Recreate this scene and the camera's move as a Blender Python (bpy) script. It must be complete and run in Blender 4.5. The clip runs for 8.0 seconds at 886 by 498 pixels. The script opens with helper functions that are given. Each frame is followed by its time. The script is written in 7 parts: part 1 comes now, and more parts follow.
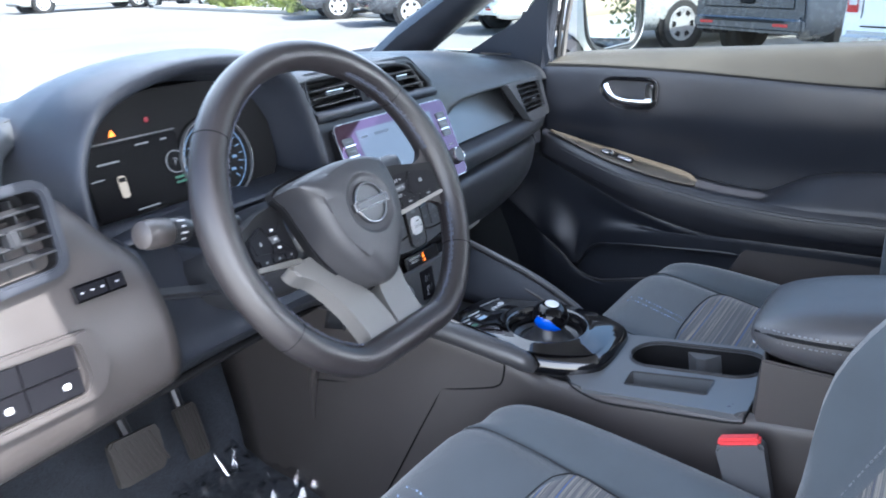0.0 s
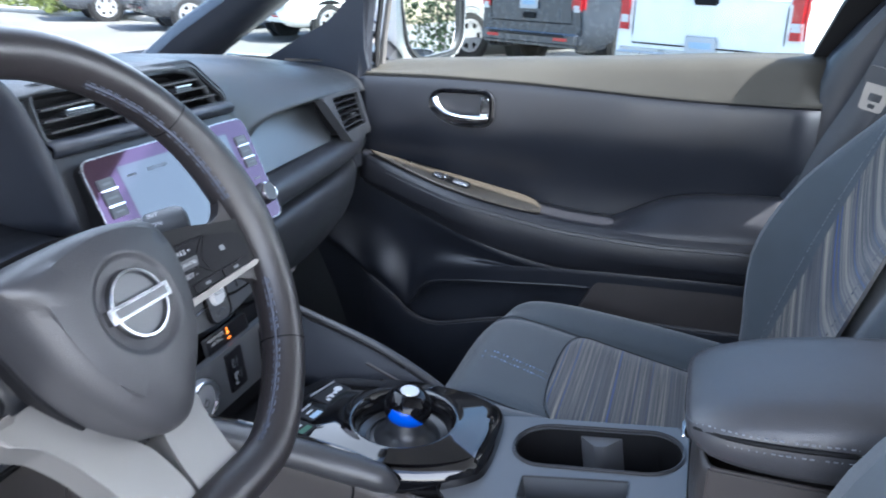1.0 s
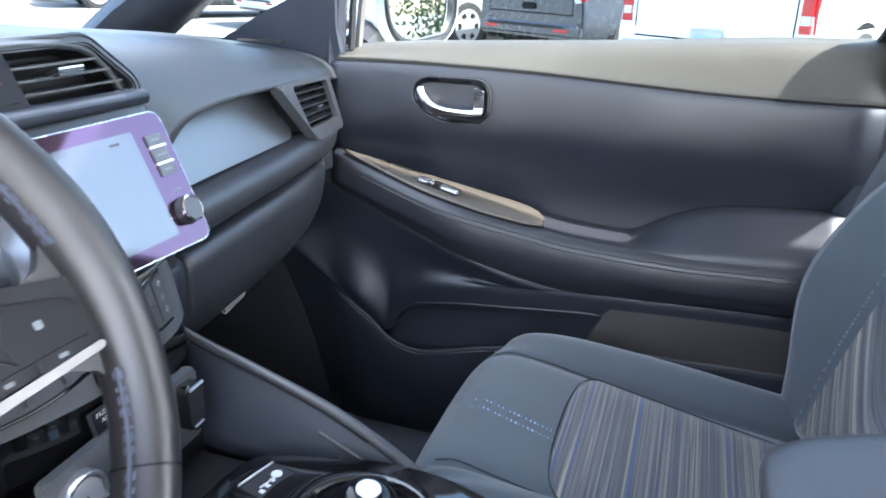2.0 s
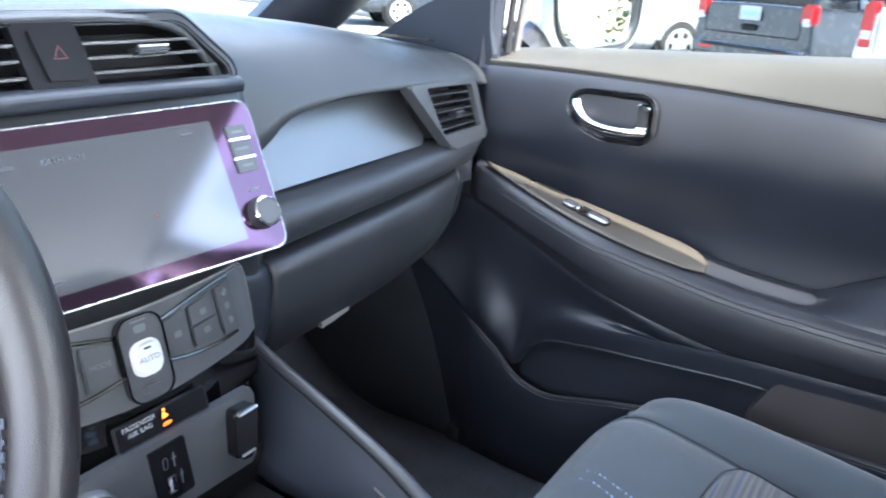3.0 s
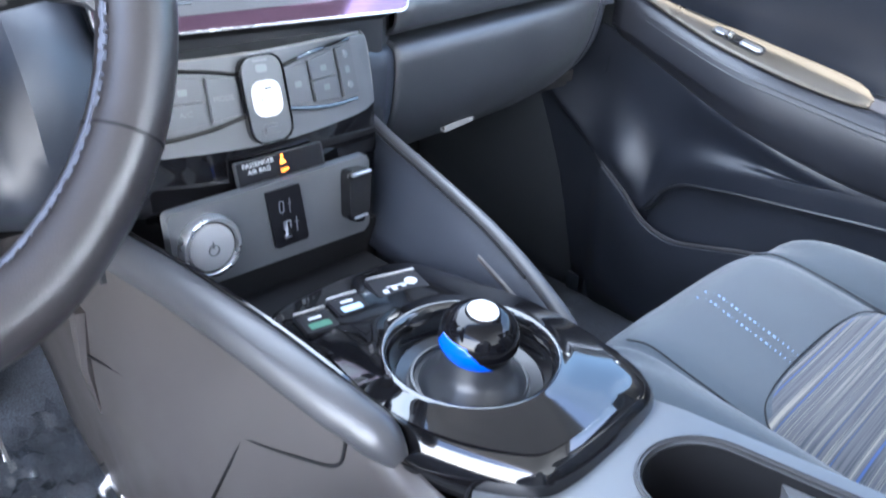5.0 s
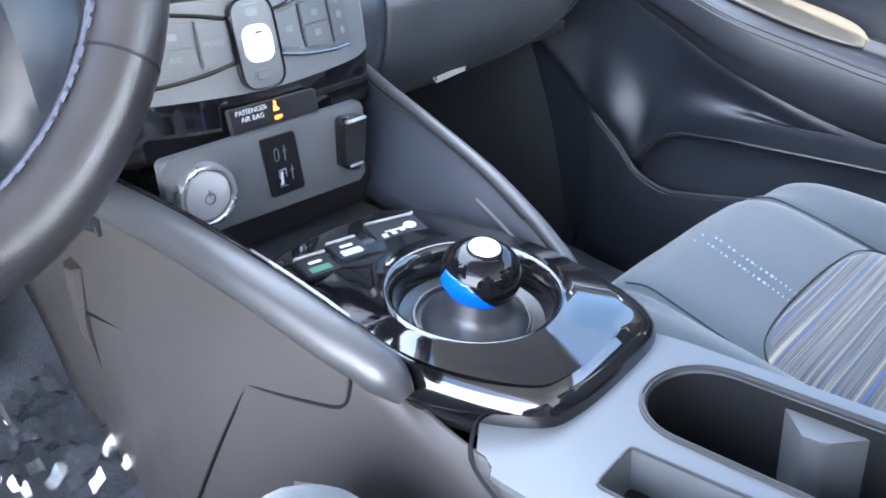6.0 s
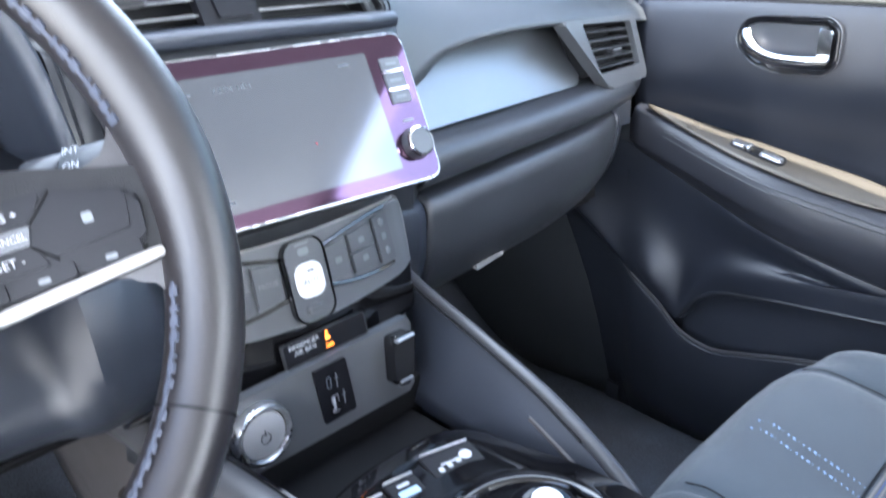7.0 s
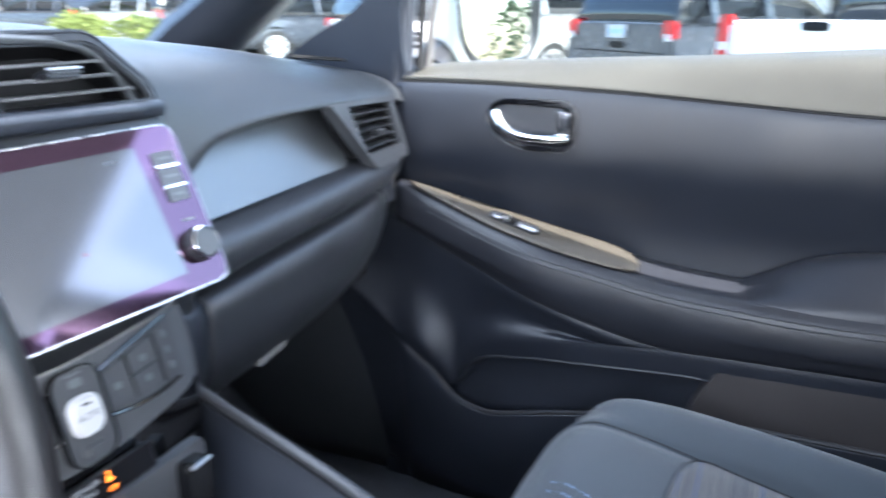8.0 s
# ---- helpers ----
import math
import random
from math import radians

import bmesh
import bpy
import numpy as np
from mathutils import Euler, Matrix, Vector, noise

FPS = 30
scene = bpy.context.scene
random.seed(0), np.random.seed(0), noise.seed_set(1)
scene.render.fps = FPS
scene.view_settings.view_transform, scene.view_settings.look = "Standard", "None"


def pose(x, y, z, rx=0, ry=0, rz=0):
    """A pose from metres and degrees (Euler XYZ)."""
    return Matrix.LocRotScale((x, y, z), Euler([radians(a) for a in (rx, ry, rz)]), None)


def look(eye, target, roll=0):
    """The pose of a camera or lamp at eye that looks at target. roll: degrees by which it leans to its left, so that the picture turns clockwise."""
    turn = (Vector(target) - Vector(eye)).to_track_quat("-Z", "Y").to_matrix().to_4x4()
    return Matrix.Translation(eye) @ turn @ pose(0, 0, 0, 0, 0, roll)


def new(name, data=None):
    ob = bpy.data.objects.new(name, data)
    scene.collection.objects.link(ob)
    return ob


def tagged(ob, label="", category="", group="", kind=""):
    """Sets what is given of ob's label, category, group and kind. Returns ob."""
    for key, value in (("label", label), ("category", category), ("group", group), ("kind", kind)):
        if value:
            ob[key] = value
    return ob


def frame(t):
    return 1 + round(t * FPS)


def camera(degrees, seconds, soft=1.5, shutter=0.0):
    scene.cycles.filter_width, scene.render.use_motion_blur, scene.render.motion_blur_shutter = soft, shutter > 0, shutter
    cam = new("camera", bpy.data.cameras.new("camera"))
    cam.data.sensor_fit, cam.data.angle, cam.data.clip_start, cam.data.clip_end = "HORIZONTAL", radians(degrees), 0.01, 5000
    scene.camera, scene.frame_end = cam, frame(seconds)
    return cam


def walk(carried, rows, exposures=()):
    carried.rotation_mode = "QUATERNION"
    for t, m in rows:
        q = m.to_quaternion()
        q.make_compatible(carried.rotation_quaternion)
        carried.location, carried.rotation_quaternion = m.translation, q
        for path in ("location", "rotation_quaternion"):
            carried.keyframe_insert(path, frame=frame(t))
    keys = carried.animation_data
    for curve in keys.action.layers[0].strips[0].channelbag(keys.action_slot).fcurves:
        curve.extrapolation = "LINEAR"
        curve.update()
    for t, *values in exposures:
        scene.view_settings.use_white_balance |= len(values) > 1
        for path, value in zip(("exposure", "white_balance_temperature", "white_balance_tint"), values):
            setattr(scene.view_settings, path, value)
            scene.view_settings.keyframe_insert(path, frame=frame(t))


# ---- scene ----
# Axes: x to the passenger side, y to the front of the car, z up from the tarmac; x = 0 is the car's middle.
cam = camera(61.4, 8.0, soft=1.8, shutter=0.3)
EXPO = [(0.0, 2.5, 5850), (1.0, 2.5, 5850), (2.4, 3.2, 6050), (4.0, 3.2, 5900), (5.0, 3.95, 5850), (6.5, 4.1, 5950), (7.5, 3.15, 5950), (8.0, 3.1, 5950)]
PATH = [
    (0, (-0.893, 0.267, 1.239), (0.637, 1.341, 0.529), -2.1),
    (0.5, (-0.779, 0.336, 1.209), (0.853, 1.281, 0.544), -2.6),
    (1, (-0.665, 0.443, 1.204), (1.112, 1.042, 0.51), 0.7),
    (1.2, (-0.643, 0.474, 1.198), (1.158, 0.993, 0.501), 1.7),
    (2.3, (-0.382, 0.501, 1.15), (1.369, 1.161, 0.445), 1.6),
    (2.5, (-0.355, 0.504, 1.141), (1.372, 1.236, 0.448), 2.0),
    (3, (-0.302, 0.481, 1.141), (1.263, 1.515, 0.447), 2.8),
    (3.5, (-0.289, 0.478, 1.137), (1.106, 1.737, 0.454), 2.5),
    (4, (-0.29, 0.463, 1.121), (1.017, 1.798, 0.408), 2.3),
    (4.5, (-0.302, 0.449, 1.075), (0.971, 1.753, 0.252), 2.5),
    (5, (-0.31, 0.438, 1.034), (0.942, 1.683, 0.095), 2.5),
    (5.2, (-0.311, 0.433, 1.018), (0.932, 1.666, 0.052), 2.1),
    (6.3, (-0.32, 0.44, 1.015), (0.913, 1.641, -0.003), 1.0),
    (6.5, (-0.31, 0.444, 1.037), (0.923, 1.693, 0.078), -0.2),
    (7, (-0.304, 0.474, 1.099), (0.974, 1.816, 0.347), -2.4),
    (7.5, (-0.313, 0.491, 1.131), (1.015, 1.859, 0.527), -3.7),
    (8, (-0.307, 0.536, 1.119), (1.418, 1.34, 0.505), 0.4),
]
walk(cam, [(t, look(eye, target, roll)) for t, eye, target, roll in PATH], exposures=[(t, e, k, 10) for t, e, k in EXPO])

# ---- world and sun ----
SUN_FROM = Vector((-0.05, -0.72, 0.85)).normalized()
world = bpy.data.worlds.new("sky")
scene.world = world
world.use_nodes = True
wn = world.node_tree.nodes
sky = wn.new("ShaderNodeTexSky")
sky.sky_type = "NISHITA"
sky.sun_disc = False
sky.sun_elevation = math.asin(SUN_FROM.z)
sky.sun_rotation = math.atan2(SUN_FROM.x, SUN_FROM.y)
sky.dust_density = 2.5
wn["Background"].inputs["Strength"].default_value = 0.15
world.node_tree.links.new(sky.outputs["Color"], wn["Background"].inputs["Color"])
sun_data = bpy.data.lights.new("sun", "SUN")
sun_data.energy = 3.8
sun_data.angle = radians(0.6)
sun_data.color = (1.0, 0.95, 0.87)
sun = new("sun", sun_data)
sun.matrix_world = look(SUN_FROM * 20, (0, 0, 0))


def fill_lamp(name, centre, aim, width, height, watts, colour=(0.93, 0.97, 1.0)):
    """An area lamp added in an opening of the car, standing in for skylight."""
    d = bpy.data.lights.new(name, "AREA")
    d.shape, d.size, d.size_y, d.energy = "RECTANGLE", width, height, watts
    d.color = colour
    new(name, d).matrix_world = look(centre, aim)


# Added lamps that brighten the interior beyond what the sky gives.
fill_lamp("fill_at_rear_glass", (0, -1.46, 1.18), (0, 0.6, 0.85), 1.05, 0.34, 16)
fill_lamp("fill_at_open_doorway", (-0.93, 0.35, 1.0), (0.3, 0.75, 0.75), 1.1, 0.8, 3.3, (1.0, 0.96, 0.92))
fill_lamp("fill_at_windscreen", (0.0, 1.04, 1.325), (0.0, 0.62, 0.70), 1.05, 0.36, 0.9)
fill_lamp("fill_at_rear_side_glass", (0.66, -0.45, 1.20), (0.1, 0.9, 0.85), 0.75, 0.28, 5.0)
fill_lamp("fill_at_rear_side_glass", (-0.66, -0.45, 1.20), (0.2, 0.9, 0.80), 0.75, 0.28, 5.0)

# ---- materials ----
def node(nt, kind, **values):
    n = nt.nodes.new(kind)
    for k, v in values.items():
        n.inputs[k.replace("_", " ")].default_value = v
    return n


def material(name, base, rough=0.5, metal=0.0, vary=0.25, scale=9.0, grain=0.0, grain_scale=900.0, bump=0.0, bump_scale=900.0,
             coat=0.0, spec=0.5, sheen=0.0, rough_vary=0.08, voronoi=False):
    """A surface with broad stains, fine grain and relief, in metres."""
    m = bpy.data.materials.new(name)
    m.use_nodes = True
    nt = m.node_tree
    b = nt.nodes["Principled BSDF"]
    co = nt.nodes.new("ShaderNodeTexCoord")
    broad = node(nt, "ShaderNodeTexNoise", Scale=scale, Detail=5.0, Roughness=0.6)
    fine = node(nt, "ShaderNodeTexNoise", Scale=grain_scale, Detail=2.0)
    nt.links.new(co.outputs["Object"], broad.inputs["Vector"])
    nt.links.new(co.outputs["Object"], fine.inputs["Vector"])
    ramp = nt.nodes.new("ShaderNodeMapRange")
    ramp.inputs["From Min"].default_value, ramp.inputs["From Max"].default_value = 0.3, 0.7
    ramp.inputs["To Min"].default_value, ramp.inputs["To Max"].default_value = 1 - vary, 1 + vary
    nt.links.new(broad.outputs["Fac"], ramp.inputs["Value"])
    gr = nt.nodes.new("ShaderNodeMapRange")
    gr.inputs["From Min"].default_value, gr.inputs["From Max"].default_value = 0.3, 0.7
    gr.inputs["To Min"].default_value, gr.inputs["To Max"].default_value = 1 - grain, 1 + grain
    nt.links.new(fine.outputs["Fac"], gr.inputs["Value"])
    mul = nt.nodes.new("ShaderNodeMath")
    mul.operation = "MULTIPLY"
    nt.links.new(ramp.outputs["Result"], mul.inputs[0])
    nt.links.new(gr.outputs["Result"], mul.inputs[1])
    col = nt.nodes.new("ShaderNodeVectorMath")
    col.operation = "SCALE"
    col.inputs[0].default_value = base
    nt.links.new(mul.outputs[0], col.inputs["Scale"])
    nt.links.new(col.outputs["Vector"], b.inputs["Base Color"])
    rr = nt.nodes.new("ShaderNodeMapRange")
    rr.inputs["From Min"].default_value, rr.inputs["From Max"].default_value = 0.3, 0.7
    rr.inputs["To Min"].default_value, rr.inputs["To Max"].default_value = max(rough - rough_vary, 0.01), min(rough + rough_vary, 1)
    nt.links.new(broad.outputs["Fac"], rr.inputs["Value"])
    nt.links.new(rr.outputs["Result"], b.inputs["Roughness"])
    b.inputs["Metallic"].default_value = metal
    b.inputs["Coat Weight"].default_value = coat
    b.inputs["Coat Roughness"].default_value = 0.04
    b.inputs["Specular IOR Level"].default_value = spec
    b.inputs["Sheen Weight"].default_value = sheen
    if bump:
        bn = nt.nodes.new("ShaderNodeBump")
        bn.inputs["Strength"].default_value = bump
        bn.inputs["Distance"].default_value = 0.0006
        if voronoi:
            tex = node(nt, "ShaderNodeTexVoronoi", Scale=bump_scale)
            tex.feature = "DISTANCE_TO_EDGE"
            nt.links.new(co.outputs["Object"], tex.inputs["Vector"])
            nt.links.new(tex.outputs["Distance"], bn.inputs["Height"])
        else:
            tex = node(nt, "ShaderNodeTexNoise", Scale=bump_scale, Detail=3.0)
            nt.links.new(co.outputs["Object"], tex.inputs["Vector"])
            nt.links.new(tex.outputs["Fac"], bn.inputs["Height"])
        nt.links.new(bn.outputs["Normal"], b.inputs["Normal"])
    return m


def glow(name, colour, strength):
    m = bpy.data.materials.new(name)
    m.use_nodes = True
    b = m.node_tree.nodes["Principled BSDF"]
    b.inputs["Base Color"].default_value = (0.01, 0.01, 0.01, 1)
    b.inputs["Emission Color"].default_value = (*colour, 1)
    b.inputs["Emission Strength"].default_value = strength
    return m


def glass(name, tint=(0.93, 0.97, 0.95), rough=0.0, share=0.025):
    """A thin pane: mostly clear, with a mirror's share by Fresnel."""
    m = bpy.data.materials.new(name)
    m.use_nodes = True
    nt = m.node_tree
    nt.nodes.remove(nt.nodes["Principled BSDF"])
    tr = node(nt, "ShaderNodeBsdfTransparent", Color=(*tint, 1))
    gl = node(nt, "ShaderNodeBsdfGlossy", Roughness=rough)
    fr = node(nt, "ShaderNodeLayerWeight", Blend=0.5)
    pw = nt.nodes.new("ShaderNodeMath")
    pw.operation = "POWER"
    pw.inputs[1].default_value = 4.0
    sc = nt.nodes.new("ShaderNodeMath")
    sc.operation = "MULTIPLY_ADD"
    sc.inputs[1].default_value, sc.inputs[2].default_value = 0.5, share
    nt.links.new(fr.outputs["Facing"], pw.inputs[0])
    nt.links.new(pw.outputs[0], sc.inputs[0])
    mx = nt.nodes.new("ShaderNodeMixShader")
    nt.links.new(sc.outputs[0], mx.inputs[0])
    nt.links.new(tr.outputs[0], mx.inputs[1])
    nt.links.new(gl.outputs[0], mx.inputs[2])
    nt.links.new(mx.outputs[0], nt.nodes["Material Output"].inputs["Surface"])
    return m


def striped_cloth(name):
    """Seat cloth: grey knit with fine ribs of blue, beige and dark thread running fore and aft."""
    m = material(name, (0.05, 0.055, 0.065), 0.95, vary=0.15, sheen=0.35, bump=0.5, bump_scale=1400)
    nt = m.node_tree
    b = nt.nodes["Principled BSDF"]
    co = nt.nodes.new("ShaderNodeTexCoord")
    mp = nt.nodes.new("ShaderNodeMapping")
    mp.inputs["Scale"].default_value = (1.2, 240, 1.2)
    nt.links.new(co.outputs["Object"], mp.inputs["Vector"])
    n1 = node(nt, "ShaderNodeTexNoise", Scale=1.0, Detail=1.0)
    nt.links.new(mp.outputs["Vector"], n1.inputs["Vector"])
    ramp = nt.nodes.new("ShaderNodeValToRGB")
    ramp.color_ramp.interpolation = "LINEAR"
    e = ramp.color_ramp.elements
    e[0].position, e[0].color = 0.30, (0.03, 0.07, 0.20, 1)
    e[1].position, e[1].color = 0.72, (0.24, 0.215, 0.175, 1)
    for p, c in ((0.38, (0.03, 0.034, 0.042, 1)), (0.45, (0.09, 0.09, 0.095, 1)), (0.51, (0.03, 0.034, 0.042, 1)), (0.56, (0.20, 0.185, 0.16, 1)), (0.63, (0.04, 0.045, 0.06, 1))):
        x = e.new(p)
        x.color = c
    nt.links.new(n1.outputs["Fac"], ramp.inputs["Fac"])
    nt.links.new(ramp.outputs["Color"], b.inputs["Base Color"])
    bn = [n for n in nt.nodes if n.type == "BUMP"][0]
    nt.links.new(n1.outputs["Fac"], bn.inputs["Height"])
    bn.inputs["Distance"].default_value = 0.0012
    return m


PLASTIC = material("grained_dark_plastic", (0.021, 0.024, 0.032), 0.38, vary=0.12, bump=0.35, bump_scale=1100, voronoi=True)
PAD = material("soft_dash_skin", (0.032, 0.035, 0.039), 0.44, vary=0.10, bump=0.45, bump_scale=800, voronoi=True)
PANEL = material("moulded_grey_plastic", (0.046, 0.041, 0.040), 0.42, vary=0.10, bump=0.25, bump_scale=1300, voronoi=True)
SMOOTH = material("satin_black_plastic", (0.020, 0.021, 0.024), 0.34, vary=0.12, bump=0.06, bump_scale=700)
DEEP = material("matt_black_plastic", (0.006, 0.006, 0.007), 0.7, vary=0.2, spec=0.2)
GLOSS = material("piano_black", (0.004, 0.004, 0.005), 0.07, vary=0.2, rough_vary=0.03, coat=0.5, bump=0.02, bump_scale=60)
INSERT = material("patterned_metallic_insert", (0.15, 0.16, 0.17), 0.34, 0.8, vary=0.06, bump=0.35, bump_scale=500, voronoi=True)
# The ledge's dash skin made paler and warmer: sunlight put into its colour.
SILLSKIN = material("sunlit_window_ledge", (0.050, 0.048, 0.041), 0.62, vary=0.10, spec=0.3, bump=0.45, bump_scale=800, voronoi=True)
LEATHER = material("black_leather", (0.016, 0.014, 0.015), 0.36, vary=0.18, scale=14, bump=0.22, bump_scale=900, voronoi=True)
ARMPAD = material("armrest_leatherette", (0.018, 0.019, 0.024), 0.36, vary=0.10, bump=0.4, bump_scale=650, voronoi=True)
CLOTH = material("black_seat_cloth", (0.050, 0.062, 0.074), 0.95, vary=0.15, sheen=0.3, bump=0.6, bump_scale=1500)
DARKSEAM = material("dark_sewn_joint", (0.010, 0.011, 0.013), 0.9, vary=0.1)
STRIPE = striped_cloth("striped_seat_cloth")
THREAD = material("pale_thread", (0.15, 0.16, 0.18), 0.8, vary=0.1)
BLUE_THREAD = material("blue_thread", (0.26, 0.36, 0.54), 0.8, vary=0.1)
CHROME = material("chrome", (0.86, 0.87, 0.88), 0.08, 1.0, vary=0.03, rough_vary=0.04)
SATIN = material("satin_silver", (0.62, 0.62, 0.63), 0.30, 1.0, vary=0.05, bump=0.03, bump_scale=2500)
SILVERTRIM = material("silver_painted_plastic", (0.20, 0.19, 0.18), 0.42, 0.55, vary=0.06, bump=0.05, bump_scale=2000)
TRIMPAINT = material("bronze_grey_trim_paint", (0.074, 0.064, 0.051), 0.34, 0.4, vary=0.06, bump=0.05, bump_scale=2000)
SPOKESILVER = material("satin_silver_spoke_paint", (0.25, 0.242, 0.235), 0.38, 0.7, vary=0.05, bump=0.04, bump_scale=2000)
BADGE = material("dulled_chrome", (0.26, 0.26, 0.27), 0.20, 1.0, vary=0.05)
ARMLID = material("armrest_lid_leatherette", (0.050, 0.050, 0.055), 0.34, vary=0.12, bump=0.5, bump_scale=600, voronoi=True)
# Rubber lightened in its colour to show in the dark footwell.
TREAD = material("lightened_pedal_rubber", (0.045, 0.042, 0.040), 0.7, vary=0.25, bump=0.3, bump_scale=600)
GLOVE = material("grained_glovebox_plastic", (0.027, 0.029, 0.034), 0.40, vary=0.12, bump=0.4, bump_scale=700, voronoi=True)
DOORSKIN = material("smooth_dark_door_skin", (0.013, 0.015, 0.021), 0.36, vary=0.12, bump=0.2, bump_scale=1100, voronoi=True)
TOPPLATE = material("satin_grey_console_top", (0.085, 0.090, 0.097), 0.34, vary=0.08, bump=0.08, bump_scale=1500)
VENTGREY = material("vent_housing_grey", (0.055, 0.057, 0.062), 0.40, vary=0.08, bump=0.2, bump_scale=1200, voronoi=True)
SLATGREY = material("vent_slat_grey", (0.032, 0.033, 0.037), 0.36, vary=0.08)
SCREENPRINT = material("faint_screen_print", (0.055, 0.060, 0.070), 0.5, vary=0.03)
SPOKESKIN = material("dark_spoke_leather", (0.010, 0.010, 0.011), 0.50, vary=0.15, spec=0.18, bump=0.3, bump_scale=900, voronoi=True)
RUBBER = material("black_rubber", (0.012, 0.012, 0.013), 0.8, vary=0.2)
CARPET = material("charcoal_carpet", (0.040, 0.046, 0.058), 1.0, vary=0.3, grain=0.4, grain_scale=500, bump=1.0, bump_scale=450)
LINING = material("pale_grey_roof_lining", (0.33, 0.32, 0.31), 0.95, vary=0.06, bump=0.4, bump_scale=1500)
BELT = material("seat_belt_webbing", (0.065, 0.068, 0.075), 0.85, vary=0.1, bump=0.4, bump_scale=1800)
RED = material("red_button", (0.62, 0.04, 0.045), 0.4, vary=0.08)
KNOBGLOSS = material("black_knob_gloss", (0.003, 0.003, 0.004), 0.06, vary=0.1, rough_vary=0.02, spec=0.28)
PARKBUTTON = material("silver_park_button", (0.60, 0.60, 0.61), 0.42, 0.3, vary=0.04)
BLUE = material("translucent_blue_ring", (0.004, 0.07, 0.50), 0.12, vary=0.15, coat=0.6)
WHITEPRINT = material("white_print", (0.42, 0.43, 0.45), 0.6, vary=0.03)
GREYPRINT = material("grey_print", (0.13, 0.14, 0.15), 0.6, vary=0.03)
WHITEKEY = material("pale_key", (0.62, 0.62, 0.63), 0.35, vary=0.04)
STARTFACE = material("dull_silver_button_face", (0.33, 0.33, 0.34), 0.42, 0.2, vary=0.04)
RIMSILVER = material("thin_silver_rim", (0.46, 0.46, 0.47), 0.28, 1.0, vary=0.04)
KEY = material("grey_key", (0.062, 0.065, 0.071), 0.40, vary=0.08)
KEYFACE = material("dark_key_face", (0.007, 0.007, 0.009), 0.40, vary=0.1, spec=0.16)
HVAC = material("grey_panel_paint", (0.075, 0.078, 0.084), 0.38, vary=0.08, bump=0.05, bump_scale=1500)
GREEN = material("green_label", (0.02, 0.10, 0.06), 0.5, vary=0.05)
PALEBLUE = material("pale_blue_label", (0.30, 0.42, 0.55), 0.5, vary=0.05)
ORANGE_LIT = glow("amber_lamp", (1.0, 0.22, 0.02), 0.7)
RED_LIT = glow("red_lamp", (0.9, 0.03, 0.08), 0.08)
DIAL_LIT = glow("blue_white_dial", (0.25, 0.45, 0.75), 0.14)
LCD_LIT = glow("lcd_print", (0.60, 0.66, 0.75), 0.075)
LCD_WHITE = glow("lcd_picture", (0.75, 0.66, 0.55), 0.15)
LCD = material("lcd_glass", (0.004, 0.004, 0.005), 0.45, vary=0.05, spec=0.06)
PANE = glass("clear_pane", (0.86, 0.90, 0.885))
RAIL = material("soft_satin_rail", (0.036, 0.036, 0.039), 0.36, vary=0.1, bump=0.2, bump_scale=900, voronoi=True)
HUBSKIN = material("soft_hub_skin", (0.027, 0.027, 0.030), 0.48, vary=0.10, bump=0.35, bump_scale=700, voronoi=True)


def coated(name, base, tint, rough, lit=0.0):
    m = material(name, base, rough, vary=0.03, rough_vary=0.02)
    b = m.node_tree.nodes["Principled BSDF"]
    b.inputs["IOR"].default_value = 2.1
    b.inputs["Specular Tint"].default_value = (*tint, 1)
    b.inputs["Emission Color"].default_value = (0.80, 0.88, 1.0, 1)
    b.inputs["Emission Strength"].default_value = lit
    return m


BEZEL = coated("purple_coated_glass", (0.012, 0.007, 0.010), (0.84, 0.50, 0.78), 0.06)
SCREEN = coated("grey_touch_glass", (0.020, 0.023, 0.028), (0.95, 0.95, 1.0), 0.10, 0.010)

# ---- building helpers ----
ORIGIN = {}


def thing(name, at, label, category, group="", kind=""):
    """A top-level thing: an Empty at its base."""
    ob = new(name)
    ob.empty_display_size = 0.05
    ob.location = at
    ORIGIN[ob] = Vector(at)
    return tagged(ob, label, category, group, kind)


def link(name, bm, mat, smooth=35, fix=True):
    if fix:
        bmesh.ops.recalc_face_normals(bm, faces=bm.faces)
    me = bpy.data.meshes.new(name)
    bm.to_mesh(me)
    bm.free()
    me.materials.append(mat)
    if smooth:
        for p in me.polygons:
            p.use_smooth = True
        me.set_sharp_from_angle(angle=radians(smooth))
    return new(name, me)


def part(name, bm, mat, parent, label="", smooth=35, thick=0.0, fix=True):
    """Links a bmesh, whose places are the world's, as one mesh under a thing or part."""
    o = ORIGIN[parent]
    bmesh.ops.translate(bm, verts=bm.verts, vec=-o)
    ob = link(name, bm, mat, smooth, fix)
    ob.parent = parent
    ORIGIN[ob] = o
    if thick:
        md = ob.modifiers.new("thickness", "SOLIDIFY")
        md.thickness, md.offset = thick, -1.0
    if label:
        ob["label"] = label
    return ob


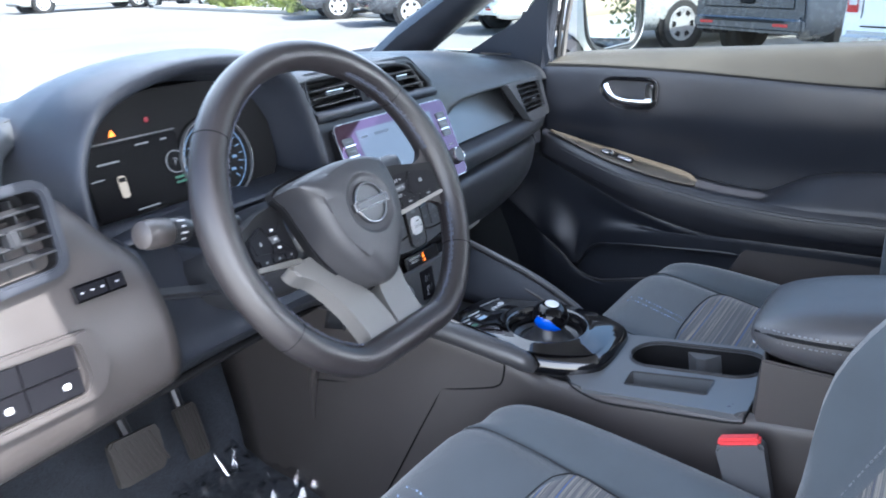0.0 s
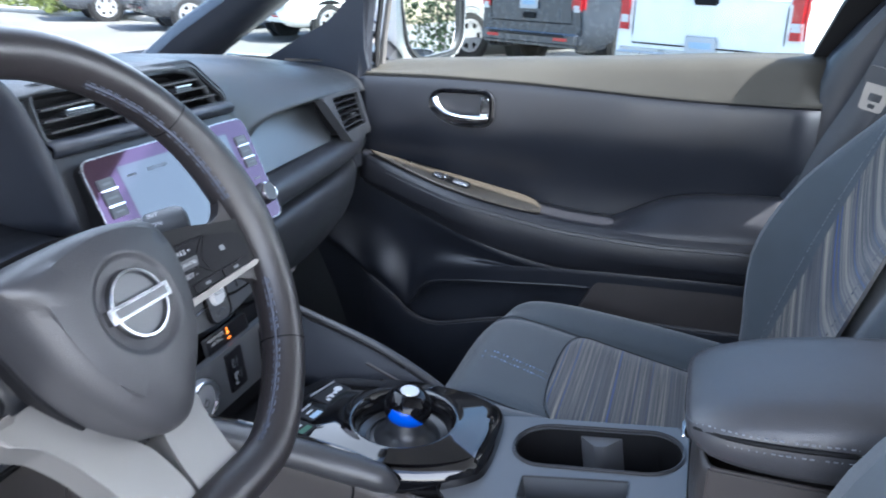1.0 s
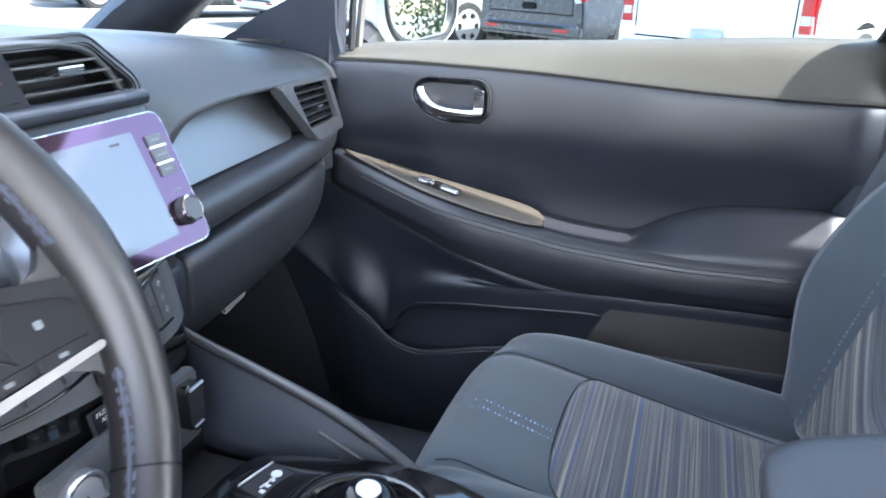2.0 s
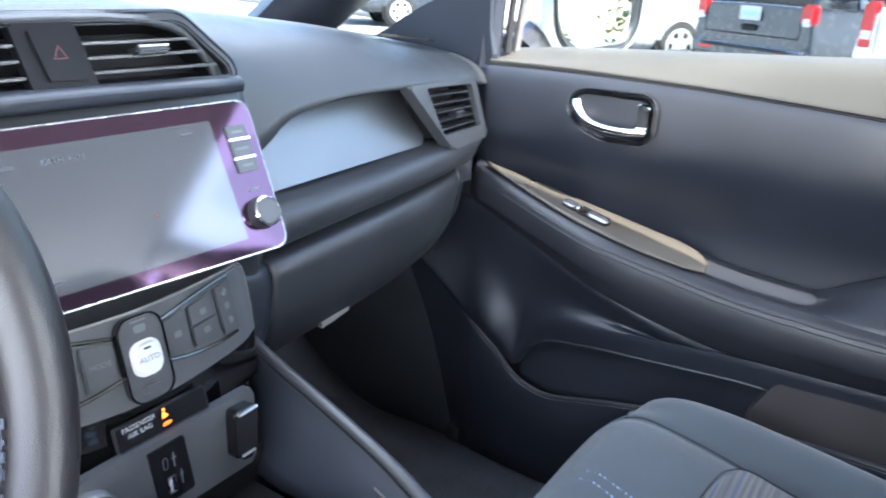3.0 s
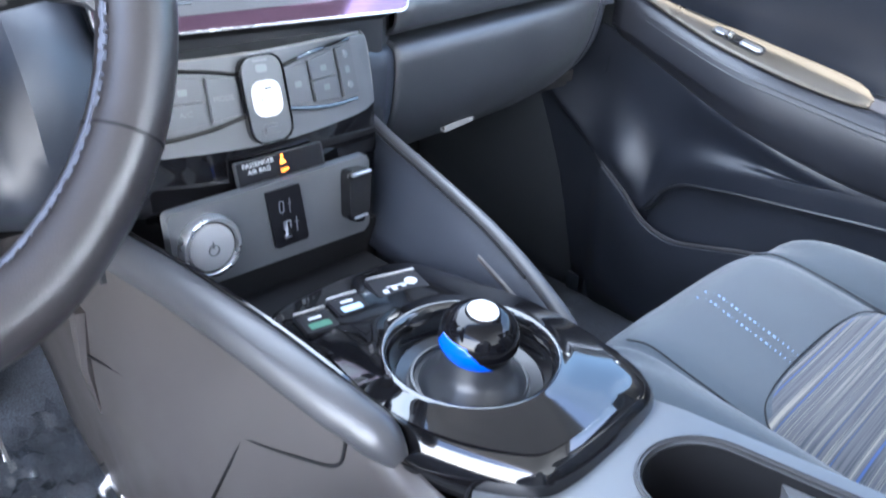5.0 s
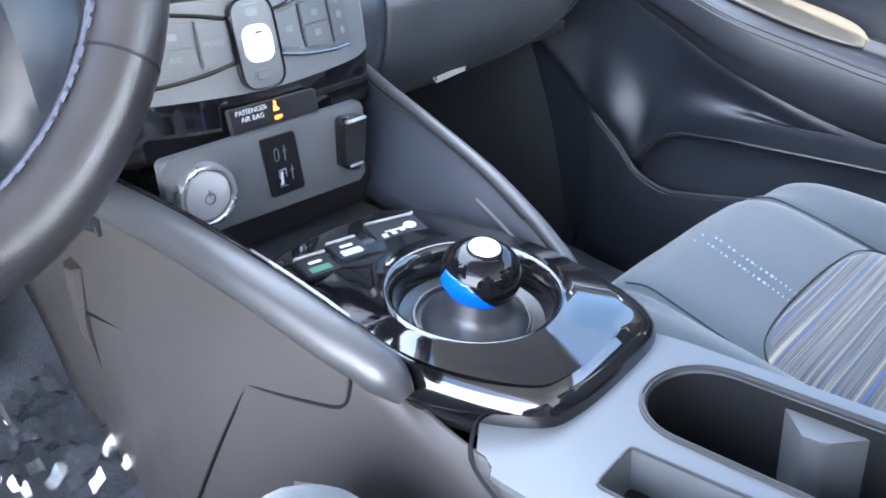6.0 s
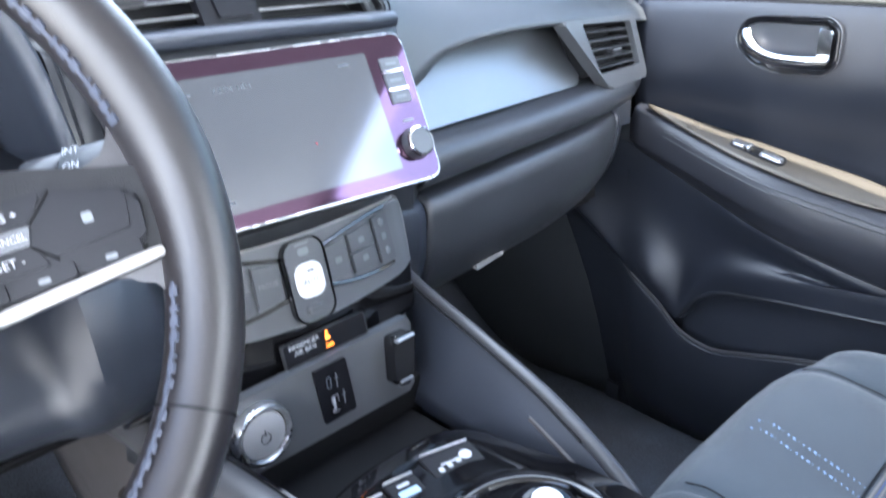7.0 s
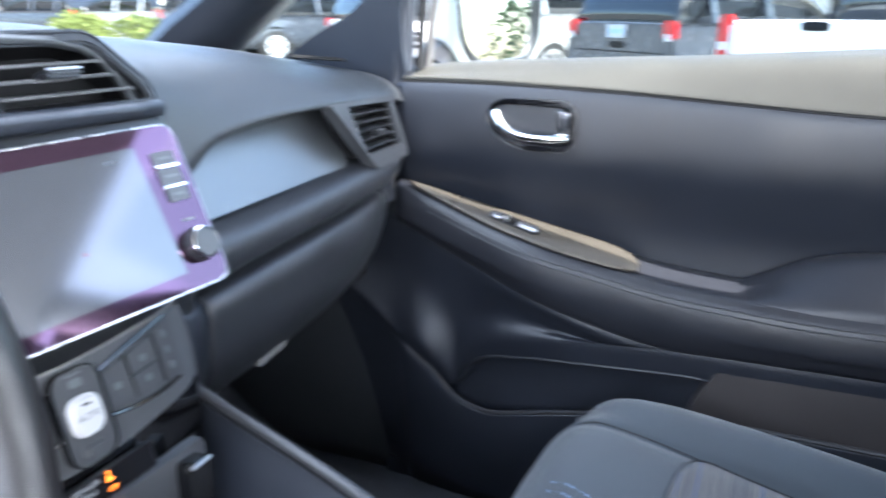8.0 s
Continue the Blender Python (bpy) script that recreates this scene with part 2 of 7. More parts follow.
def single(name, bm, mat, label, category, kind="", group="", smooth=35, thick=0.0, at=None):
    """A thing of one mesh, with its origin at its base."""
    if at is None:
        lo = [min(v.co[i] for v in bm.verts) for i in range(3)]
        hi = [max(v.co[i] for v in bm.verts) for i in range(3)]
        at = Vector(((lo[0] + hi[0]) / 2, (lo[1] + hi[1]) / 2, lo[2]))
    at = Vector(at)
    bmesh.ops.translate(bm, verts=bm.verts, vec=-at)
    ob = link(name, bm, mat, smooth)
    ob.location = at
    ORIGIN[ob] = at
    if thick:
        md = ob.modifiers.new("thickness", "SOLIDIFY")
        md.thickness, md.offset = thick, -1.0
    return tagged(ob, label, category, group, kind)


def spline(points, n, closed=False):
    """Catmull-Rom through the points, n steps a span."""
    p = [Vector(q) for q in points]
    out = []
    k = len(p)
    for i in range(k if closed else k - 1):
        a, b = p[i], p[(i + 1) % k]
        z = p[i - 1] if closed or i > 0 else a * 2 - b
        c = p[(i + 2) % k] if closed or i + 2 < k else b * 2 - a
        for j in range(n):
            t = j / n
            out.append(0.5 * ((2 * a) + (b - z) * t + (2 * z - 5 * a + 4 * b - c) * t * t + (3 * a - z - 3 * b + c) * t ** 3))
    if not closed:
        out.append(p[-1])
    return out


def loft(sections, nu=4, nv=4, closed=False, cap=False):
    """A smooth skin over sections of equally many points."""
    rows = [spline(s, nu, closed) for s in sections]
    cols = [spline([r[j] for r in rows], nv) for j in range(len(rows[0]))]
    bm = bmesh.new()
    grid = [[bm.verts.new(cols[j][i]) for j in range(len(cols))] for i in range(len(cols[0]))]
    w = len(cols)
    for i in range(len(grid) - 1):
        for j in range(w if closed else w - 1):
            bm.faces.new((grid[i][j], grid[i][(j + 1) % w], grid[i + 1][(j + 1) % w], grid[i + 1][j]))
    if cap:
        bm.faces.new(grid[0])
        bm.faces.new(grid[-1])
    return bm


def basis(o, x, y):
    """The pose with its origin at o, its first axis along x and its second in the plane of x and y."""
    x = Vector(x).normalized()
    z = x.cross(Vector(y)).normalized()
    y = z.cross(x)
    m = Matrix((x, y, z)).transposed().to_4x4()
    m.translation = Vector(o)
    return m


def prism(outline, depth, m=None, bevel=0.0, seg=2, back=False, scale=1.0):
    """An outline in x, y raised along z by depth, its upper rim rounded."""
    bm = bmesh.new()
    lo = [bm.verts.new((p[0], p[1], 0)) for p in outline]
    hi = [bm.verts.new((p[0], p[1], depth)) for p in outline]
    n = len(outline)
    top = bm.faces.new(hi)
    bm.faces.new(list(reversed(lo)))
    for i in range(n):
        bm.faces.new((lo[i], lo[(i + 1) % n], hi[(i + 1) % n], hi[i]))
    if bevel:
        es = list(top.edges)
        if back:
            es = [e for e in bm.edges if abs(e.verts[0].co.z - e.verts[1].co.z) < 1e-9]
        bmesh.ops.bevel(bm, geom=es, offset=bevel, segments=seg, affect="EDGES", clamp_overlap=True)
    if m is not None:
        bmesh.ops.transform(bm, matrix=m, verts=bm.verts)
    return bm


def rect(w, h, r=0.0, n=4, cx=0.0, cy=0.0):
    """A rectangle's outline with round corners."""
    if r <= 0:
        return [(cx - w / 2, cy - h / 2), (cx + w / 2, cy - h / 2), (cx + w / 2, cy + h / 2), (cx - w / 2, cy + h / 2)]
    out = []
    for qx, qy, a0 in ((1, -1, -90), (1, 1, 0), (-1, 1, 90), (-1, -1, 180)):
        for i in range(n + 1):
            a = radians(a0 + 90 * i / n)
            out.append((cx + qx * (w / 2 - r) + r * math.cos(a), cy + qy * (h / 2 - r) + r * math.sin(a)))
    return out


def rounded(corners, r, n=4):
    """A polygon's outline with its corners rounded by r."""
    out = []
    k = len(corners)
    for i in range(k):
        p, a, b = (Vector(corners[j % k][:2]) for j in (i, i - 1, i + 1))
        d1, d2 = (a - p), (b - p)
        q = min(r, d1.length * 0.45, d2.length * 0.45)
        s, e = p + d1.normalized() * q, p + d2.normalized() * q
        for j in range(n + 1):
            t = j / n
            out.append(tuple((1 - t) ** 2 * s + 2 * t * (1 - t) * p + t * t * e))
    return out


def grow(outline, d):
    """The outline moved outwards by d."""
    c = outline
    k = len(c)
    area = sum(c[i][0] * c[(i + 1) % k][1] - c[(i + 1) % k][0] * c[i][1] for i in range(k))
    s = 1 if area > 0 else -1
    out = []
    for i in range(k):
        a, b = Vector(c[i - 1]), Vector(c[(i + 1) % k])
        t = (b - a).normalized()
        out.append((c[i][0] + s * d * t.y, c[i][1] - s * d * t.x))
    return out


def ring(outer, inner, depth, m=None, bevel=0.0):
    """A flat frame between two outlines of equally many points."""
    bm = bmesh.new()
    n = len(outer)
    v = [[bm.verts.new((p[0], p[1], h)) for p in o] for o, h in ((outer, 0), (outer, depth), (inner, depth), (inner, 0))]
    for k in range(4):
        for i in range(n):
            bm.faces.new((v[k][i], v[k][(i + 1) % n], v[(k + 1) % 4][(i + 1) % n], v[(k + 1) % 4][i]))
    if bevel:
        es = [e for e in bm.edges if all(abs(w.co.z - depth) < 1e-9 for w in e.verts) and len({w in v[1] for w in e.verts}) == 1]
        bmesh.ops.bevel(bm, geom=es, offset=bevel, segments=2, affect="EDGES", clamp_overlap=True)
    if m is not None:
        bmesh.ops.transform(bm, matrix=m, verts=bm.verts)
    return bm


def box(size, m=None, bevel=0.0, seg=2):
    bm = bmesh.new()
    bmesh.ops.create_cube(bm, size=1)
    bmesh.ops.scale(bm, vec=size, verts=bm.verts)
    if bevel:
        bmesh.ops.bevel(bm, geom=bm.edges[:], offset=bevel, segments=seg, affect="EDGES", clamp_overlap=True)
    if m is not None:
        bmesh.ops.transform(bm, matrix=m, verts=bm.verts)
    return bm


def block(x0, x1, y0, y1, z0, z1, bevel=0.0, seg=2):
    return box((x1 - x0, y1 - y0, z1 - z0), Matrix.Translation(((x0 + x1) / 2, (y0 + y1) / 2, (z0 + z1) / 2)), bevel, seg)


def tube(points, radius, sides=10, closed=False, flat=1.0, up=(0, 0, 1), cap=True):
    """A round bar along points; radius: one number or one a point; flat: its height by its width."""
    pts = [Vector(p) for p in points]
    n = len(pts)
    rad = radius if isinstance(radius, (list, tuple)) else [radius] * n
    bm = bmesh.new()
    rings = []
    for i, p in enumerate(pts):
        a = pts[i - 1] if closed or i > 0 else p
        b = pts[(i + 1) % n] if closed or i < n - 1 else p
        t = (b - a).normalized()
        side = t.cross(Vector(up))
        side = side.normalized() if side.length > 1e-4 else Vector((1, 0, 0))
        over = side.cross(t)
        rings.append([bm.verts.new(p + rad[i] * (side * math.cos(q) + over * flat * math.sin(q))) for q in (2 * math.pi * k / sides for k in range(sides))])
    for i in range(n if closed else n - 1):
        r0, r1 = rings[i], rings[(i + 1) % n]
        for k in range(sides):
            bm.faces.new((r0[k], r0[(k + 1) % sides], r1[(k + 1) % sides], r1[k]))
    if cap and not closed:
        bm.faces.new(rings[0])
        bm.faces.new(rings[-1])
    return bm


def lathe(profile, m=None, sides=32):
    """A turned form about z: profile of radius, height."""
    bm = bmesh.new()
    rows = []
    for r, h in profile:
        rows.append([bm.verts.new((r * math.cos(q), r * math.sin(q), h)) for q in (2 * math.pi * k / sides for k in range(sides))] if r > 1e-6 else [bm.verts.new((0, 0, h))])
    for a, b in zip(rows, rows[1:]):
        for k in range(sides):
            f = {1: lambda: (a[0], b[k], b[(k + 1) % sides])}.get(len(a)) or ((lambda: (a[k], a[(k + 1) % sides], b[0])) if len(b) == 1 else (lambda: (a[k], a[(k + 1) % sides], b[(k + 1) % sides], b[k])))
            bm.faces.new(f())
    if m is not None:
        bmesh.ops.transform(bm, matrix=m, verts=bm.verts)
    return bm


def joined(*bms):
    """Several bmeshes in one."""
    out = bmesh.new()
    for b in bms:
        me = bpy.data.meshes.new("piece")
        b.to_mesh(me)
        b.free()
        out.from_mesh(me)
        bpy.data.meshes.remove(me)
    return out


def lettering(text, size, m):
    """Words in the built-in font as a thin mesh, centred on m."""
    cu = bpy.data.curves.new("words", "FONT")
    cu.body, cu.size, cu.align_x, cu.align_y, cu.extrude = text, size, "CENTER", "CENTER", 0.0001
    cu.resolution_u = 2
    ob = new("words", cu)
    dg = bpy.context.evaluated_depsgraph_get()
    dg.update()
    me = bpy.data.meshes.new_from_object(ob.evaluated_get(dg))
    bpy.data.objects.remove(ob)
    bpy.data.curves.remove(cu)
    bm = bmesh.new()
    bm.from_mesh(me)
    bpy.data.meshes.remove(me)
    bmesh.ops.transform(bm, matrix=m, verts=bm.verts)
    return bm


def stitches(points, length=0.004, gap=0.003, radius=0.0005):
    """Thread laid along a line in short stitches."""
    pts = [Vector(p) for p in points]
    out = bmesh.new()
    run = 0.0
    rings = []
    for a, b in zip(pts, pts[1:]):
        seg = (b - a).length
        d = (b - a).normalized()
        while run < seg:
            s, e = a + d * run, a + d * min(run + length, seg)
            side = d.cross(Vector((0.3, 0.2, 0.9))).normalized() * radius
            over = side.cross(d).normalized() * radius
            q = [out.verts.new(p) for p in (s + side, s + over, s - side, s - over, e + side, e + over, e - side, e - over)]
            for k in range(4):
                out.faces.new((q[k], q[(k + 1) % 4], q[4 + (k + 1) % 4], q[4 + k]))
            run += length + gap
        run -= seg
    return out


def at(o, x=(1, 0, 0), y=(0, 0, 1)):
    return basis(o, x, y)


# ---- the dashboard ----
def dash_profile(x, *yz):
    return [(x, y, z) for y, z in yz]


dashboard = thing("dashboard", (0, 1.25, 0.74), "dark grey soft-skinned car dashboard with a wide curved top", "dashboard", kind="structure")
part("top_pad", loft([
    dash_profile(-0.71, (1.47, 1.030), (1.35, 1.055), (1.22, 1.072), (1.12, 1.078), (1.04, 1.072), (0.985, 1.058), (0.965, 1.040)),
    dash_profile(-0.60, (1.52, 1.030), (1.38, 1.060), (1.22, 1.080), (1.12, 1.085), (1.04, 1.078), (0.985, 1.062), (0.965, 1.042)),
    dash_profile(-0.50, (1.54, 1.030), (1.40, 1.066), (1.23, 1.092), (1.13, 1.098), (1.115, 1.095), (1.105, 1.088), (1.10, 1.075)),
    dash_profile(-0.32, (1.56, 1.030), (1.42, 1.070), (1.25, 1.108), (1.16, 1.114), (1.135, 1.112), (1.122, 1.104), (1.115, 1.090)),
    dash_profile(-0.17, (1.56, 1.030), (1.42, 1.070), (1.24, 1.106), (1.14, 1.112), (1.07, 1.108), (1.042, 1.100), (1.032, 1.092)),
    dash_profile(-0.10, (1.56, 1.030), (1.42, 1.070), (1.22, 1.102), (1.12, 1.109), (1.06, 1.107), (1.038, 1.102), (1.028, 1.096)),
    dash_profile(0.08, (1.56, 1.030), (1.42, 1.070), (1.22, 1.100), (1.12, 1.107), (1.06, 1.106), (1.038, 1.101), (1.028, 1.095)),
    dash_profile(0.135, (1.56, 1.030), (1.42, 1.068), (1.22, 1.098), (1.13, 1.101), (1.07, 1.095), (1.036, 1.078), (1.026, 1.062)),
    dash_profile(0.175, (1.56, 1.030), (1.42, 1.066), (1.22, 1.095), (1.13, 1.095), (1.075, 1.085), (1.036, 1.050), (1.018, 0.975)),
    dash_profile(0.23, (1.55, 1.030), (1.42, 1.062), (1.22, 1.090), (1.13, 1.088), (1.075, 1.074), (1.040, 1.040), (1.022, 0.997)),
    dash_profile(0.30, (1.54, 1.030), (1.42, 1.060), (1.22, 1.084), (1.13, 1.080), (1.075, 1.065), (1.042, 1.036), (1.022, 1.010)),
    dash_profile(0.42, (1.52, 1.030), (1.40, 1.054), (1.22, 1.072), (1.13, 1.066), (1.075, 1.052), (1.042, 1.032), (1.022, 1.012)),
    dash_profile(0.54, (1.49, 1.030), (1.38, 1.045), (1.22, 1.056), (1.13, 1.048), (1.080, 1.038), (1.048, 1.022), (1.032, 1.006)),
    dash_profile(0.655, (1.44, 1.025), (1.35, 1.032), (1.22, 1.038), (1.13, 1.032), (1.085, 1.024), (1.058, 1.010), (1.048, 0.992)),
], nu=5, nv=4), PAD, dashboard, "bowed dark grey grained top pad", thick=0.006)
part("core", joined(block(-0.64, 0.60, 1.12, 1.42, 0.82, 1.02), block(0.14, 0.60, 1.12, 1.42, 0.76, 0.85)), DEEP, dashboard)
part("speaker_grille", prism(rounded([(0, 0), (0.075, -0.012), (0.10, 0.012), (0.02, 0.022)], 0.006), 0.004, basis((0.505, 1.135, 1.058), (0.9, -0.35, -0.10), (0.35, 0.9, -0.05)), 0.001), DEEP, dashboard, "small black corner grille")
# passenger face
part("decor_insert", prism(rounded([(0.185, 0.008), (0.484, 0.017), (0.49, 0.086), (0.466, 0.101), (0.354, 0.105), (0.282, 0.1), (0.229, 0.081), (0.187, 0.053)], 0.014, 4), 0.004, basis((0, 1.030, 0.914), (1, 0, 0), (0, 0.45, 0.893)), 0.002), INSERT, dashboard, "satin blue-grey leatherette insert")
part("insert_backing", joined(block(0.18, 0.60, 1.034, 1.10, 0.86, 0.908), block(0.18, 0.62, 1.098, 1.115, 0.86, 1.03), prism(rounded([(p[0] * 1.02, p[1] * 1.02) for p in [(0.185, 0.008), (0.484, 0.017), (0.49, 0.086), (0.466, 0.101), (0.354, 0.105), (0.282, 0.1), (0.229, 0.081), (0.187, 0.053)]] + [], 0.02, 4), 0.003, basis((-0.008, 1.034, 0.908), (1, 0, 0), (0, 0.45, 0.893)))), PLASTIC, dashboard)
part("fascia_strip", loft([
    dash_profile(0.172, (1.030, 0.922), (1.000, 0.914), (0.992, 0.896), (1.000, 0.876), (1.030, 0.868)),
    dash_profile(0.30, (1.036, 0.924), (1.006, 0.916), (0.998, 0.899), (1.006, 0.881), (1.036, 0.874)),
    dash_profile(0.45, (1.042, 0.930), (1.012, 0.922), (1.003, 0.906), (1.010, 0.888), (1.040, 0.881)),
    dash_profile(0.56, (1.050, 0.940), (1.022, 0.930), (1.012, 0.914), (1.018, 0.896), (1.046, 0.889)),
    dash_profile(0.625, (1.068, 0.948), (1.045, 0.938), (1.036, 0.922), (1.040, 0.904), (1.062, 0.896)),
], 4, 5), GLOVE, dashboard, "satin black rolled trim strip", thick=0.004)
glovebox = part("glovebox_door", loft([
    dash_profile(0.172, (1.050, 0.866), (1.008, 0.866), (0.994, 0.858), (0.992, 0.836), (1.000, 0.790), (1.030, 0.745), (1.075, 0.728)),
    dash_profile(0.22, (1.050, 0.868), (1.008, 0.868), (0.994, 0.860), (0.992, 0.838), (1.002, 0.790), (1.034, 0.742), (1.080, 0.724)),
    dash_profile(0.40, (1.058, 0.876), (1.014, 0.876), (1.000, 0.867), (0.998, 0.844), (1.010, 0.795), (1.044, 0.748), (1.090, 0.728)),
    dash_profile(0.50, (1.066, 0.882), (1.024, 0.882), (1.010, 0.873), (1.009, 0.850), (1.022, 0.802), (1.056, 0.756), (1.10, 0.736)),
    dash_profile(0.545, (1.074, 0.885), (1.034, 0.885), (1.022, 0.876), (1.021, 0.854), (1.034, 0.806), (1.066, 0.762), (1.11, 0.744)),
], 5, 4), GLOVE, dashboard, "grained black glovebox lid", thick=0.008)
part("handle", box((0.062, 0.010, 0.007), basis((0.300, 1.030, 0.752), (1, 0.12, 0.04), (0, 0.5, 1)), 0.003), SILVERTRIM, glovebox, "slim silver pull lip")
part("latch_slot", box((0.060, 0.006, 0.006), basis((0.320, 1.026, 0.774), (1, 0.12, 0.04), (0, 0.5, 1)), 0.002), GREYPRINT, glovebox)
part("glovebox_surround", joined(
    loft([dash_profile(0.551, (1.074, 0.886), (1.036, 0.886), (1.024, 0.876), (1.023, 0.854), (1.036, 0.806), (1.068, 0.762), (1.11, 0.744)),
          dash_profile(0.60, (1.10, 0.89), (1.062, 0.888), (1.048, 0.879), (1.047, 0.854), (1.058, 0.806), (1.088, 0.762), (1.13, 0.744))], 5, 4),
    loft([dash_profile(0.112, (1.000, 0.872), (0.982, 0.868), (0.978, 0.855), (0.978, 0.830), (0.985, 0.79), (1.01, 0.75), (1.05, 0.73)),
          dash_profile(0.168, (1.040, 0.868), (1.006, 0.866), (0.994, 0.857), (0.992, 0.834), (1.000, 0.79), (1.030, 0.745), (1.07, 0.728))], 5, 4)), PLASTIC, dashboard, thick=0.006)
part("underside", block(0.12, 0.60, 1.08, 1.42, 0.735, 0.77, 0.01), DEEP, dashboard)
# middle stack behind the display
part("centre_stack", loft([
    dash_profile(-0.149, (1.10, 1.085), (1.06, 1.075), (1.035, 1.04), (1.015, 0.96), (1.005, 0.88), (1.00, 0.80), (1.02, 0.72)),
    dash_profile(-0.138, (1.075, 1.085), (1.032, 1.058), (1.010, 1.030), (0.985, 0.945), (0.990, 0.88), (0.985, 0.80), (0.990, 0.72)),
    dash_profile(-0.120, (1.075, 1.052), (1.028, 1.049), (1.006, 1.030), (0.980, 0.940), (0.985, 0.88), (0.980, 0.80), (0.985, 0.72)),
    dash_profile(0.120, (1.075, 1.046), (1.028, 1.043), (1.006, 1.028), (0.982, 0.940), (0.988, 0.88), (0.985, 0.80), (0.990, 0.72)),
    dash_profile(0.160, (1.075, 1.045), (1.030, 1.042), (1.012, 1.025), (0.995, 0.940), (1.000, 0.88), (1.000, 0.80), (1.005, 0.72)),
    dash_profile(0.185, (1.10, 1.03), (1.06, 1.02), (1.030, 1.000), (1.02, 0.940), (1.02, 0.88), (1.02, 0.80), (1.03, 0.72)),
], 4, 4), SMOOTH, dashboard, "satin black middle stack", thick=0.004)

# ---- driver's side of the dashboard ----
part("lower_fascia", loft([
    dash_profile(-0.72, (0.985, 1.044), (0.948, 1.030), (0.925, 0.985), (0.900, 0.925), (0.890, 0.880), (0.900, 0.830), (0.95, 0.795)),
    dash_profile(-0.62, (0.985, 1.044), (0.953, 1.030), (0.930, 0.985), (0.905, 0.925), (0.895, 0.880), (0.905, 0.830), (0.96, 0.795)),
    dash_profile(-0.535, (0.99, 1.040), (0.962, 1.022), (0.938, 0.980), (0.912, 0.925), (0.900, 0.880), (0.910, 0.830), (0.97, 0.795)),
    dash_profile(-0.478, (1.03, 0.975), (0.985, 0.974), (0.945, 0.962), (0.917, 0.925), (0.905, 0.880), (0.915, 0.830), (0.98, 0.795)),
], 5, 4), PANEL, dashboard, "grey moulded panel beside the column", thick=0.006)
# Same fascia in a darker material, standing in for shade behind the wheel.
part("shaded_knee_panel", loft([
    dash_profile(-0.474, (1.03, 0.974), (0.995, 0.973), (0.960, 0.960), (0.935, 0.922), (0.920, 0.878), (0.920, 0.832), (0.98, 0.795)),
    dash_profile(-0.464, (1.04, 0.972), (1.025, 0.970), (1.010, 0.955), (0.985, 0.915), (0.958, 0.872), (0.935, 0.838), (0.985, 0.795)),
    dash_profile(-0.33, (1.05, 0.968), (1.035, 0.966), (1.020, 0.950), (0.990, 0.905), (0.962, 0.865), (0.938, 0.834), (0.99, 0.795)),
    dash_profile(-0.215, (1.05, 0.965), (1.035, 0.962), (1.015, 0.945), (0.985, 0.905), (0.960, 0.862), (0.940, 0.828), (0.995, 0.788)),
    dash_profile(-0.18, (1.04, 0.960), (0.995, 0.958), (0.958, 0.946), (0.932, 0.915), (0.920, 0.870), (0.930, 0.820), (1.00, 0.78)),
    dash_profile(-0.125, (1.04, 0.945), (1.000, 0.940), (0.975, 0.930), (0.955, 0.900), (0.945, 0.860), (0.955, 0.810), (1.01, 0.77)),
], 5, 4), PLASTIC, dashboard, "knee panel under the column, coloured dark for its shade", thick=0.006)
part("knee_underside", loft([[(-0.70, 0.95, 0.80), (-0.70, 1.10, 0.79), (-0.70, 1.40, 0.86)], [(-0.12, 0.99, 0.785), (-0.12, 1.10, 0.775), (-0.12, 1.40, 0.84)]], 3, 3), DEEP, dashboard, thick=0.006)


def arch(y, dx, dz, low=0.968):
    return [(-0.32 - 0.172 - dx, y - 0.012, low), (-0.32 - 0.166 - dx, y, 1.055 + dz * 0.3), (-0.32 - 0.118 - dx * 0.7, y + 0.004, 1.112 + dz), (-0.32, y + 0.006, 1.134 + dz),
            (-0.32 + 0.112 + dx * 0.7, y + 0.004, 1.112 + dz), (-0.32 + 0.152 + dx, y, 1.055 + dz * 0.3), (-0.32 + 0.168 + dx, y - 0.012, low)]


part("binnacle_hood", loft([arch(1.085, -0.022, -0.020), arch(1.03, -0.006, -0.006), arch(0.998, 0.0, 0.0), arch(0.990, 0.006, 0.008), arch(0.998, 0.013, 0.017), arch(1.05, 0.020, 0.022), arch(1.13, 0.030, 0.010), arch(1.22, 0.050, -0.03)], 6, 4),
     PLASTIC, dashboard, "arched hood over the instruments", thick=0.004)


# ---- instruments ----
cluster = thing("instrument_cluster", (-0.33, 1.06, 0.97), "instrument cluster with a dark colour display and a round blue-lit dial", "instrument cluster")
CF = basis((-0.33, 1.062, 1.035), (1, 0, 0), (0, 0.22, 1))
part("backing", prism(rect(0.30, 0.155, 0.045), 0.006, CF), DEEP, cluster)
part("bottom_ledge", loft([[(-0.49, 1.07, 0.985), (-0.49, 1.03, 0.972), (-0.49, 0.985, 0.968)], [(-0.16, 1.07, 0.985), (-0.16, 1.03, 0.972), (-0.16, 0.985, 0.968)]], 3, 3), PLASTIC, cluster, thick=0.003)
lcd = part("display", prism(rect(0.128, 0.084, 0.006, cx=-0.066, cy=-0.017), 0.006, CF @ Matrix.Translation((0, 0, 0.006)), 0.001), LCD, cluster, "dark colour display")
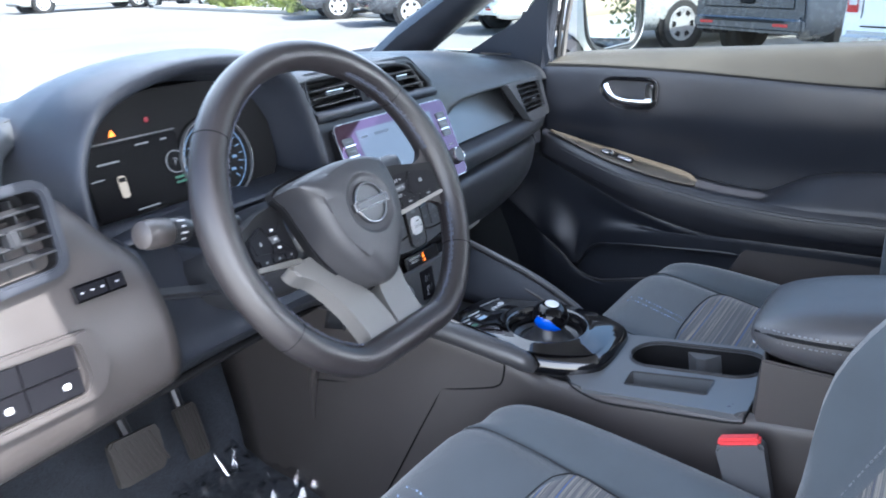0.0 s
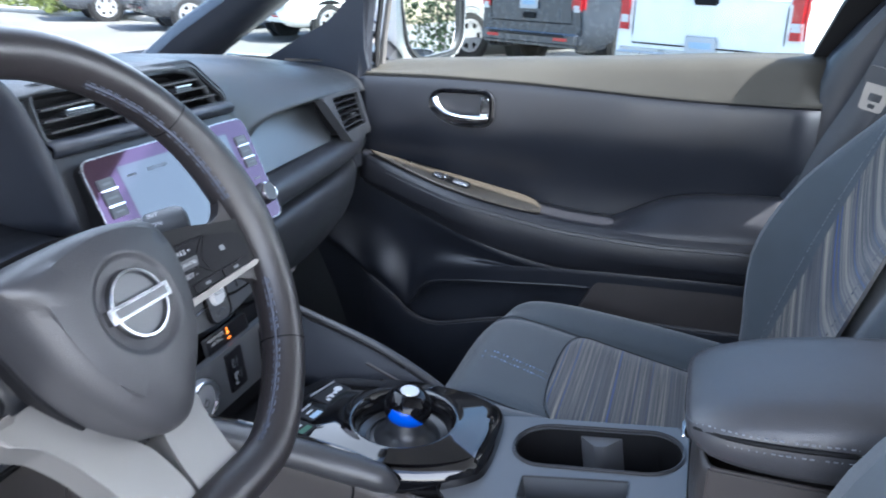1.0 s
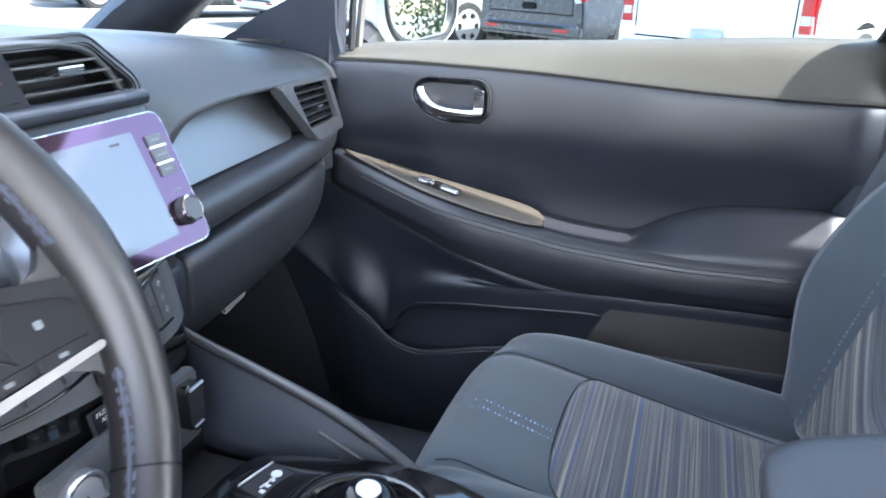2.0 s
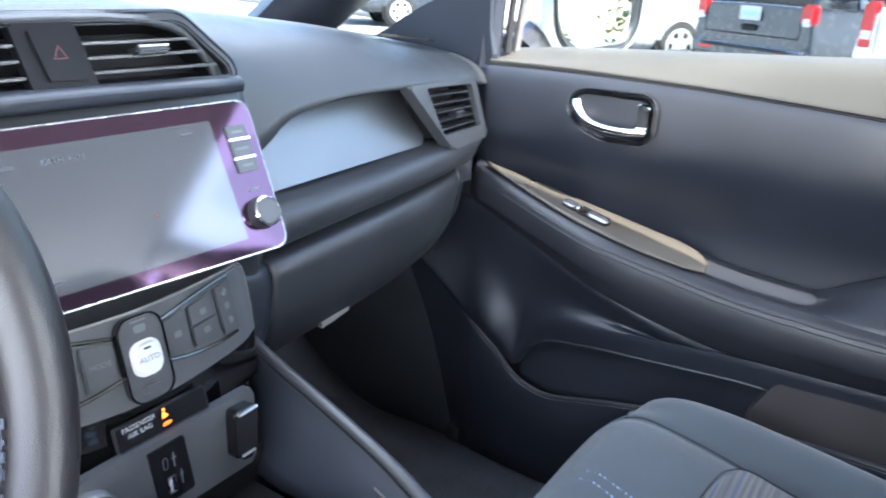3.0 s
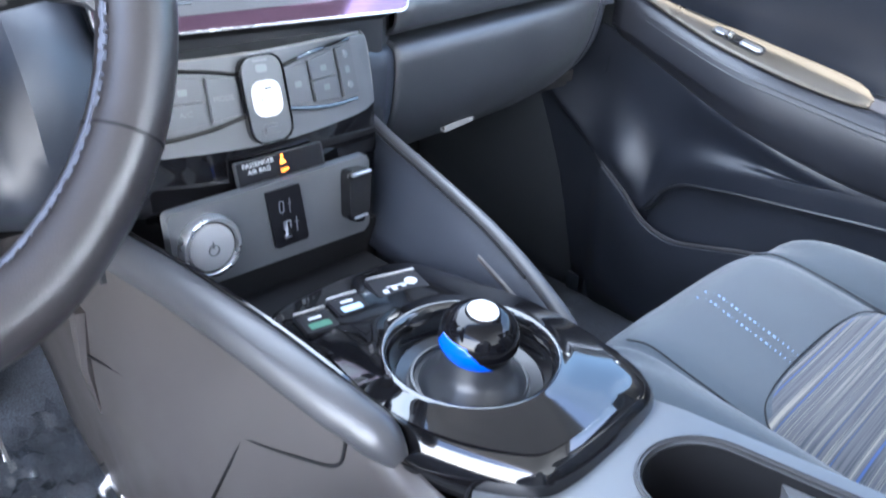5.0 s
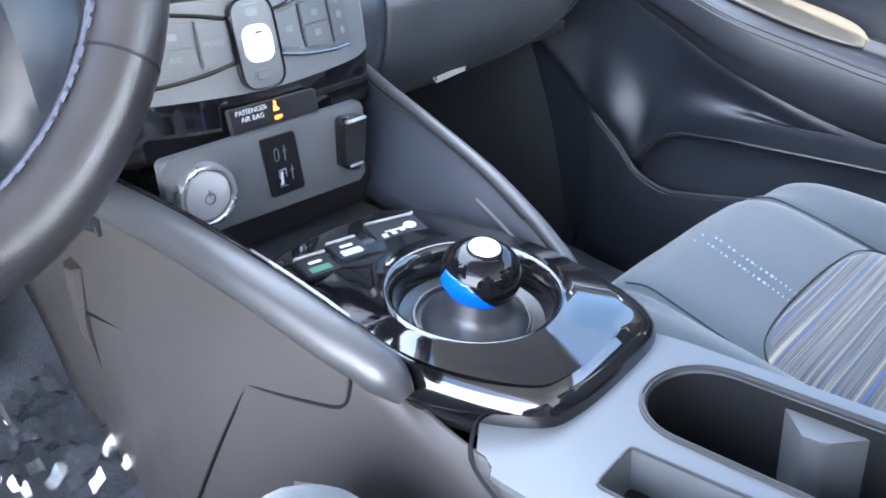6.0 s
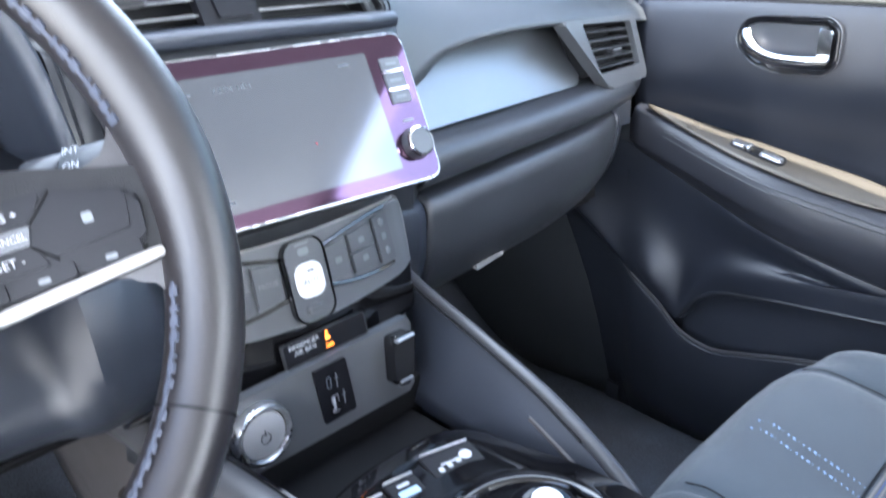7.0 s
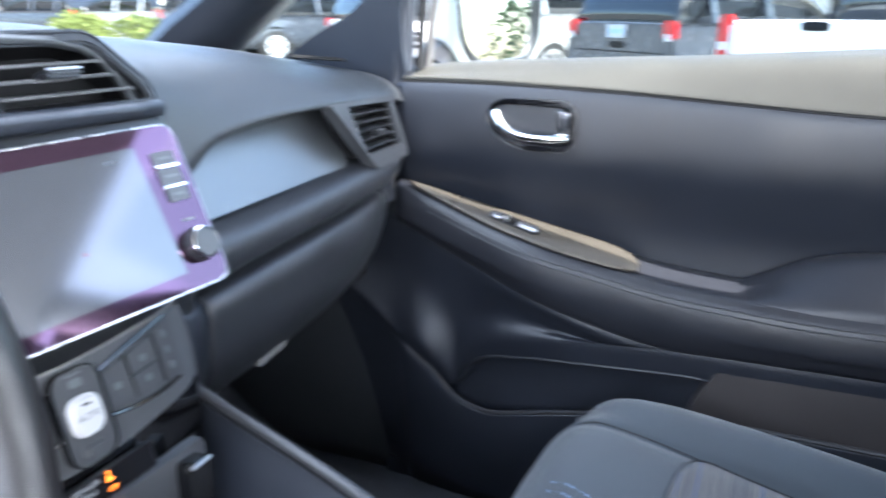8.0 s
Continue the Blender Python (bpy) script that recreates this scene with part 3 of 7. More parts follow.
for (x0, y0, w, h, mt) in ((-0.118, -0.012, 0.016, 0.0016, LCD_LIT), (-0.052, 0.018, 0.018, 0.0022, LCD_LIT), (-0.022, 0.018, 0.009, 0.0022, LCD_LIT), (-0.100, 0.0045, 0.028, 0.0022, LCD_LIT), (-0.066, -0.055, 0.03, 0.0018, LCD_LIT), (-0.012, -0.031, 0.018, 0.003, GREEN), (-0.012, -0.037, 0.018, 0.003, GREEN)):
    part("readout_bar", prism(rect(w, h, cx=x0, cy=y0), 0.0006, CF @ Matrix.Translation((0, 0, 0.0122))), mt, lcd)
part("car_window", prism(rect(0.0085, 0.005, 0.001, cx=-0.090, cy=-0.017), 0.0006, CF @ Matrix.Translation((0, 0, 0.0126))), LCD, lcd)
part("car_picture", prism(rect(0.0105, 0.026, 0.004, cx=-0.090, cy=-0.025), 0.0006, CF @ Matrix.Translation((0, 0, 0.0122))), LCD_WHITE, lcd, "small white top view of a car")
part("gear_letter", lettering("P", 0.012, CF @ Matrix.Translation((-0.014, -0.012, 0.0125))), LCD_LIT, lcd)
part("gear_ring", ring([(0.014 * math.cos(a) - 0.014, 0.014 * math.sin(a) - 0.012) for a in np.linspace(0, 2 * math.pi, 25)[:-1]], [(0.0128 * math.cos(a) - 0.014, 0.0128 * math.sin(a) - 0.012) for a in np.linspace(0, 2 * math.pi, 25)[:-1]], 0.0005, CF @ Matrix.Translation((0, 0, 0.0122))), LCD_LIT, lcd)
part("lower_edge", prism(rect(0.13, 0.002, cx=-0.066, cy=0.027), 0.003, CF @ Matrix.Translation((0, 0, 0.006))), KEY, cluster)
part("warning_lamp", prism([(-0.0045, -0.0035), (0.0045, -0.0035), (0, 0.0045)], 0.001, CF @ Matrix.Translation((-0.086, 0.036, 0.0135))), ORANGE_LIT, cluster, "small amber triangle")
part("belt_lamp", prism(rect(0.005, 0.006, 0.002), 0.001, CF @ Matrix.Translation((-0.034, 0.044, 0.0075))), RED_LIT, cluster, "small red lamp")
DM = CF @ Matrix.Translation((0.047, -0.022, 0.006)) @ Matrix.Scale(1.1, 4)
dial = part("speedometer", lathe([(0, 0.002), (0.044, 0.002), (0.046, 0.006), (0.050, 0.007), (0.052, 0.0)], DM), DEEP, cluster, "round dial with a chrome edge")
part("dial_rim", lathe([(0.0475, 0.005), (0.0485, 0.009), (0.050, 0.009), (0.051, 0.005)], DM), KEY, dial)
part("lit_ring", lathe([(0.0425, 0.0026), (0.0425, 0.003), (0.0437, 0.003), (0.0437, 0.0026)], DM), DIAL_LIT, dial)
for k in range(19):
    a = radians(225 - k * 15)
    long = 0.007 if k % 2 == 0 else 0.004
    part("tick", box((long, 0.0012, 0.0006), DM @ Matrix.Rotation(a, 4, "Z") @ Matrix.Translation((0.039 - long / 2, 0, 0.0028))), DIAL_LIT, dial)
for k in range(0, 9):
    a = radians(225 - k * 33)
    part("numeral_bar", box((0.006, 0.0035, 0.0004), DM @ Matrix.Translation((0.027 * math.cos(a), 0.027 * math.sin(a), 0.0027))), DIAL_LIT, dial)
part("needle", box((0.034, 0.0012, 0.001), DM @ Matrix.Rotation(radians(225), 4, "Z") @ Matrix.Translation((0.017, 0, 0.004))), WHITEPRINT, dial)


# ---- air vents ----
def cut(bm, *cutters):
    """bm with the cutters' volumes taken out."""
    a = link("whole", bm, DEEP, 0)
    for c in cutters:
        b = link("cutter", c, DEEP, 0)
        md = a.modifiers.new("cut", "BOOLEAN")
        md.operation, md.object, md.solver = "DIFFERENCE", b, "EXACT"
        dg = bpy.context.evaluated_depsgraph_get()
        dg.update()
        me = bpy.data.meshes.new_from_object(a.evaluated_get(dg))
        a.modifiers.clear()
        old = a.data
        a.data = me
        bpy.data.meshes.remove(old)
        m = b.data
        bpy.data.objects.remove(b)
        bpy.data.meshes.remove(m)
    out = bmesh.new()
    out.from_mesh(a.data)
    m = a.data
    bpy.data.objects.remove(a)
    bpy.data.meshes.remove(m)
    return out


def vent(name, outline, m, slats, label, depth=0.03, parent_label=""):
    """A vent with its frame, a dark well and level slats; slats: heights from the outline's foot, with x range."""
    v = thing(name, m.translation, label, "air vent", "dashboard air vents")
    inner = outline
    part("well", prism(grow(inner, 0.001), 0.002, m @ Matrix.Translation((0, 0, -depth))), DEEP, v)
    part("duct_wall", ring(grow(inner, 0.002), inner, depth, m @ Matrix.Translation((0, 0, -depth))), DEEP, v)
    for (x0, z0, x1, z1) in slats:
        a, b = Vector((x0, z0, -0.004)), Vector((x1, z1, -0.004))
        d = b - a
        part("slat", box((d.length, 0.0022, 0.016), m @ basis((a + b) / 2, d, (0, 1, 0)) @ Matrix.Rotation(radians(12), 4, "X"), 0.0008), SLATGREY, v)
    return v


VM = basis((0, 1.026, 1.07), (1, 0, 0), (0, 0.30, 1))
VO = rounded([(-0.128, -0.021), (0.152, -0.024), (0.150, -0.016), (0.112, 0.022), (-0.128, 0.022)], 0.008)
cv = vent("centre_air_vent", VO, VM, [(-0.124, 0.009, -0.026, 0.011), (-0.124, -0.002, -0.026, 0.0), (-0.122, -0.013, -0.026, -0.012), (0.020, 0.010, 0.118, 0.010), (0.020, -0.001, 0.130, -0.001), (0.020, -0.012, 0.140, -0.013)],
          "black centre air vents with slats and a hazard switch", depth=0.04)
part("surround", ring(grow(VO, 0.007), VO, 0.006, VM @ Matrix.Translation((0, 0, -0.002)), 0.002), SMOOTH, cv, "satin black rim")
part("outer_surround", ring(grow(VO, 0.012), grow(VO, 0.0072), 0.012, VM @ Matrix.Translation((0, 0, -0.010)), 0.002), PLASTIC, cv)
part("lower_ledge", loft([dash_profile(-0.135, (1.030, 1.050), (1.010, 1.050), (1.003, 1.045), (1.006, 1.036)), dash_profile(0.0, (1.026, 1.050), (1.006, 1.050), (0.999, 1.045), (1.003, 1.036)), dash_profile(0.158, (1.032, 1.046), (1.012, 1.046), (1.005, 1.041), (1.008, 1.033))], 3, 4), PLASTIC, cv, thick=0.003)
for x0, w in ((-0.085, 0.040), (0.075, 0.032)):
    part("vane_tab", box((w, 0.006, 0.020), VM @ Matrix.Translation((x0, 0.0, 0.003)), 0.0025), SMOOTH, cv, "sliding tab with a silver edge")
    part("tab_edge", box((w * 0.9, 0.0014, 0.003), VM @ Matrix.Translation((x0, 0.003, 0.012)), 0.0006), SATIN, cv)
hz = part("hazard_switch", prism(rounded([(-0.025, -0.026), (0.025, -0.026), (0.017, 0.024), (-0.031, 0.024)], 0.003), 0.010, VM @ Matrix.Translation((0.0, 0, -0.004)), 0.002), KEYFACE, cv, "dark hazard switch")
part("key", prism(rounded([(-0.013, -0.018), (0.017, -0.018), (0.010, 0.019), (-0.020, 0.019)], 0.002), 0.003, VM @ Matrix.Translation((0.0, 0, 0.006)), 0.0008), KEYFACE, hz)
REDDIM = material("dull_red_print", (0.16, 0.05, 0.05), 0.6, vary=0.05)
TRI = [(-0.0045, -0.004), (0.0045, -0.004), (0, 0.0045)]
part("triangle_mark", ring(grow(TRI, 0.0008), TRI, 0.0003, VM @ Matrix.Translation((-0.001, 0.002, 0.009))), REDDIM, hz)

SM = basis((0.540, 1.028, 0.962), (0.992, 0.11, 0.0), (-0.0, 0.22, 1))
SO = rounded([(-0.0501, -0.0197), (0.0555, -0.0205), (0.0438, 0.0361), (-0.0776, 0.0422)], 0.004)
SLATS = [(-0.0776 + 0.0046 * (k + 0.8) + 0.003, 0.0422 + -0.0115 * (k + 0.7), 0.0438 + 0.0020 * (k + 0.8) - 0.002, 0.0361 + -0.0105 * (k + 0.7)) for k in range(5)]
sv = vent("side_air_vent", SO, SM, SLATS, "angular grey side air vent with five slats at the dashboard's end", depth=0.028)
part("housing", cut(prism(rounded([(-0.032, -0.0426), (0.0744, -0.041), (0.0591, 0.0439), (-0.1208, 0.0499)], 0.008), 0.016, SM @ Matrix.Translation((0, 0, -0.008)), 0.004), prism(grow(SO, 0.001), 0.05, SM @ Matrix.Translation((0, 0, -0.02)))), VENTGREY, sv, "grey faceted housing", smooth=30)
part("vane_tab", box((0.022, 0.006, 0.016), SM @ Matrix.Translation((-0.004, 0.002, 0.002)) @ Matrix.Rotation(radians(3), 4, "Z"), 0.002), SMOOTH, sv)
part("tab_edge", box((0.020, 0.0014, 0.003), SM @ Matrix.Translation((-0.004, 0.005, 0.010)), 0.0006), SATIN, sv)

DV = basis((-0.602, 0.930, 1.028), (0.99, 0.10, 0), (0, 0.25, 1))
DO = rounded([(-0.052, -0.036), (0.030, -0.036), (0.036, 0.036), (-0.050, 0.036)], 0.012)
dv = vent("side_air_vent", DO, DV, [(-0.048, 0.022 - 0.014 * k, 0.032, 0.022 - 0.014 * k) for k in range(4)], "black driver's side air vent with broad slats", depth=0.03)
part("surround", ring(grow(DO, 0.010), DO, 0.008, DV @ Matrix.Translation((0, 0, -0.002)), 0.002), PLASTIC, dv)
for x0 in (-0.03, -0.008, 0.014):
    part("cross_vane", box((0.002, 0.064, 0.014), DV @ Matrix.Translation((x0, 0, -0.018))), SMOOTH, dv)
part("vane_tab", box((0.010, 0.016, 0.016), DV @ Matrix.Translation((-0.004, 0, 0.002)), 0.002), SMOOTH, dv)

# ---- display ----
display = thing("touchscreen_display", (0.0145, 0.95, 0.915), "landscape touchscreen unit with purple-coated glass and a chrome rim", "display")
SCM = basis((0.0125, 0.934, 0.914), (1, -0.03, 0.0), (0, 0.424, 0.906))
BO = rounded([(-0.141, 0.004), (0.119, 0.0), (0.123, 0.128), (-0.137, 0.128)], 0.012, 5)
part("case", prism(grow(BO, -0.001), 0.03, SCM @ Matrix.Translation((0, 0, -0.030)), 0.002), DEEP, display)
part("chrome_rim", ring(grow(BO, 0.0014), grow(BO, -0.0003), 0.0042, SCM @ Matrix.Translation((0, 0, -0.002)), 0.0006), RIMSILVER, display, "thin chrome rim")
part("glass", prism(BO, 0.002, SCM, 0.0006), BEZEL, display, "dark glass with a purple sheen")
scr = part("screen", prism(rect(0.178, 0.101, 0.001, cx=-0.0085, cy=0.064), 0.0007, SCM @ Matrix.Translation((0, 0, 0.0017))), SCREEN, display, "switched-on screen, grey in the light")
part("station_text", lettering("KRTH  HD1", 0.0062, SCM @ Matrix.Translation((-0.045, 0.103, 0.0025))), SCREENPRINT, scr)
for x0, y0, w in ((-0.084, 0.103, 0.016), (0.056, 0.107, 0.014), (-0.080, 0.022, 0.018)):
    part("readout_bar", prism(rect(w * 0.8, 0.0022, cx=x0, cy=y0), 0.0003, SCM @ Matrix.Translation((0, 0, 0.0024))), SCREENPRINT, scr)
part("pointer", prism(rect(0.0014, 0.0020, 0.0005, cx=0.008, cy=0.050), 0.0003, SCM @ Matrix.Translation((0, 0, 0.0024))), RED_LIT, scr)
for sx in (-1, 1):
    bx = 0.1025 if sx > 0 else -0.1195
    for k, (y0, h) in enumerate(((0.102, 0.011), (0.0875, 0.013), (0.073, 0.011))):
        b = part("side_key", prism(rect(0.021, h, 0.0015, cx=bx, cy=y0), 0.003, SCM @ Matrix.Translation((0, 0, 0.001)), 0.0007), HVAC, display, "grey push key")
        part("key_mark", prism(rect(0.011 if k != 1 else 0.013, 0.0022, cx=bx, cy=y0), 0.0002, SCM @ Matrix.Translation((0, 0, 0.0041))), GREYPRINT, b)
    for y0 in (0.0955, 0.0795):
        part("key_bar", prism(rect(0.0215, 0.0020, 0.0006, cx=bx, cy=y0), 0.0042, SCM @ Matrix.Translation((0, 0, 0.001)), 0.0006), CHROME, display, "bright bar between keys")
    part("knob_mark", prism(rect(0.012, 0.0022, cx=bx, cy=0.052), 0.0002, SCM @ Matrix.Translation((0, 0, 0.0021))), GREYPRINT, display)
    km = SCM @ Matrix.Translation((bx - 0.001 * sx, 0.031, 0.001))
    kn = part("knob", lathe([(0.0140, 0), (0.0140, 0.003), (0.0132, 0.005), (0.0126, 0.009), (0.0122, 0.0105), (0.0, 0.011)], km, 40), SMOOTH, display, "black rotary knob with a chrome ring")
    part("knob_ring", lathe([(0.0128, 0.0085), (0.0130, 0.0110), (0.0116, 0.0120), (0.0110, 0.0105)], km, 40), CHROME, kn)
    part("knob_cap", lathe([(0.0, 0.0116), (0.0108, 0.0114), (0.0110, 0.0105)], km, 40), KEY, kn)

# ---- climate panel ----
def hv(x, z, out=0.0):
    return Vector((x - 0.010, 0.9445 + 0.235 * (z - 0.852) + 1.55 * x * x - out, z + 0.005))


def hvm(x, z, out=0.0):
    return basis(hv(x, z, out), (1, 3.1 * x, 0), (0, 0.235, 1))


climate = thing("climate_control_panel", (0, 0.96, 0.82), "grey climate panel with a bow-tie key row and pale key", "control panel")
rows = []
for x, zt, zb in ((-0.130, 0.876, 0.832), (-0.126, 0.883, 0.826), (-0.09, 0.886, 0.822), (0.0, 0.887, 0.819), (0.09, 0.885, 0.820), (0.123, 0.882, 0.823), (0.127, 0.875, 0.829)):
    rows.append([hv(x, zt, -0.03), hv(x, zt, 0.0), hv(x, zt - 0.003, 0.003), hv(x, (zt + zb) / 2, 0.003), hv(x, zb + 0.003, 0.003), hv(x, zb, 0.0), hv(x, zb, -0.03)])
part("faceplate", loft(rows, 3, 5), HVAC, climate, "satin grey curved faceplate")
part("top_edge", tube(spline([hv(x, 0.887 - 12 * x ** 4, 0.001) for x in (-0.122, -0.08, 0, 0.08, 0.118)], 5), 0.0016, 8), SILVERTRIM, climate, "pale top edge")
part("end_edge", tube(spline([hv(0.120, 0.886, 0.001), hv(0.1275, 0.876, 0.001), hv(0.128, 0.840, 0.001), hv(0.124, 0.824, 0.001)], 4), 0.0013, 8), SILVERTRIM, climate)
for s in (1, -1):
    z0 = 0.8585
    def tie(x):
        return 0.014 + 0.010 * max(0, (x - 0.02) / 0.09)
    for sg in (1, -1):
        part("groove", tube(spline([hv(s * x, z0 + sg * (tie(x) + (0.004 if 0.03 < x < 0.10 else 0.002)), 0.004) for x in (0.020, 0.045, 0.075, 0.100)], 4), 0.0016, 6), GLOSS, climate)
    cells = [(0.021, 0.045, -1, 1), (0.047, 0.078, 0, 1), (0.047, 0.078, -1, 0), (0.080, 0.102, -1, 1)]
    for a, b, lo, hi in cells:
        xm = (a + b) / 2
        m = hvm(s * xm, z0, 0.0032)
        o = [(s * (a - xm) + 0.0004 * s, lo * tie(a) + (0.0005 if lo == 0 else 0)), (s * (b - xm) - 0.0004 * s, lo * tie(b) + (0.0005 if lo == 0 else 0)), (s * (b - xm) - 0.0004 * s, hi * tie(b) - (0.0005 if hi == 0 else 0)), (s * (a - xm) + 0.0004 * s, hi * tie(a) - (0.0005 if hi == 0 else 0))]
        if s < 0:
            o.reverse()
        k = part("key", prism(o, 0.0024, m, 0.0007), KEY, climate, "grey climate key")
        if s < 0 and (a, lo) == (0.021, -1):
            part("key_print", lettering("MODE", 0.0058, m @ Matrix.Translation((0, 0, 0.0026))), GREYPRINT, k)
        elif s < 0 and (a, lo) == (0.047, -1):
            part("key_print", lettering("A/C", 0.0062, m @ Matrix.Translation((0, -0.008, 0.0026))), GREYPRINT, k)
        elif a == 0.080:
            for dz in (0.014, -0.012):
                part("rocker_dot", lathe([(0, 0.0016), (0.003, 0.001), (0.0034, 0)], m @ Matrix.Translation((0, dz, 0.0024)), 14), GREYPRINT if s > 0 else PALEBLUE, k)
            part("key_print", prism(rect(0.006, 0.006, 0.001), 0.0002, m @ Matrix.Translation((0, 0.001, 0.0025))), GREYPRINT, k)
        else:
            part("key_print", prism(rect(0.007, 0.005, 0.001), 0.0002, m @ Matrix.Translation((0, 0 if lo + hi == 0 else 0.008 * (lo + hi), 0.0025))), GREYPRINT, k)
CM = hvm(0.0, 0.853, 0.003)
pod = part("centre_pod", ring(rect(0.039, 0.068, 0.012), rect(0.0365, 0.0655, 0.011), 0.0065, CM, 0.001), GLOSS, climate, "raised oblong key pod")
part("pod_face", prism(rect(0.0365, 0.0655, 0.011), 0.0055, CM, 0.001), KEY, pod)
part("auto_key", prism(rect(0.0255, 0.028, 0.009, cy=0.0005), 0.010, CM, 0.003, 3), WHITEKEY, pod, "pale AUTO key")
part("auto_print", lettering("AUTO", 0.0062, CM @ Matrix.Translation((0, 0.0, 0.0102))), GREYPRINT, pod)
part("auto_lamp", prism(rect(0.006, 0.0015, cy=0.0085), 0.0003, CM @ Matrix.Translation((0, 0, 0.0101))), DEEP, pod)
part("on_off_key", prism(rect(0.018, 0.009, 0.004, cy=-0.0235), 0.0085, CM, 0.002, 3), KEY, pod)
part("fan_print", prism(rect(0.010, 0.006, 0.002, cy=0.0235), 0.0002, CM @ Matrix.Translation((0, 0, 0.0056))), GREYPRINT, pod)
part("upper_slit", prism(rect(0.013, 0.0014, 0.0005, cy=0.0295), 0.0002, CM @ Matrix.Translation((0, 0, 0.0056))), GREYPRINT, pod)
# gloss black band and lower shelf face
part("gloss_band", loft([[hv(x, z, 0.001 - d) for z, d in ((0.828, 0.0), (0.812, 0.004), (0.794, 0.007), (0.776, 0.010))] for x in (-0.150, -0.125, -0.06, 0.0, 0.06, 0.120, 0.130)], 3, 4), GLOSS, climate, "piano black band", thick=0.004)

media = thing("switch_shelf", (-0.01, 0.93, 0.715), "grey panel with round start button, charging sockets and hook", "control panel")
LM = basis((-0.006, 0.920, 0.760), (1, 0.04, 0), (0, 0.05, 1))
part("faceplate", prism(rounded([(-0.105, -0.030), (0.085, -0.036), (0.088, 0.036), (-0.105, 0.036)], 0.006), 0.010, LM @ Matrix.Translation((0, 0, -0.010)), 0.002), HVAC, media)
am = hvm(0.0055, 0.7995, -0.002)
ab = part("airbag_lamp_panel", prism(rect(0.082, 0.0195, 0.002), 0.004, am, 0.0008), KEYFACE, media, "passenger air bag lamp panel")
part("edge", ring(rect(0.0825, 0.020, 0.002), rect(0.081, 0.0185, 0.0018), 0.0046, am), SMOOTH, ab)
part("print", lettering("PASSENGER\nAIR BAG", 0.0056, am @ Matrix.Translation((-0.021, 0.0028, 0.0042))), WHITEPRINT, ab, "white words")
part("lamp", joined(prism(rect(0.0022, 0.0022, 0.001, cx=0.0012, cy=0.0072), 0.0003, am @ Matrix.Translation((0, 0, 0.0042))), prism([(-0.0012, 0.0005), (0.0042, 0.0010), (0.0036, 0.0026), (0.0022, 0.0028), (0.0016, 0.0056), (-0.0004, 0.0050)], 0.0003, am @ Matrix.Translation((0, 0, 0.0042))), lettering("OFF", 0.0045, am @ Matrix.Translation((0.002, -0.005, 0.0042)))), ORANGE_LIT, ab, "amber lit symbol and the word OFF")
um = LM @ Matrix.Translation((-0.004, 0.004, 0))
us = part("socket_plate", prism(rounded([(-0.0185, 0.026), (-0.013, -0.025), (0.020, -0.025), (0.0145, 0.026)], 0.002), 0.002, um, 0.0006), KEYFACE, media, "black plate with two charging sockets")
part("socket", ring(rect(0.0046, 0.0110, 0.0022, cx=-0.005, cy=0.0105), rect(0.0032, 0.0096, 0.0016, cx=-0.005, cy=0.0105), 0.0008, um @ Matrix.Translation((0, 0, 0.0018))), SATIN, us, "small oval socket")
part("socket", ring(rect(0.0075, 0.0155, 0.0008, cx=-0.001, cy=-0.0105), rect(0.0055, 0.0135, 0.0006, cx=-0.001, cy=-0.0105), 0.0008, um @ Matrix.Translation((0, 0, 0.0018))), SATIN, us, "upright rectangular socket")
part("socket_tongue", prism(rect(0.0025, 0.0118, cx=-0.0022, cy=-0.0105), 0.0004, um @ Matrix.Translation((0, 0, 0.002))), WHITEPRINT, us)
for dx, dy in ((0.003, 0.010), (0.0085, -0.008)):
    part("socket_mark", joined(prism(rect(0.001, 0.013, cx=dx, cy=dy), 0.0002, um @ Matrix.Translation((0, 0, 0.0021))), prism(rect(0.004, 0.001, cx=dx, cy=dy + 0.002), 0.0002, um @ Matrix.Translation((0, 0, 0.0021)))), GREYPRINT, us)
hk = LM @ Matrix.Translation((0.066, 0.008, 0.0))
hook = part("curry_hook", prism(rounded([(-0.013, -0.024), (0.008, -0.028), (0.014, 0.020), (-0.011, 0.022)], 0.006), 0.013, hk, 0.004, 3), GLOSS, media, "fold-out black bag hook")
part("hook_lip", box((0.022, 0.003, 0.004), hk @ Matrix.Translation((0.001, 0.019, 0.014)), 0.001), SATIN, hook)
part("hook_lip", box((0.016, 0.002, 0.003), hk @ Matrix.Translation((-0.001, -0.021, 0.0135)), 0.001), SATIN, hook)
pm = LM @ Matrix.Translation((-0.076, 0.003, 0.0))
pb = part("start_button", lathe([(0.025, 0), (0.025, 0.006), (0.0235, 0.009), (0.0215, 0.009), (0.020, 0.006)], pm, 40), SATIN, media, "round silver start button with a power mark")
part("button_face", lathe([(0.0, 0.0085), (0.012, 0.0082), (0.0185, 0.007), (0.0195, 0.005)], pm, 40), STARTFACE, pb)
part("power_mark", joined(ring([(0.0046 * math.cos(a), 0.0046 * math.sin(a) - 0.002) for a in np.linspace(0, 2 * math.pi, 25)[:-1]], [(0.0038 * math.cos(a), 0.0038 * math.sin(a) - 0.002) for a in np.linspace(0, 2 * math.pi, 25)[:-1]], 0.0004, pm @ Matrix.Translation((0.0, 0, 0.0086))), prism(rect(0.001, 0.005, cy=0.0025), 0.0005, pm @ Matrix.Translation((0, 0, 0.0086)))), KEY, pb)

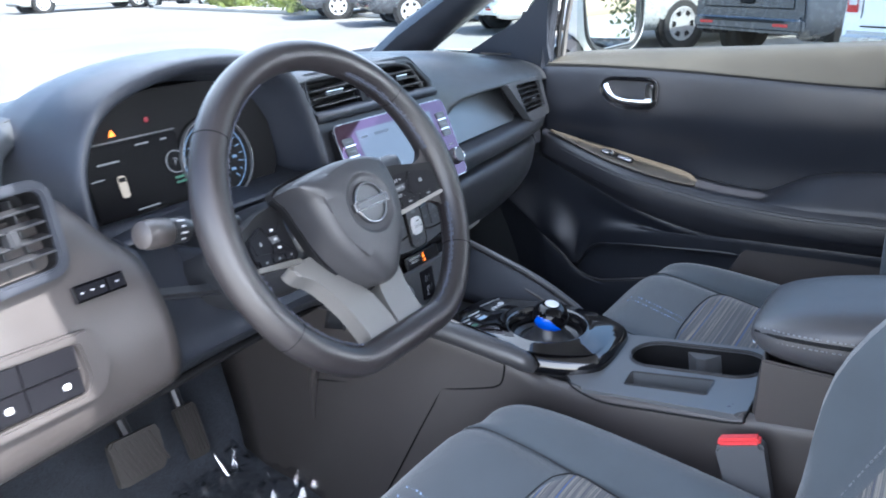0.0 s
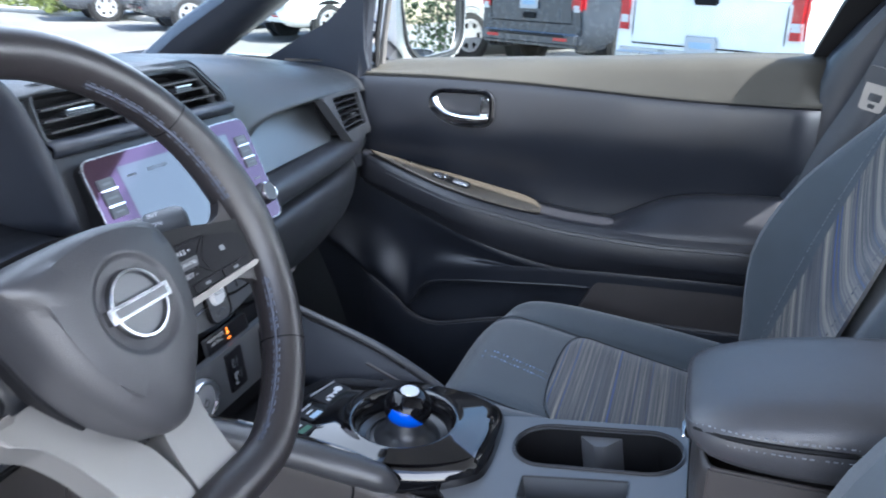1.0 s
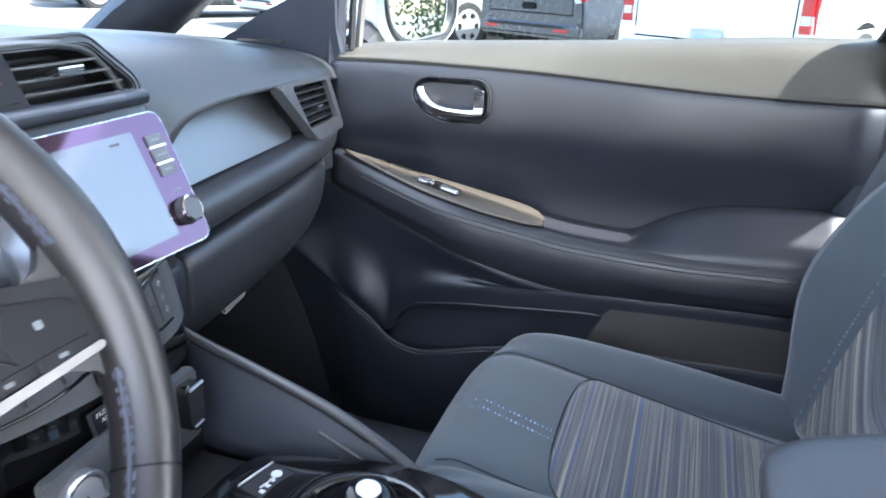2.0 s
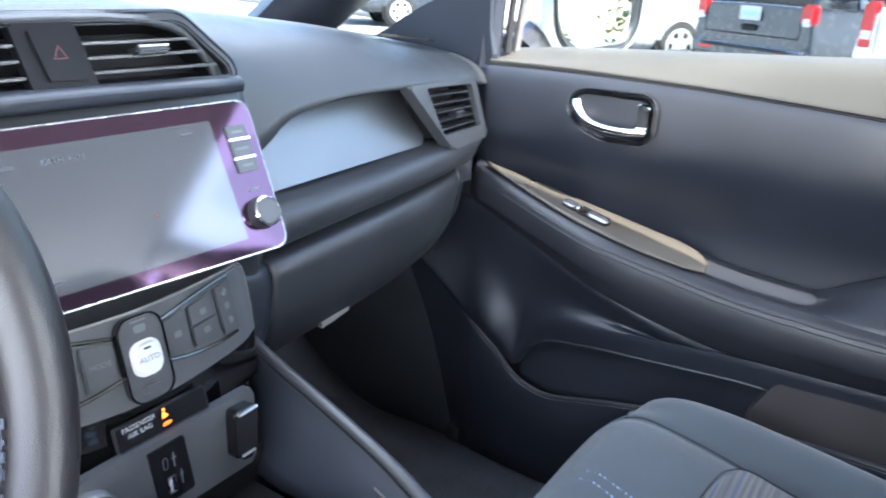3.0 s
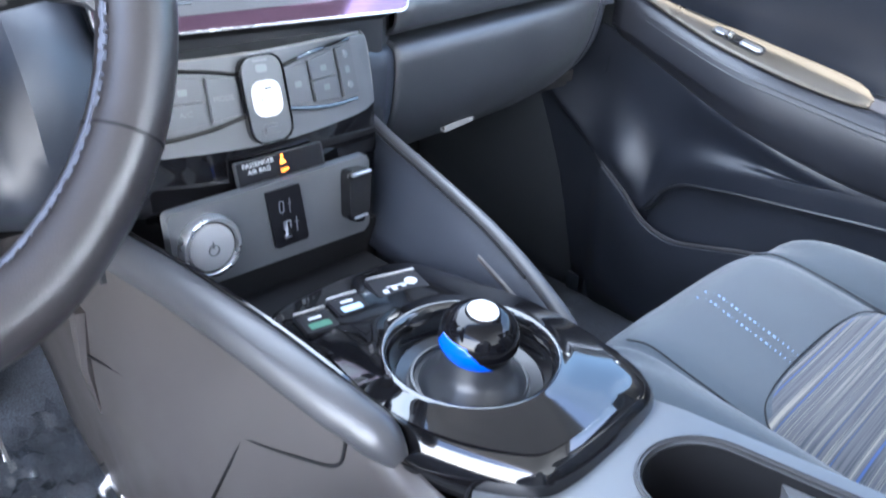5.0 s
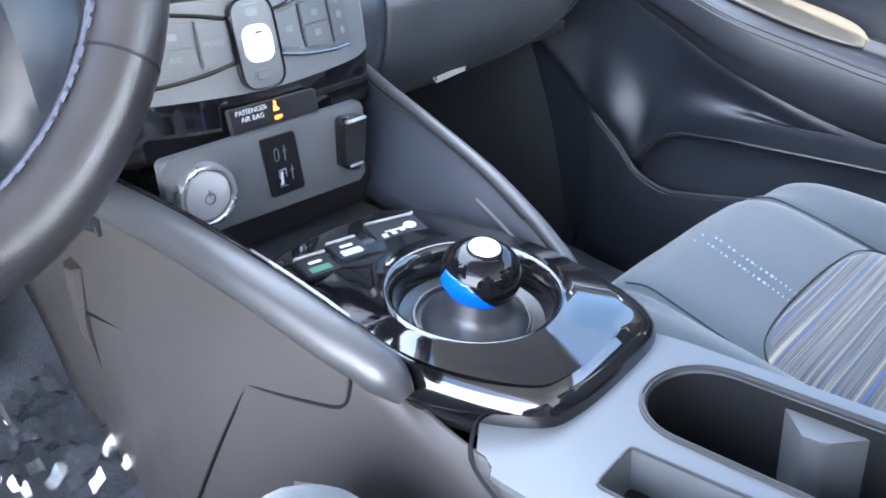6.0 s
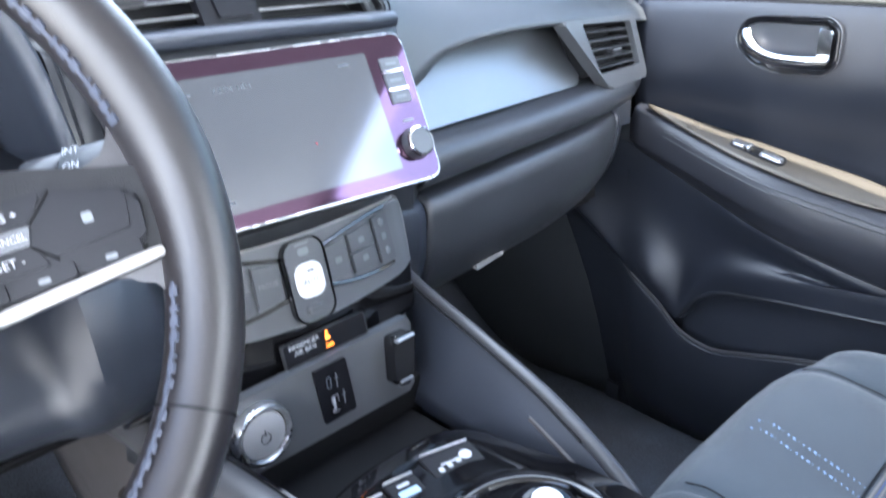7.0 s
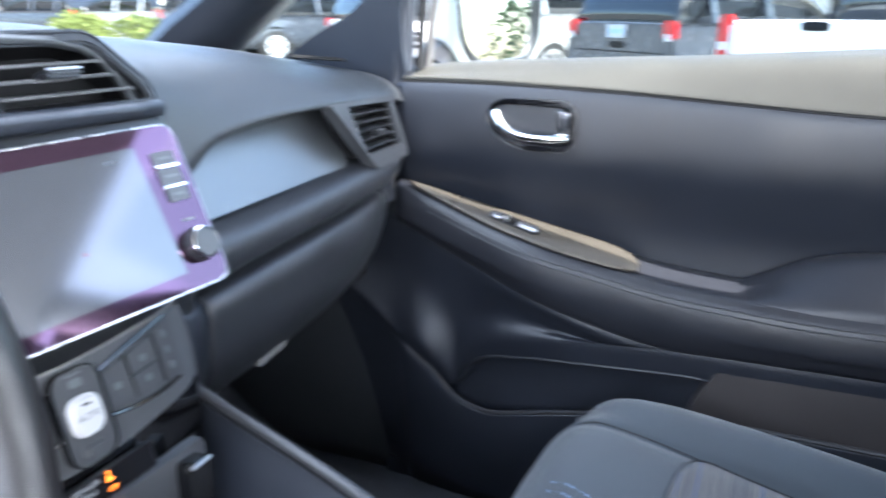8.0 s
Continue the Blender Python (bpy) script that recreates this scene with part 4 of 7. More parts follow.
# ---- driver's switches ----
sw = thing("switch_bank", (-0.528, 0.925, 0.94), "slim black bank of dimmer and trip switches", "switch")
XM = basis((-0.541, 0.922, 0.960), (0.98, 0.10, -0.06), (0, 0.4, 1))
part("frame", prism(rect(0.056, 0.017, 0.002), 0.004, XM, 0.001), GLOSS, sw)
for dx, w in ((-0.010, 0.032), (0.0175, 0.018)):
    part("key", prism(rect(w, 0.0125, 0.001, cx=dx), 0.0055, XM, 0.001), KEYFACE, sw)
for dx in (-0.021, -0.010, 0.001, 0.0175):
    part("key_mark", prism(rect(0.0035, 0.0018, 0.0005, cx=dx), 0.0002, XM @ Matrix.Translation((0, 0, 0.0056))), WHITEPRINT, sw)
ls = thing("lower_switch_bank", (-0.63, 0.90, 0.88), "recessed grey bank of switches with a charge port key", "switch")
YM = basis((-0.628, 0.898, 0.906), (0.99, 0.06, -0.08), (0, 0.22, 1))
part("surround", ring(rounded([(-0.075, -0.038), (0.056, -0.034), (0.070, -0.01), (0.060, 0.032), (-0.075, 0.034)], 0.012), rounded([(-0.068, -0.028), (0.040, -0.026), (0.046, -0.01), (0.042, 0.022), (-0.068, 0.024)], 0.006), 0.008, YM, 0.002), PANEL, ls)
for r in (0, 1):
    for c in range(2):
        k = part("key", prism(rect(0.052, 0.023, 0.001, cx=-0.040 + 0.053 * c, cy=0.011 - 0.024 * r), 0.005, YM, 0.001), KEYFACE, ls)
        if (r, c) != (0, 1):
            part("key_mark", prism(rect(0.007, 0.006, 0.002, cx=-0.040 + 0.053 * c + (0.01 if r else 0), cy=0.011 - 0.024 * r), 0.0003, YM @ Matrix.Translation((0, 0, 0.0051))), WHITEPRINT, k)

# ---- steering wheel ----
DARK_THREAD = material("dark_blue_grey_thread", (0.040, 0.046, 0.066), 0.7, vary=0.1)
WC = Vector((-0.3367, 0.7735, 1.009))
WA = radians(25.4)
WM = basis(WC, (1, 0, 0), (0, math.sin(WA), math.cos(WA)))


def W(u, v, n=0.0):
    return WM @ Vector((u, v, n))


wheel = thing("steering_wheel", WC, "black leather flat-bottomed steering wheel with silver lower spokes", "steering wheel")
path = []
for k in range(96):
    q = 2 * math.pi * k / 96
    u, v = 0.1652 * math.cos(q), 0.1652 * math.sin(q)
    path.append([u, max(v, -0.150)])
for _ in range(3):
    path = [[(path[i - 1][0] + 2 * path[i][0] + path[(i + 1) % 96][0]) / 4, (path[i - 1][1] + 2 * path[i][1] + path[(i + 1) % 96][1]) / 4] for i in range(96)]


def rim_r(k):
    q = (k / 96) * 360
    swell = sum(math.exp(-((q - c + 180) % 360 - 180) ** 2 / (2 * 12 ** 2)) for c in (10, 170))
    return 0.0160 + 0.0016 * swell


part("rim", tube([W(u, v, 0.0) for u, v in path], [rim_r(k) for k in range(96)], 18, True, 1.1, up=WM.to_3x3() @ Vector((0, 0, 1))), LEATHER, wheel, "grained black leather rim")
for qd in (38, 142, 212, 328):
    i = round(qd / 360 * 96) % 96
    u, v = path[i]
    t = (Vector(path[(i + 1) % 96]) - Vector(path[i - 1])).normalized()
    m = basis(W(u, v, 0.0), WM.to_3x3() @ Vector((t.y, -t.x, 0)), WM.to_3x3() @ Vector((0, 0, 1)))
    part("rim_seam", ring([(0.0163 * math.cos(a), 0.0179 * math.sin(a)) for a in np.linspace(0, 2 * math.pi, 25)[:-1]], [(0.0150 * math.cos(a), 0.0165 * math.sin(a)) for a in np.linspace(0, 2 * math.pi, 25)[:-1]], 0.0012, m @ Matrix.Translation((0, 0, -0.0006))), DEEP, wheel)
for lo, hi in ((14, 66), (296, 346), (114, 166), (194, 244)):
    line = []
    for k in range(lo * 96 // 360, hi * 96 // 360 + 1):
        u, v = path[k % 96]
        d = Vector((u, v)).normalized() * (rim_r(k % 96) * 0.93)
        line.append(W(u - d.x, v - d.y, 0.0085))
    part("stitching", joined(stitches(line, 0.0040, 0.0022, 0.0011), stitches([p - (WM.to_3x3() @ Vector((0, 0, 0.0052))) for p in line], 0.0040, 0.0022, 0.0011), tube([p - (WM.to_3x3() @ Vector((0, 0, 0.0026))) for p in line], 0.0012, 5)), DARK_THREAD, wheel, "dark blue-grey cross stitching")


def pillow(outline, base, height, m, rings=7, power=2.2):
    """A domed cushion over an outline."""
    bm = bmesh.new()
    c = Vector((sum(p[0] for p in outline) / len(outline), sum(p[1] for p in outline) / len(outline)))
    rows = []
    for k in range(rings):
        t = k / rings
        h = base + height * (1 - (1 - t) ** power) if k else base
        s = 1 - t ** 1.6
        rows.append([bm.verts.new(m @ Vector((c.x + (p[0] - c.x) * s, c.y + (p[1] - c.y) * s, h))) for p in outline])
    low = [bm.verts.new(m @ Vector((p[0], p[1], base - 0.02))) for p in outline]
    rows.insert(0, low)
    n = len(outline)
    for a, b in zip(rows, rows[1:]):
        for i in range(n):
            bm.faces.new((a[i], a[(i + 1) % n], b[(i + 1) % n], b[i]))
    top = bm.verts.new(m @ Vector((c.x, c.y, base + height)))
    for i in range(n):
        bm.faces.new((rows[-1][i], rows[-1][(i + 1) % n], top))
    return bm


HUB = [tuple(p)[:2] for p in spline([(u, v, 0) for u, v in ((-0.072, 0.040), (-0.045, 0.047), (0.0, 0.050), (0.038, 0.047), (0.058, 0.038), (0.061, 0.020), (0.058, 0.0), (0.050, -0.029), (0.037, -0.055), (0.022, -0.075), (0.008, -0.086), (-0.008, -0.086), (-0.022, -0.075), (-0.037, -0.055), (-0.050, -0.029), (-0.058, 0.0), (-0.064, 0.024))], 4, True)]


def reach(outline, c, a):
    """The distance from c to the outline in the direction a."""
    d, best = Vector((math.cos(a), math.sin(a))), 0.0
    for p, q in zip(outline, outline[1:] + outline[:1]):
        e, f = Vector(q) - Vector(p), Vector(p) - c
        k = d.x * e.y - d.y * e.x
        if abs(k) > 1e-12:
            t, u = (f.x * e.y - f.y * e.x) / k, (f.x * d.y - f.y * d.x) / k
            if t > 0 and -1e-6 <= u <= 1 + 1e-6:
                best = max(best, t)
    return best


def radial(outline, c, rows, m, n=120, close=True):
    """A turned sheet whose outer rows follow the outline (inset, z, None) and whose inner rows are circles (blend, z, radius)."""
    turn = [2 * math.pi * k / n for k in range(n)]
    far = [reach(outline, c, a) for a in turn]
    bm = bmesh.new()
    vs = []
    for f, z, r in rows:
        vs.append([bm.verts.new(m @ Vector((c.x + q * math.cos(a), c.y + q * math.sin(a), z))) for q, a in (((w - f) if r is None else w * (1 - f) + r * f, a) for w, a in zip(far, turn))])
    for p, q in zip(vs, vs[1:]):
        for i in range(n):
            bm.faces.new((p[i], p[(i + 1) % n], q[(i + 1) % n], q[i]))
    if close:
        bm.faces.new(vs[-1])
    return bm


HBM = WM @ Matrix.Translation((0.005, -0.003, -0.006))
part("hub_cover", radial(HUB, Vector((0, -0.003)), [(0.0, -0.030, None), (0.0, 0.004, None), (0.0010, 0.009, None), (0.0030, 0.0140, None), (0.0065, 0.0180, None), (0.0110, 0.0210, None), (0.40, 0.0245, 0.038), (0.72, 0.0275, 0.0365), (1, 0.0292, 0.0345), (1, 0.0294, 0.0330), (1, 0.0288, 0.0315), (1, 0.0274, 0.0300), (1, 0.0266, 0.028), (1, 0.0266, 0.010)], HBM), HUBSKIN, wheel, "tall soft hub cover with a round crown", smooth=50)
part("hub_gap", ring(grow(HUB, 0.003), HUB, 0.010, HBM @ Matrix.Translation((0, 0, -0.032))), DEEP, wheel)
badge = part("badge", lathe([(0.0225, 0.0), (0.0225, 0.003), (0.0217, 0.0045), (0.0200, 0.0045), (0.0193, 0.003), (0.0193, 0.0)], HBM @ Matrix.Translation((0, -0.003, 0.0265)) @ Matrix.Rotation(radians(0), 4, "X"), 40), BADGE, wheel, "round chrome badge with a plain bar")
part("badge_well", lathe([(0.0, 0.0006), (0.0205, 0.0006), (0.0205, 0.0)], HBM @ Matrix.Translation((0, -0.003, 0.0267)), 32), KEY, badge)
part("badge_bar", prism(rect(0.052, 0.0095, 0.0012), 0.0055, HBM @ Matrix.Translation((0, -0.003, 0.0266)), 0.001), BADGE, badge)
part("bar_face", prism(rect(0.042, 0.0050, 0.001), 0.0004, HBM @ Matrix.Translation((0, -0.003, 0.0320))), KEY, badge)


def side_plane(s):
    """The plane of a side spoke, which dips from the rim towards the hub."""
    return WM @ Matrix.Translation((s * 0.150, 0, 0)) @ Matrix.Rotation(radians(-24 * s), 4, "Y") @ Matrix.Diagonal((1.095, 1, 1, 1)) @ Matrix.Translation((-s * 0.150, 0, 0))


def on_pod(u, v, n):
    """A lettering frame on the passenger side's pod, unstretched."""
    p = side_plane(1) @ Vector((1.05 * u, -0.0325 + 0.86 * (v + 0.030), 0.0065 + n))
    return Matrix.Translation(p) @ (WM.to_3x3() @ Matrix.Rotation(radians(-24), 3, "Y")).to_4x4()


for s in (-1, 1):
    SPM = side_plane(s)
    UPM = SPM @ Matrix.Translation((0, -0.0325, -0.002)) @ Matrix.Diagonal((1.05, 0.86, 1, 1)) @ Matrix.Translation((0, 0.030, 0))
    arm = [(s * u, v) for u, v in ((0.066, 0.030), (0.108, 0.024), (0.140, 0.014), (0.160, 0.010), (0.162, -0.026), (0.140, -0.029), (0.062, -0.034))]
    part("spoke", prism(rounded(arm, 0.008), 0.014, SPM @ Matrix.Translation((0, 0, -0.010)), 0.004, back=False), SPOKESKIN, wheel, "leather side spoke")
    web = spline([(s * u, v, 0) for u, v in ((0.112, 0.0205), (0.128, 0.0165), (0.137, 0.0185), (0.1435, 0.028), (0.148, 0.046))], 4) + [Vector((s * 0.161, 0.046, 0)), Vector((s * 0.161, -0.062, 0))] + spline([(s * u, v, 0) for u, v in ((0.150, -0.060), (0.1455, -0.044), (0.139, -0.034), (0.128, -0.0295))], 4)
    part("spoke_web", prism([tuple(p)[:2] for p in web], 0.0150, SPM @ Matrix.Translation((0, 0, -0.0135)), 0.0012, 2), LEATHER, wheel, "leather flaring from the rim into the spoke")
    podo = rounded([(s * u, v) for u, v in ((0.081, 0.022), (0.112, 0.022), (0.140, 0.010), (0.138, -0.016), (0.064, -0.026))], 0.006)
    pd = part("switch_pod", prism(podo, 0.006, UPM @ Matrix.Translation((0, 0, 0.003)), 0.0015), KEYFACE, wheel, "black thumb switch pod")
    part("pod_trim", prism(rounded([(s * u, v) for u, v in ((0.064, -0.0275), (0.142, -0.0185), (0.142, -0.0235), (0.064, -0.034))], 0.002), 0.009, UPM @ Matrix.Translation((0, 0, 0.001)), 0.0015), SILVERTRIM, pd, "silver lower trim")
    z = UPM @ Matrix.Translation((0, 0, 0.0085))
    part("key", prism(rounded([(s * u, v) for u, v in ((0.090, 0.008), (0.104, 0.008), (0.102, -0.0005), (0.088, -0.0005))], 0.001), 0.002, z, 0.0006), KEY, pd)
    part("key", prism(rounded([(s * u, v) for u, v in ((0.083, 0.020), (0.110, 0.020), (0.105, 0.0095), (0.089, 0.0095))], 0.001), 0.0014, z, 0.0006), KEYFACE, pd)
    part("key", prism(rounded([(s * u, v) for u, v in ((0.086, -0.002), (0.103, -0.002), (0.106, -0.0115), (0.080, -0.0135))], 0.001), 0.0014, z, 0.0006), KEYFACE, pd)
    part("key", prism(rounded([(s * u, v) for u, v in ((0.113, 0.019), (0.136, 0.009), (0.134, -0.006), (0.108, -0.009), (0.106, 0.004))], 0.001), 0.0014, z, 0.0006), KEYFACE, pd)
    for q in (((0.078, 0.021), (0.090, 0.009)), ((0.104, 0.009), (0.113, 0.021)), ((0.088, -0.0015), (0.072, -0.0145)), ((0.102, -0.0015), (0.109, -0.0105))):
        part("key_gap", tube([z @ Vector((s * u, v, 0.0012)) for u, v in q], 0.0007, 5), DEEP, pd)
    for k in range(3):
        u0 = 0.070 + 0.0225 * k
        part("key", prism(rounded([(s * (u0 + d), v + 0.0012 * k) for d, v in ((0, -0.0155), (0.0205, -0.0145), (0.0205, -0.0215), (0, -0.0235))], 0.001), 0.002, z, 0.0006), KEYFACE, pd)
        part("key_mark", prism(rect(0.004, 0.0025, 0.0008, cx=s * (u0 + 0.010), cy=-0.019 + 0.0012 * k), 0.0002, z @ Matrix.Translation((0, 0, 0.0021))), GREYPRINT, pd)
    if s > 0:
        part("key_print", joined(lettering("RES +", 0.0050, on_pod(0.0965, 0.0145, 0.0017)), lettering("CANCEL", 0.0037, on_pod(0.096, 0.0038, 0.0022)), lettering("SET -", 0.0050, on_pod(0.0945, -0.0065, 0.0017))), WHITEPRINT, pd, "white words")
    else:
        for dx, dy in ((-0.0965, 0.0145), (-0.096, 0.0038), (-0.0945, -0.0065)):
            part("key_mark", prism(rect(0.006, 0.003, 0.001, cx=dx, cy=dy), 0.0002, z @ Matrix.Translation((0, 0, 0.0021))), WHITEPRINT, pd)
    part("key_mark", prism(rect(0.0035, 0.005, 0.001, cx=s * 0.122, cy=0.004), 0.0002, z @ Matrix.Translation((0, 0, 0.0015))), GREYPRINT, pd)
    low = [(s * u, v) for u, v in ((0.036, -0.028), (0.019, -0.072), (0.006, -0.094), (0.002, -0.118), (0.001, -0.150), (0.050, -0.150), (0.043, -0.130), (0.046, -0.100), (0.053, -0.074), (0.062, -0.054), (0.078, -0.040), (0.080, -0.028))]
    LSM = WM @ Matrix.Translation((0.003, -0.150, -0.002)) @ Matrix.Rotation(radians(-16.5), 4, "X") @ Matrix.Translation((0, 0.150, 0))
    part("silver_spoke", prism(rounded(low, 0.006, 3), 0.022, LSM @ Matrix.Translation((0, 0, -0.022)), 0.0018, 2), SPOKESILVER, wheel, "satin silver lower spoke")
part("back_cover", lathe([(0.0, -0.066), (0.040, -0.062), (0.047, -0.048), (0.046, -0.034)], WM, 32), SMOOTH, wheel, "dark round cover behind the hub")

column = thing("steering_column", (-0.316, 0.90, 0.86), "dark grey moulded steering column shroud", "steering column")
part("shroud", loft([[W(0.052 * math.cos(a) * s, 0.045 * math.sin(a) * s - 0.012, n) for a in np.linspace(0, 2 * math.pi, 13)[:-1]] for s, n in ((0.85, -0.045), (1.0, -0.055), (1.15, -0.10), (1.25, -0.16), (1.3, -0.24))], 2, 3, True, True), SMOOTH, column)
part("tilt_lever", box((0.080, 0.020, 0.009), basis((-0.428, 0.945, 0.906), (1, -0.25, -0.22), (0.3, 0.9, 0.35)), 0.004), SMOOTH, column, "short black tilt lever")
part("lower_shroud", loft([[(-0.385, 0.90, 0.955), (-0.375, 0.89, 0.925), (-0.33, 0.885, 0.905), (-0.285, 0.89, 0.925), (-0.275, 0.90, 0.955)], [(-0.395, 0.95, 0.945), (-0.385, 0.95, 0.905), (-0.33, 0.95, 0.885), (-0.275, 0.95, 0.905), (-0.265, 0.95, 0.945)], [(-0.40, 1.03, 0.94), (-0.39, 1.03, 0.90), (-0.33, 1.03, 0.88), (-0.27, 1.03, 0.90), (-0.26, 1.03, 0.94)]], 4, 4), PLASTIC, column, "lower half of the column shroud", thick=0.004)
part("key_ring", lathe([(0.012, 0.0), (0.017, 0.002), (0.019, 0.006), (0.019, 0.0)], basis((-0.395, 0.935, 0.935), (0.9, 0.2, -0.2), (0.2, 0.4, 0.9)), 24), SMOOTH, column)


def stalk(name, a, b, label, tip):
    """A column stalk with a ribbed barrel at its end."""
    s = thing(name, a, label, "control stalk", "column stalks")
    a, b = Vector(a), Vector(b)
    d = (b - a).normalized()
    part("arm", tube([a, a + (b - a) * 0.4, b - d * 0.055], [0.007, 0.008, 0.0095], 12), SMOOTH, s)
    m = basis(b - d * 0.055, d.cross(Vector((0, 0, 1))), d.cross(d.cross(Vector((0, 0, 1)))))
    if (m.to_3x3() @ Vector((0, 0, 1))).dot(d) < 0:
        m = m @ Matrix.Rotation(math.pi, 4, "X")
    part("ring", lathe([(0.0, 0), (0.0125, 0.0), (0.0135, 0.002), (0.0135, 0.020), (0.0125, 0.0215), (0, 0.0215)], m, 24), SMOOTH, s)
    t = part("barrel", lathe([(0.0, 0.0225), (0.0130, 0.0225), (0.0145, 0.025), (0.0150, 0.046), (0.0130, 0.054), (0.007, 0.057), (0.0, 0.057)], m, 24), tip, s, "twist barrel at the tip")
    for k in range(4):
        q = radians(60 + 28 * k)
        part("mark", box((0.002, 0.0004, 0.010 if k % 2 else 0.006), m @ Matrix.Rotation(q, 4, "Z") @ Matrix.Translation((0, 0.0136, 0.012))), WHITEPRINT, s)
    return s, m


ws, wsm = stalk("wiper_stalk", (-0.262, 0.942, 0.977), (-0.163, 0.843, 1.004), "black wiper stalk with white markings", PAD)
ax = Vector((0.098, -0.099, 0.027)).normalized()
face = Vector((-0.45, -0.40, 0.55))
face = (face - ax * face.dot(ax)).normalized()
pm2 = basis(Vector((-0.1775, 0.8575, 1.0001)) + face * 0.0152, ax, face.cross(ax))
part("print", joined(lettering("INT", 0.0056, pm2 @ Matrix.Translation((-0.004, 0.006, 0))), lettering("ON", 0.0056, pm2 @ Matrix.Translation((-0.003, -0.003, 0.0006)))), WHITEPRINT, ws, "white words")
stalk("light_stalk", (-0.385, 0.90, 0.985), (-0.514, 0.878, 1.012), "dark stalk with a grey round end", PANEL)
# ---- passenger door ----
def xd(y):
    return 0.652 + 0.046 * min(1.0, max(0.0, (1.065 - y) / 0.35))


def lerp(table, y):
    t = sorted(table)
    if y <= t[0][0]:
        return t[0][1]
    for (a, p), (b, q) in zip(t, t[1:]):
        if y <= b:
            return p + (q - p) * (y - a) / (b - a)
    return t[-1][1]


SEAM = [(1.065, 1.019), (0.95, 1.020), (0.80, 1.016), (0.67, 1.010), (0.50, 1.002), (0.40, 1.000), (0.25, 1.000)]
LEDGE = [(1.065, 1.036), (0.97, 1.045), (0.63, 1.061), (0.40, 1.076), (0.25, 1.080)]
ARM = [(1.05, 0.868), (1.02, 0.858), (0.95, 0.834), (0.86, 0.808), (0.75, 0.785), (0.65, 0.768), (0.50, 0.761), (0.36, 0.765), (0.25, 0.768)]
LOW = [(1.20, 0.84), (1.05, 0.808), (0.975, 0.776), (0.88, 0.740), (0.80, 0.712), (0.71, 0.687), (0.644, 0.680), (0.58, 0.682), (0.41, 0.690), (0.25, 0.692)]


def xa(y):
    return xd(y) - 0.014 - 0.046 * min(1.0, max(0.0, (1.05 - y) / 0.22))


STATIONS = (1.065, 1.00, 0.92, 0.84, 0.75, 0.66, 0.57, 0.48, 0.38, 0.25)
door = thing("door_1", (0.70, 0.65, 0.40), "closed front passenger door with black panels and a padded armrest", "car door", kind="structure")
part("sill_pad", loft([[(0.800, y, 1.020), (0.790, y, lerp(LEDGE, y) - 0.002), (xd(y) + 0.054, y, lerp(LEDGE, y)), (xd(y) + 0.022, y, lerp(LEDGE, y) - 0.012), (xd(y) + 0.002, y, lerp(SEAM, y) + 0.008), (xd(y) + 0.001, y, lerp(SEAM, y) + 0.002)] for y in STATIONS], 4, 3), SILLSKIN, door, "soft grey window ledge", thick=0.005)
part("seam", tube(spline([(xd(y) + 0.003, y, lerp(SEAM, y) - 0.0005) for y in STATIONS], 3), 0.0030, 8), DEEP, door)
part("upper_panel", loft([[(xd(y) + 0.006, y, lerp(SEAM, y) - 0.001), (xd(y) - 0.002, y, lerp(SEAM, y) - 0.006), (xd(y) - 0.004, y, 0.955), (xd(y) - 0.001, y, 0.915), (xd(y) + 0.010, y, 0.875), (xd(y) + 0.022, y, 0.835), (xd(y) + 0.026, y, 0.80), (xd(y) + 0.026, y, 0.74)] for y in STATIONS], 4, 3), DOORSKIN, door, "smooth dark upper panel", thick=0.005)
AST = (1.055, 1.00, 0.92, 0.84, 0.75, 0.66, 0.57, 0.48, 0.38, 0.25)
part("armrest", loft([[(xd(y) + 0.028, y, lerp(ARM, y) + 0.010), (xa(y) + 0.020, y, lerp(ARM, y) + 0.008), (xa(y) + 0.005, y, lerp(ARM, y) + 0.002), (xa(y) - 0.003, y, lerp(ARM, y) - 0.014), (xa(y) - 0.004, y, lerp(ARM, y) - 0.042), (xa(y) + 0.003, y, lerp(LOW, y) + 0.020), (xa(y) + 0.012, y, lerp(LOW, y) + 0.003), (xa(y) + 0.022, y, lerp(LOW, y))] for y in AST], 5, 3), ARMPAD, door, "padded black armrest", thick=0.006)
for dz in (0.0, -0.007):
    part("piping", tube(spline([(xa(y) - 0.0015 - (0.0015 if dz else 0), y, lerp(ARM, y) - 0.006 + dz) for y in AST[1:]], 3), 0.0011, 6), SMOOTH, door)
part("rear_pad", loft([[(xd(y) + 0.020, y, lerp(ARM, y) + 0.004 + h), (xd(y) + 0.002, y, lerp(ARM, y) + h), (xd(y) - 0.018, y, lerp(ARM, y) + 0.70 * h + 0.002), (xa(y) + 0.012, y, lerp(ARM, y) + 0.2 * h + 0.004), (xa(y) + 0.006, y, lerp(ARM, y) - 0.004)] for y, h in ((0.585, 0.0), (0.55, 0.018), (0.50, 0.048), (0.45, 0.063), (0.38, 0.070), (0.25, 0.072))], 4, 3), ARMPAD, door, "raised rear end of the armrest", thick=0.004)
part("lower_panel", loft([[(xd(y) + 0.006, y, lerp(LOW, y) + 0.004), (xd(y) + 0.006, y, 0.60), (xd(y) + 0.010, y, 0.50), (xd(y) + 0.012, y, 0.36)] for y in STATIONS], 3, 3), DOORSKIN, door, thick=0.005)
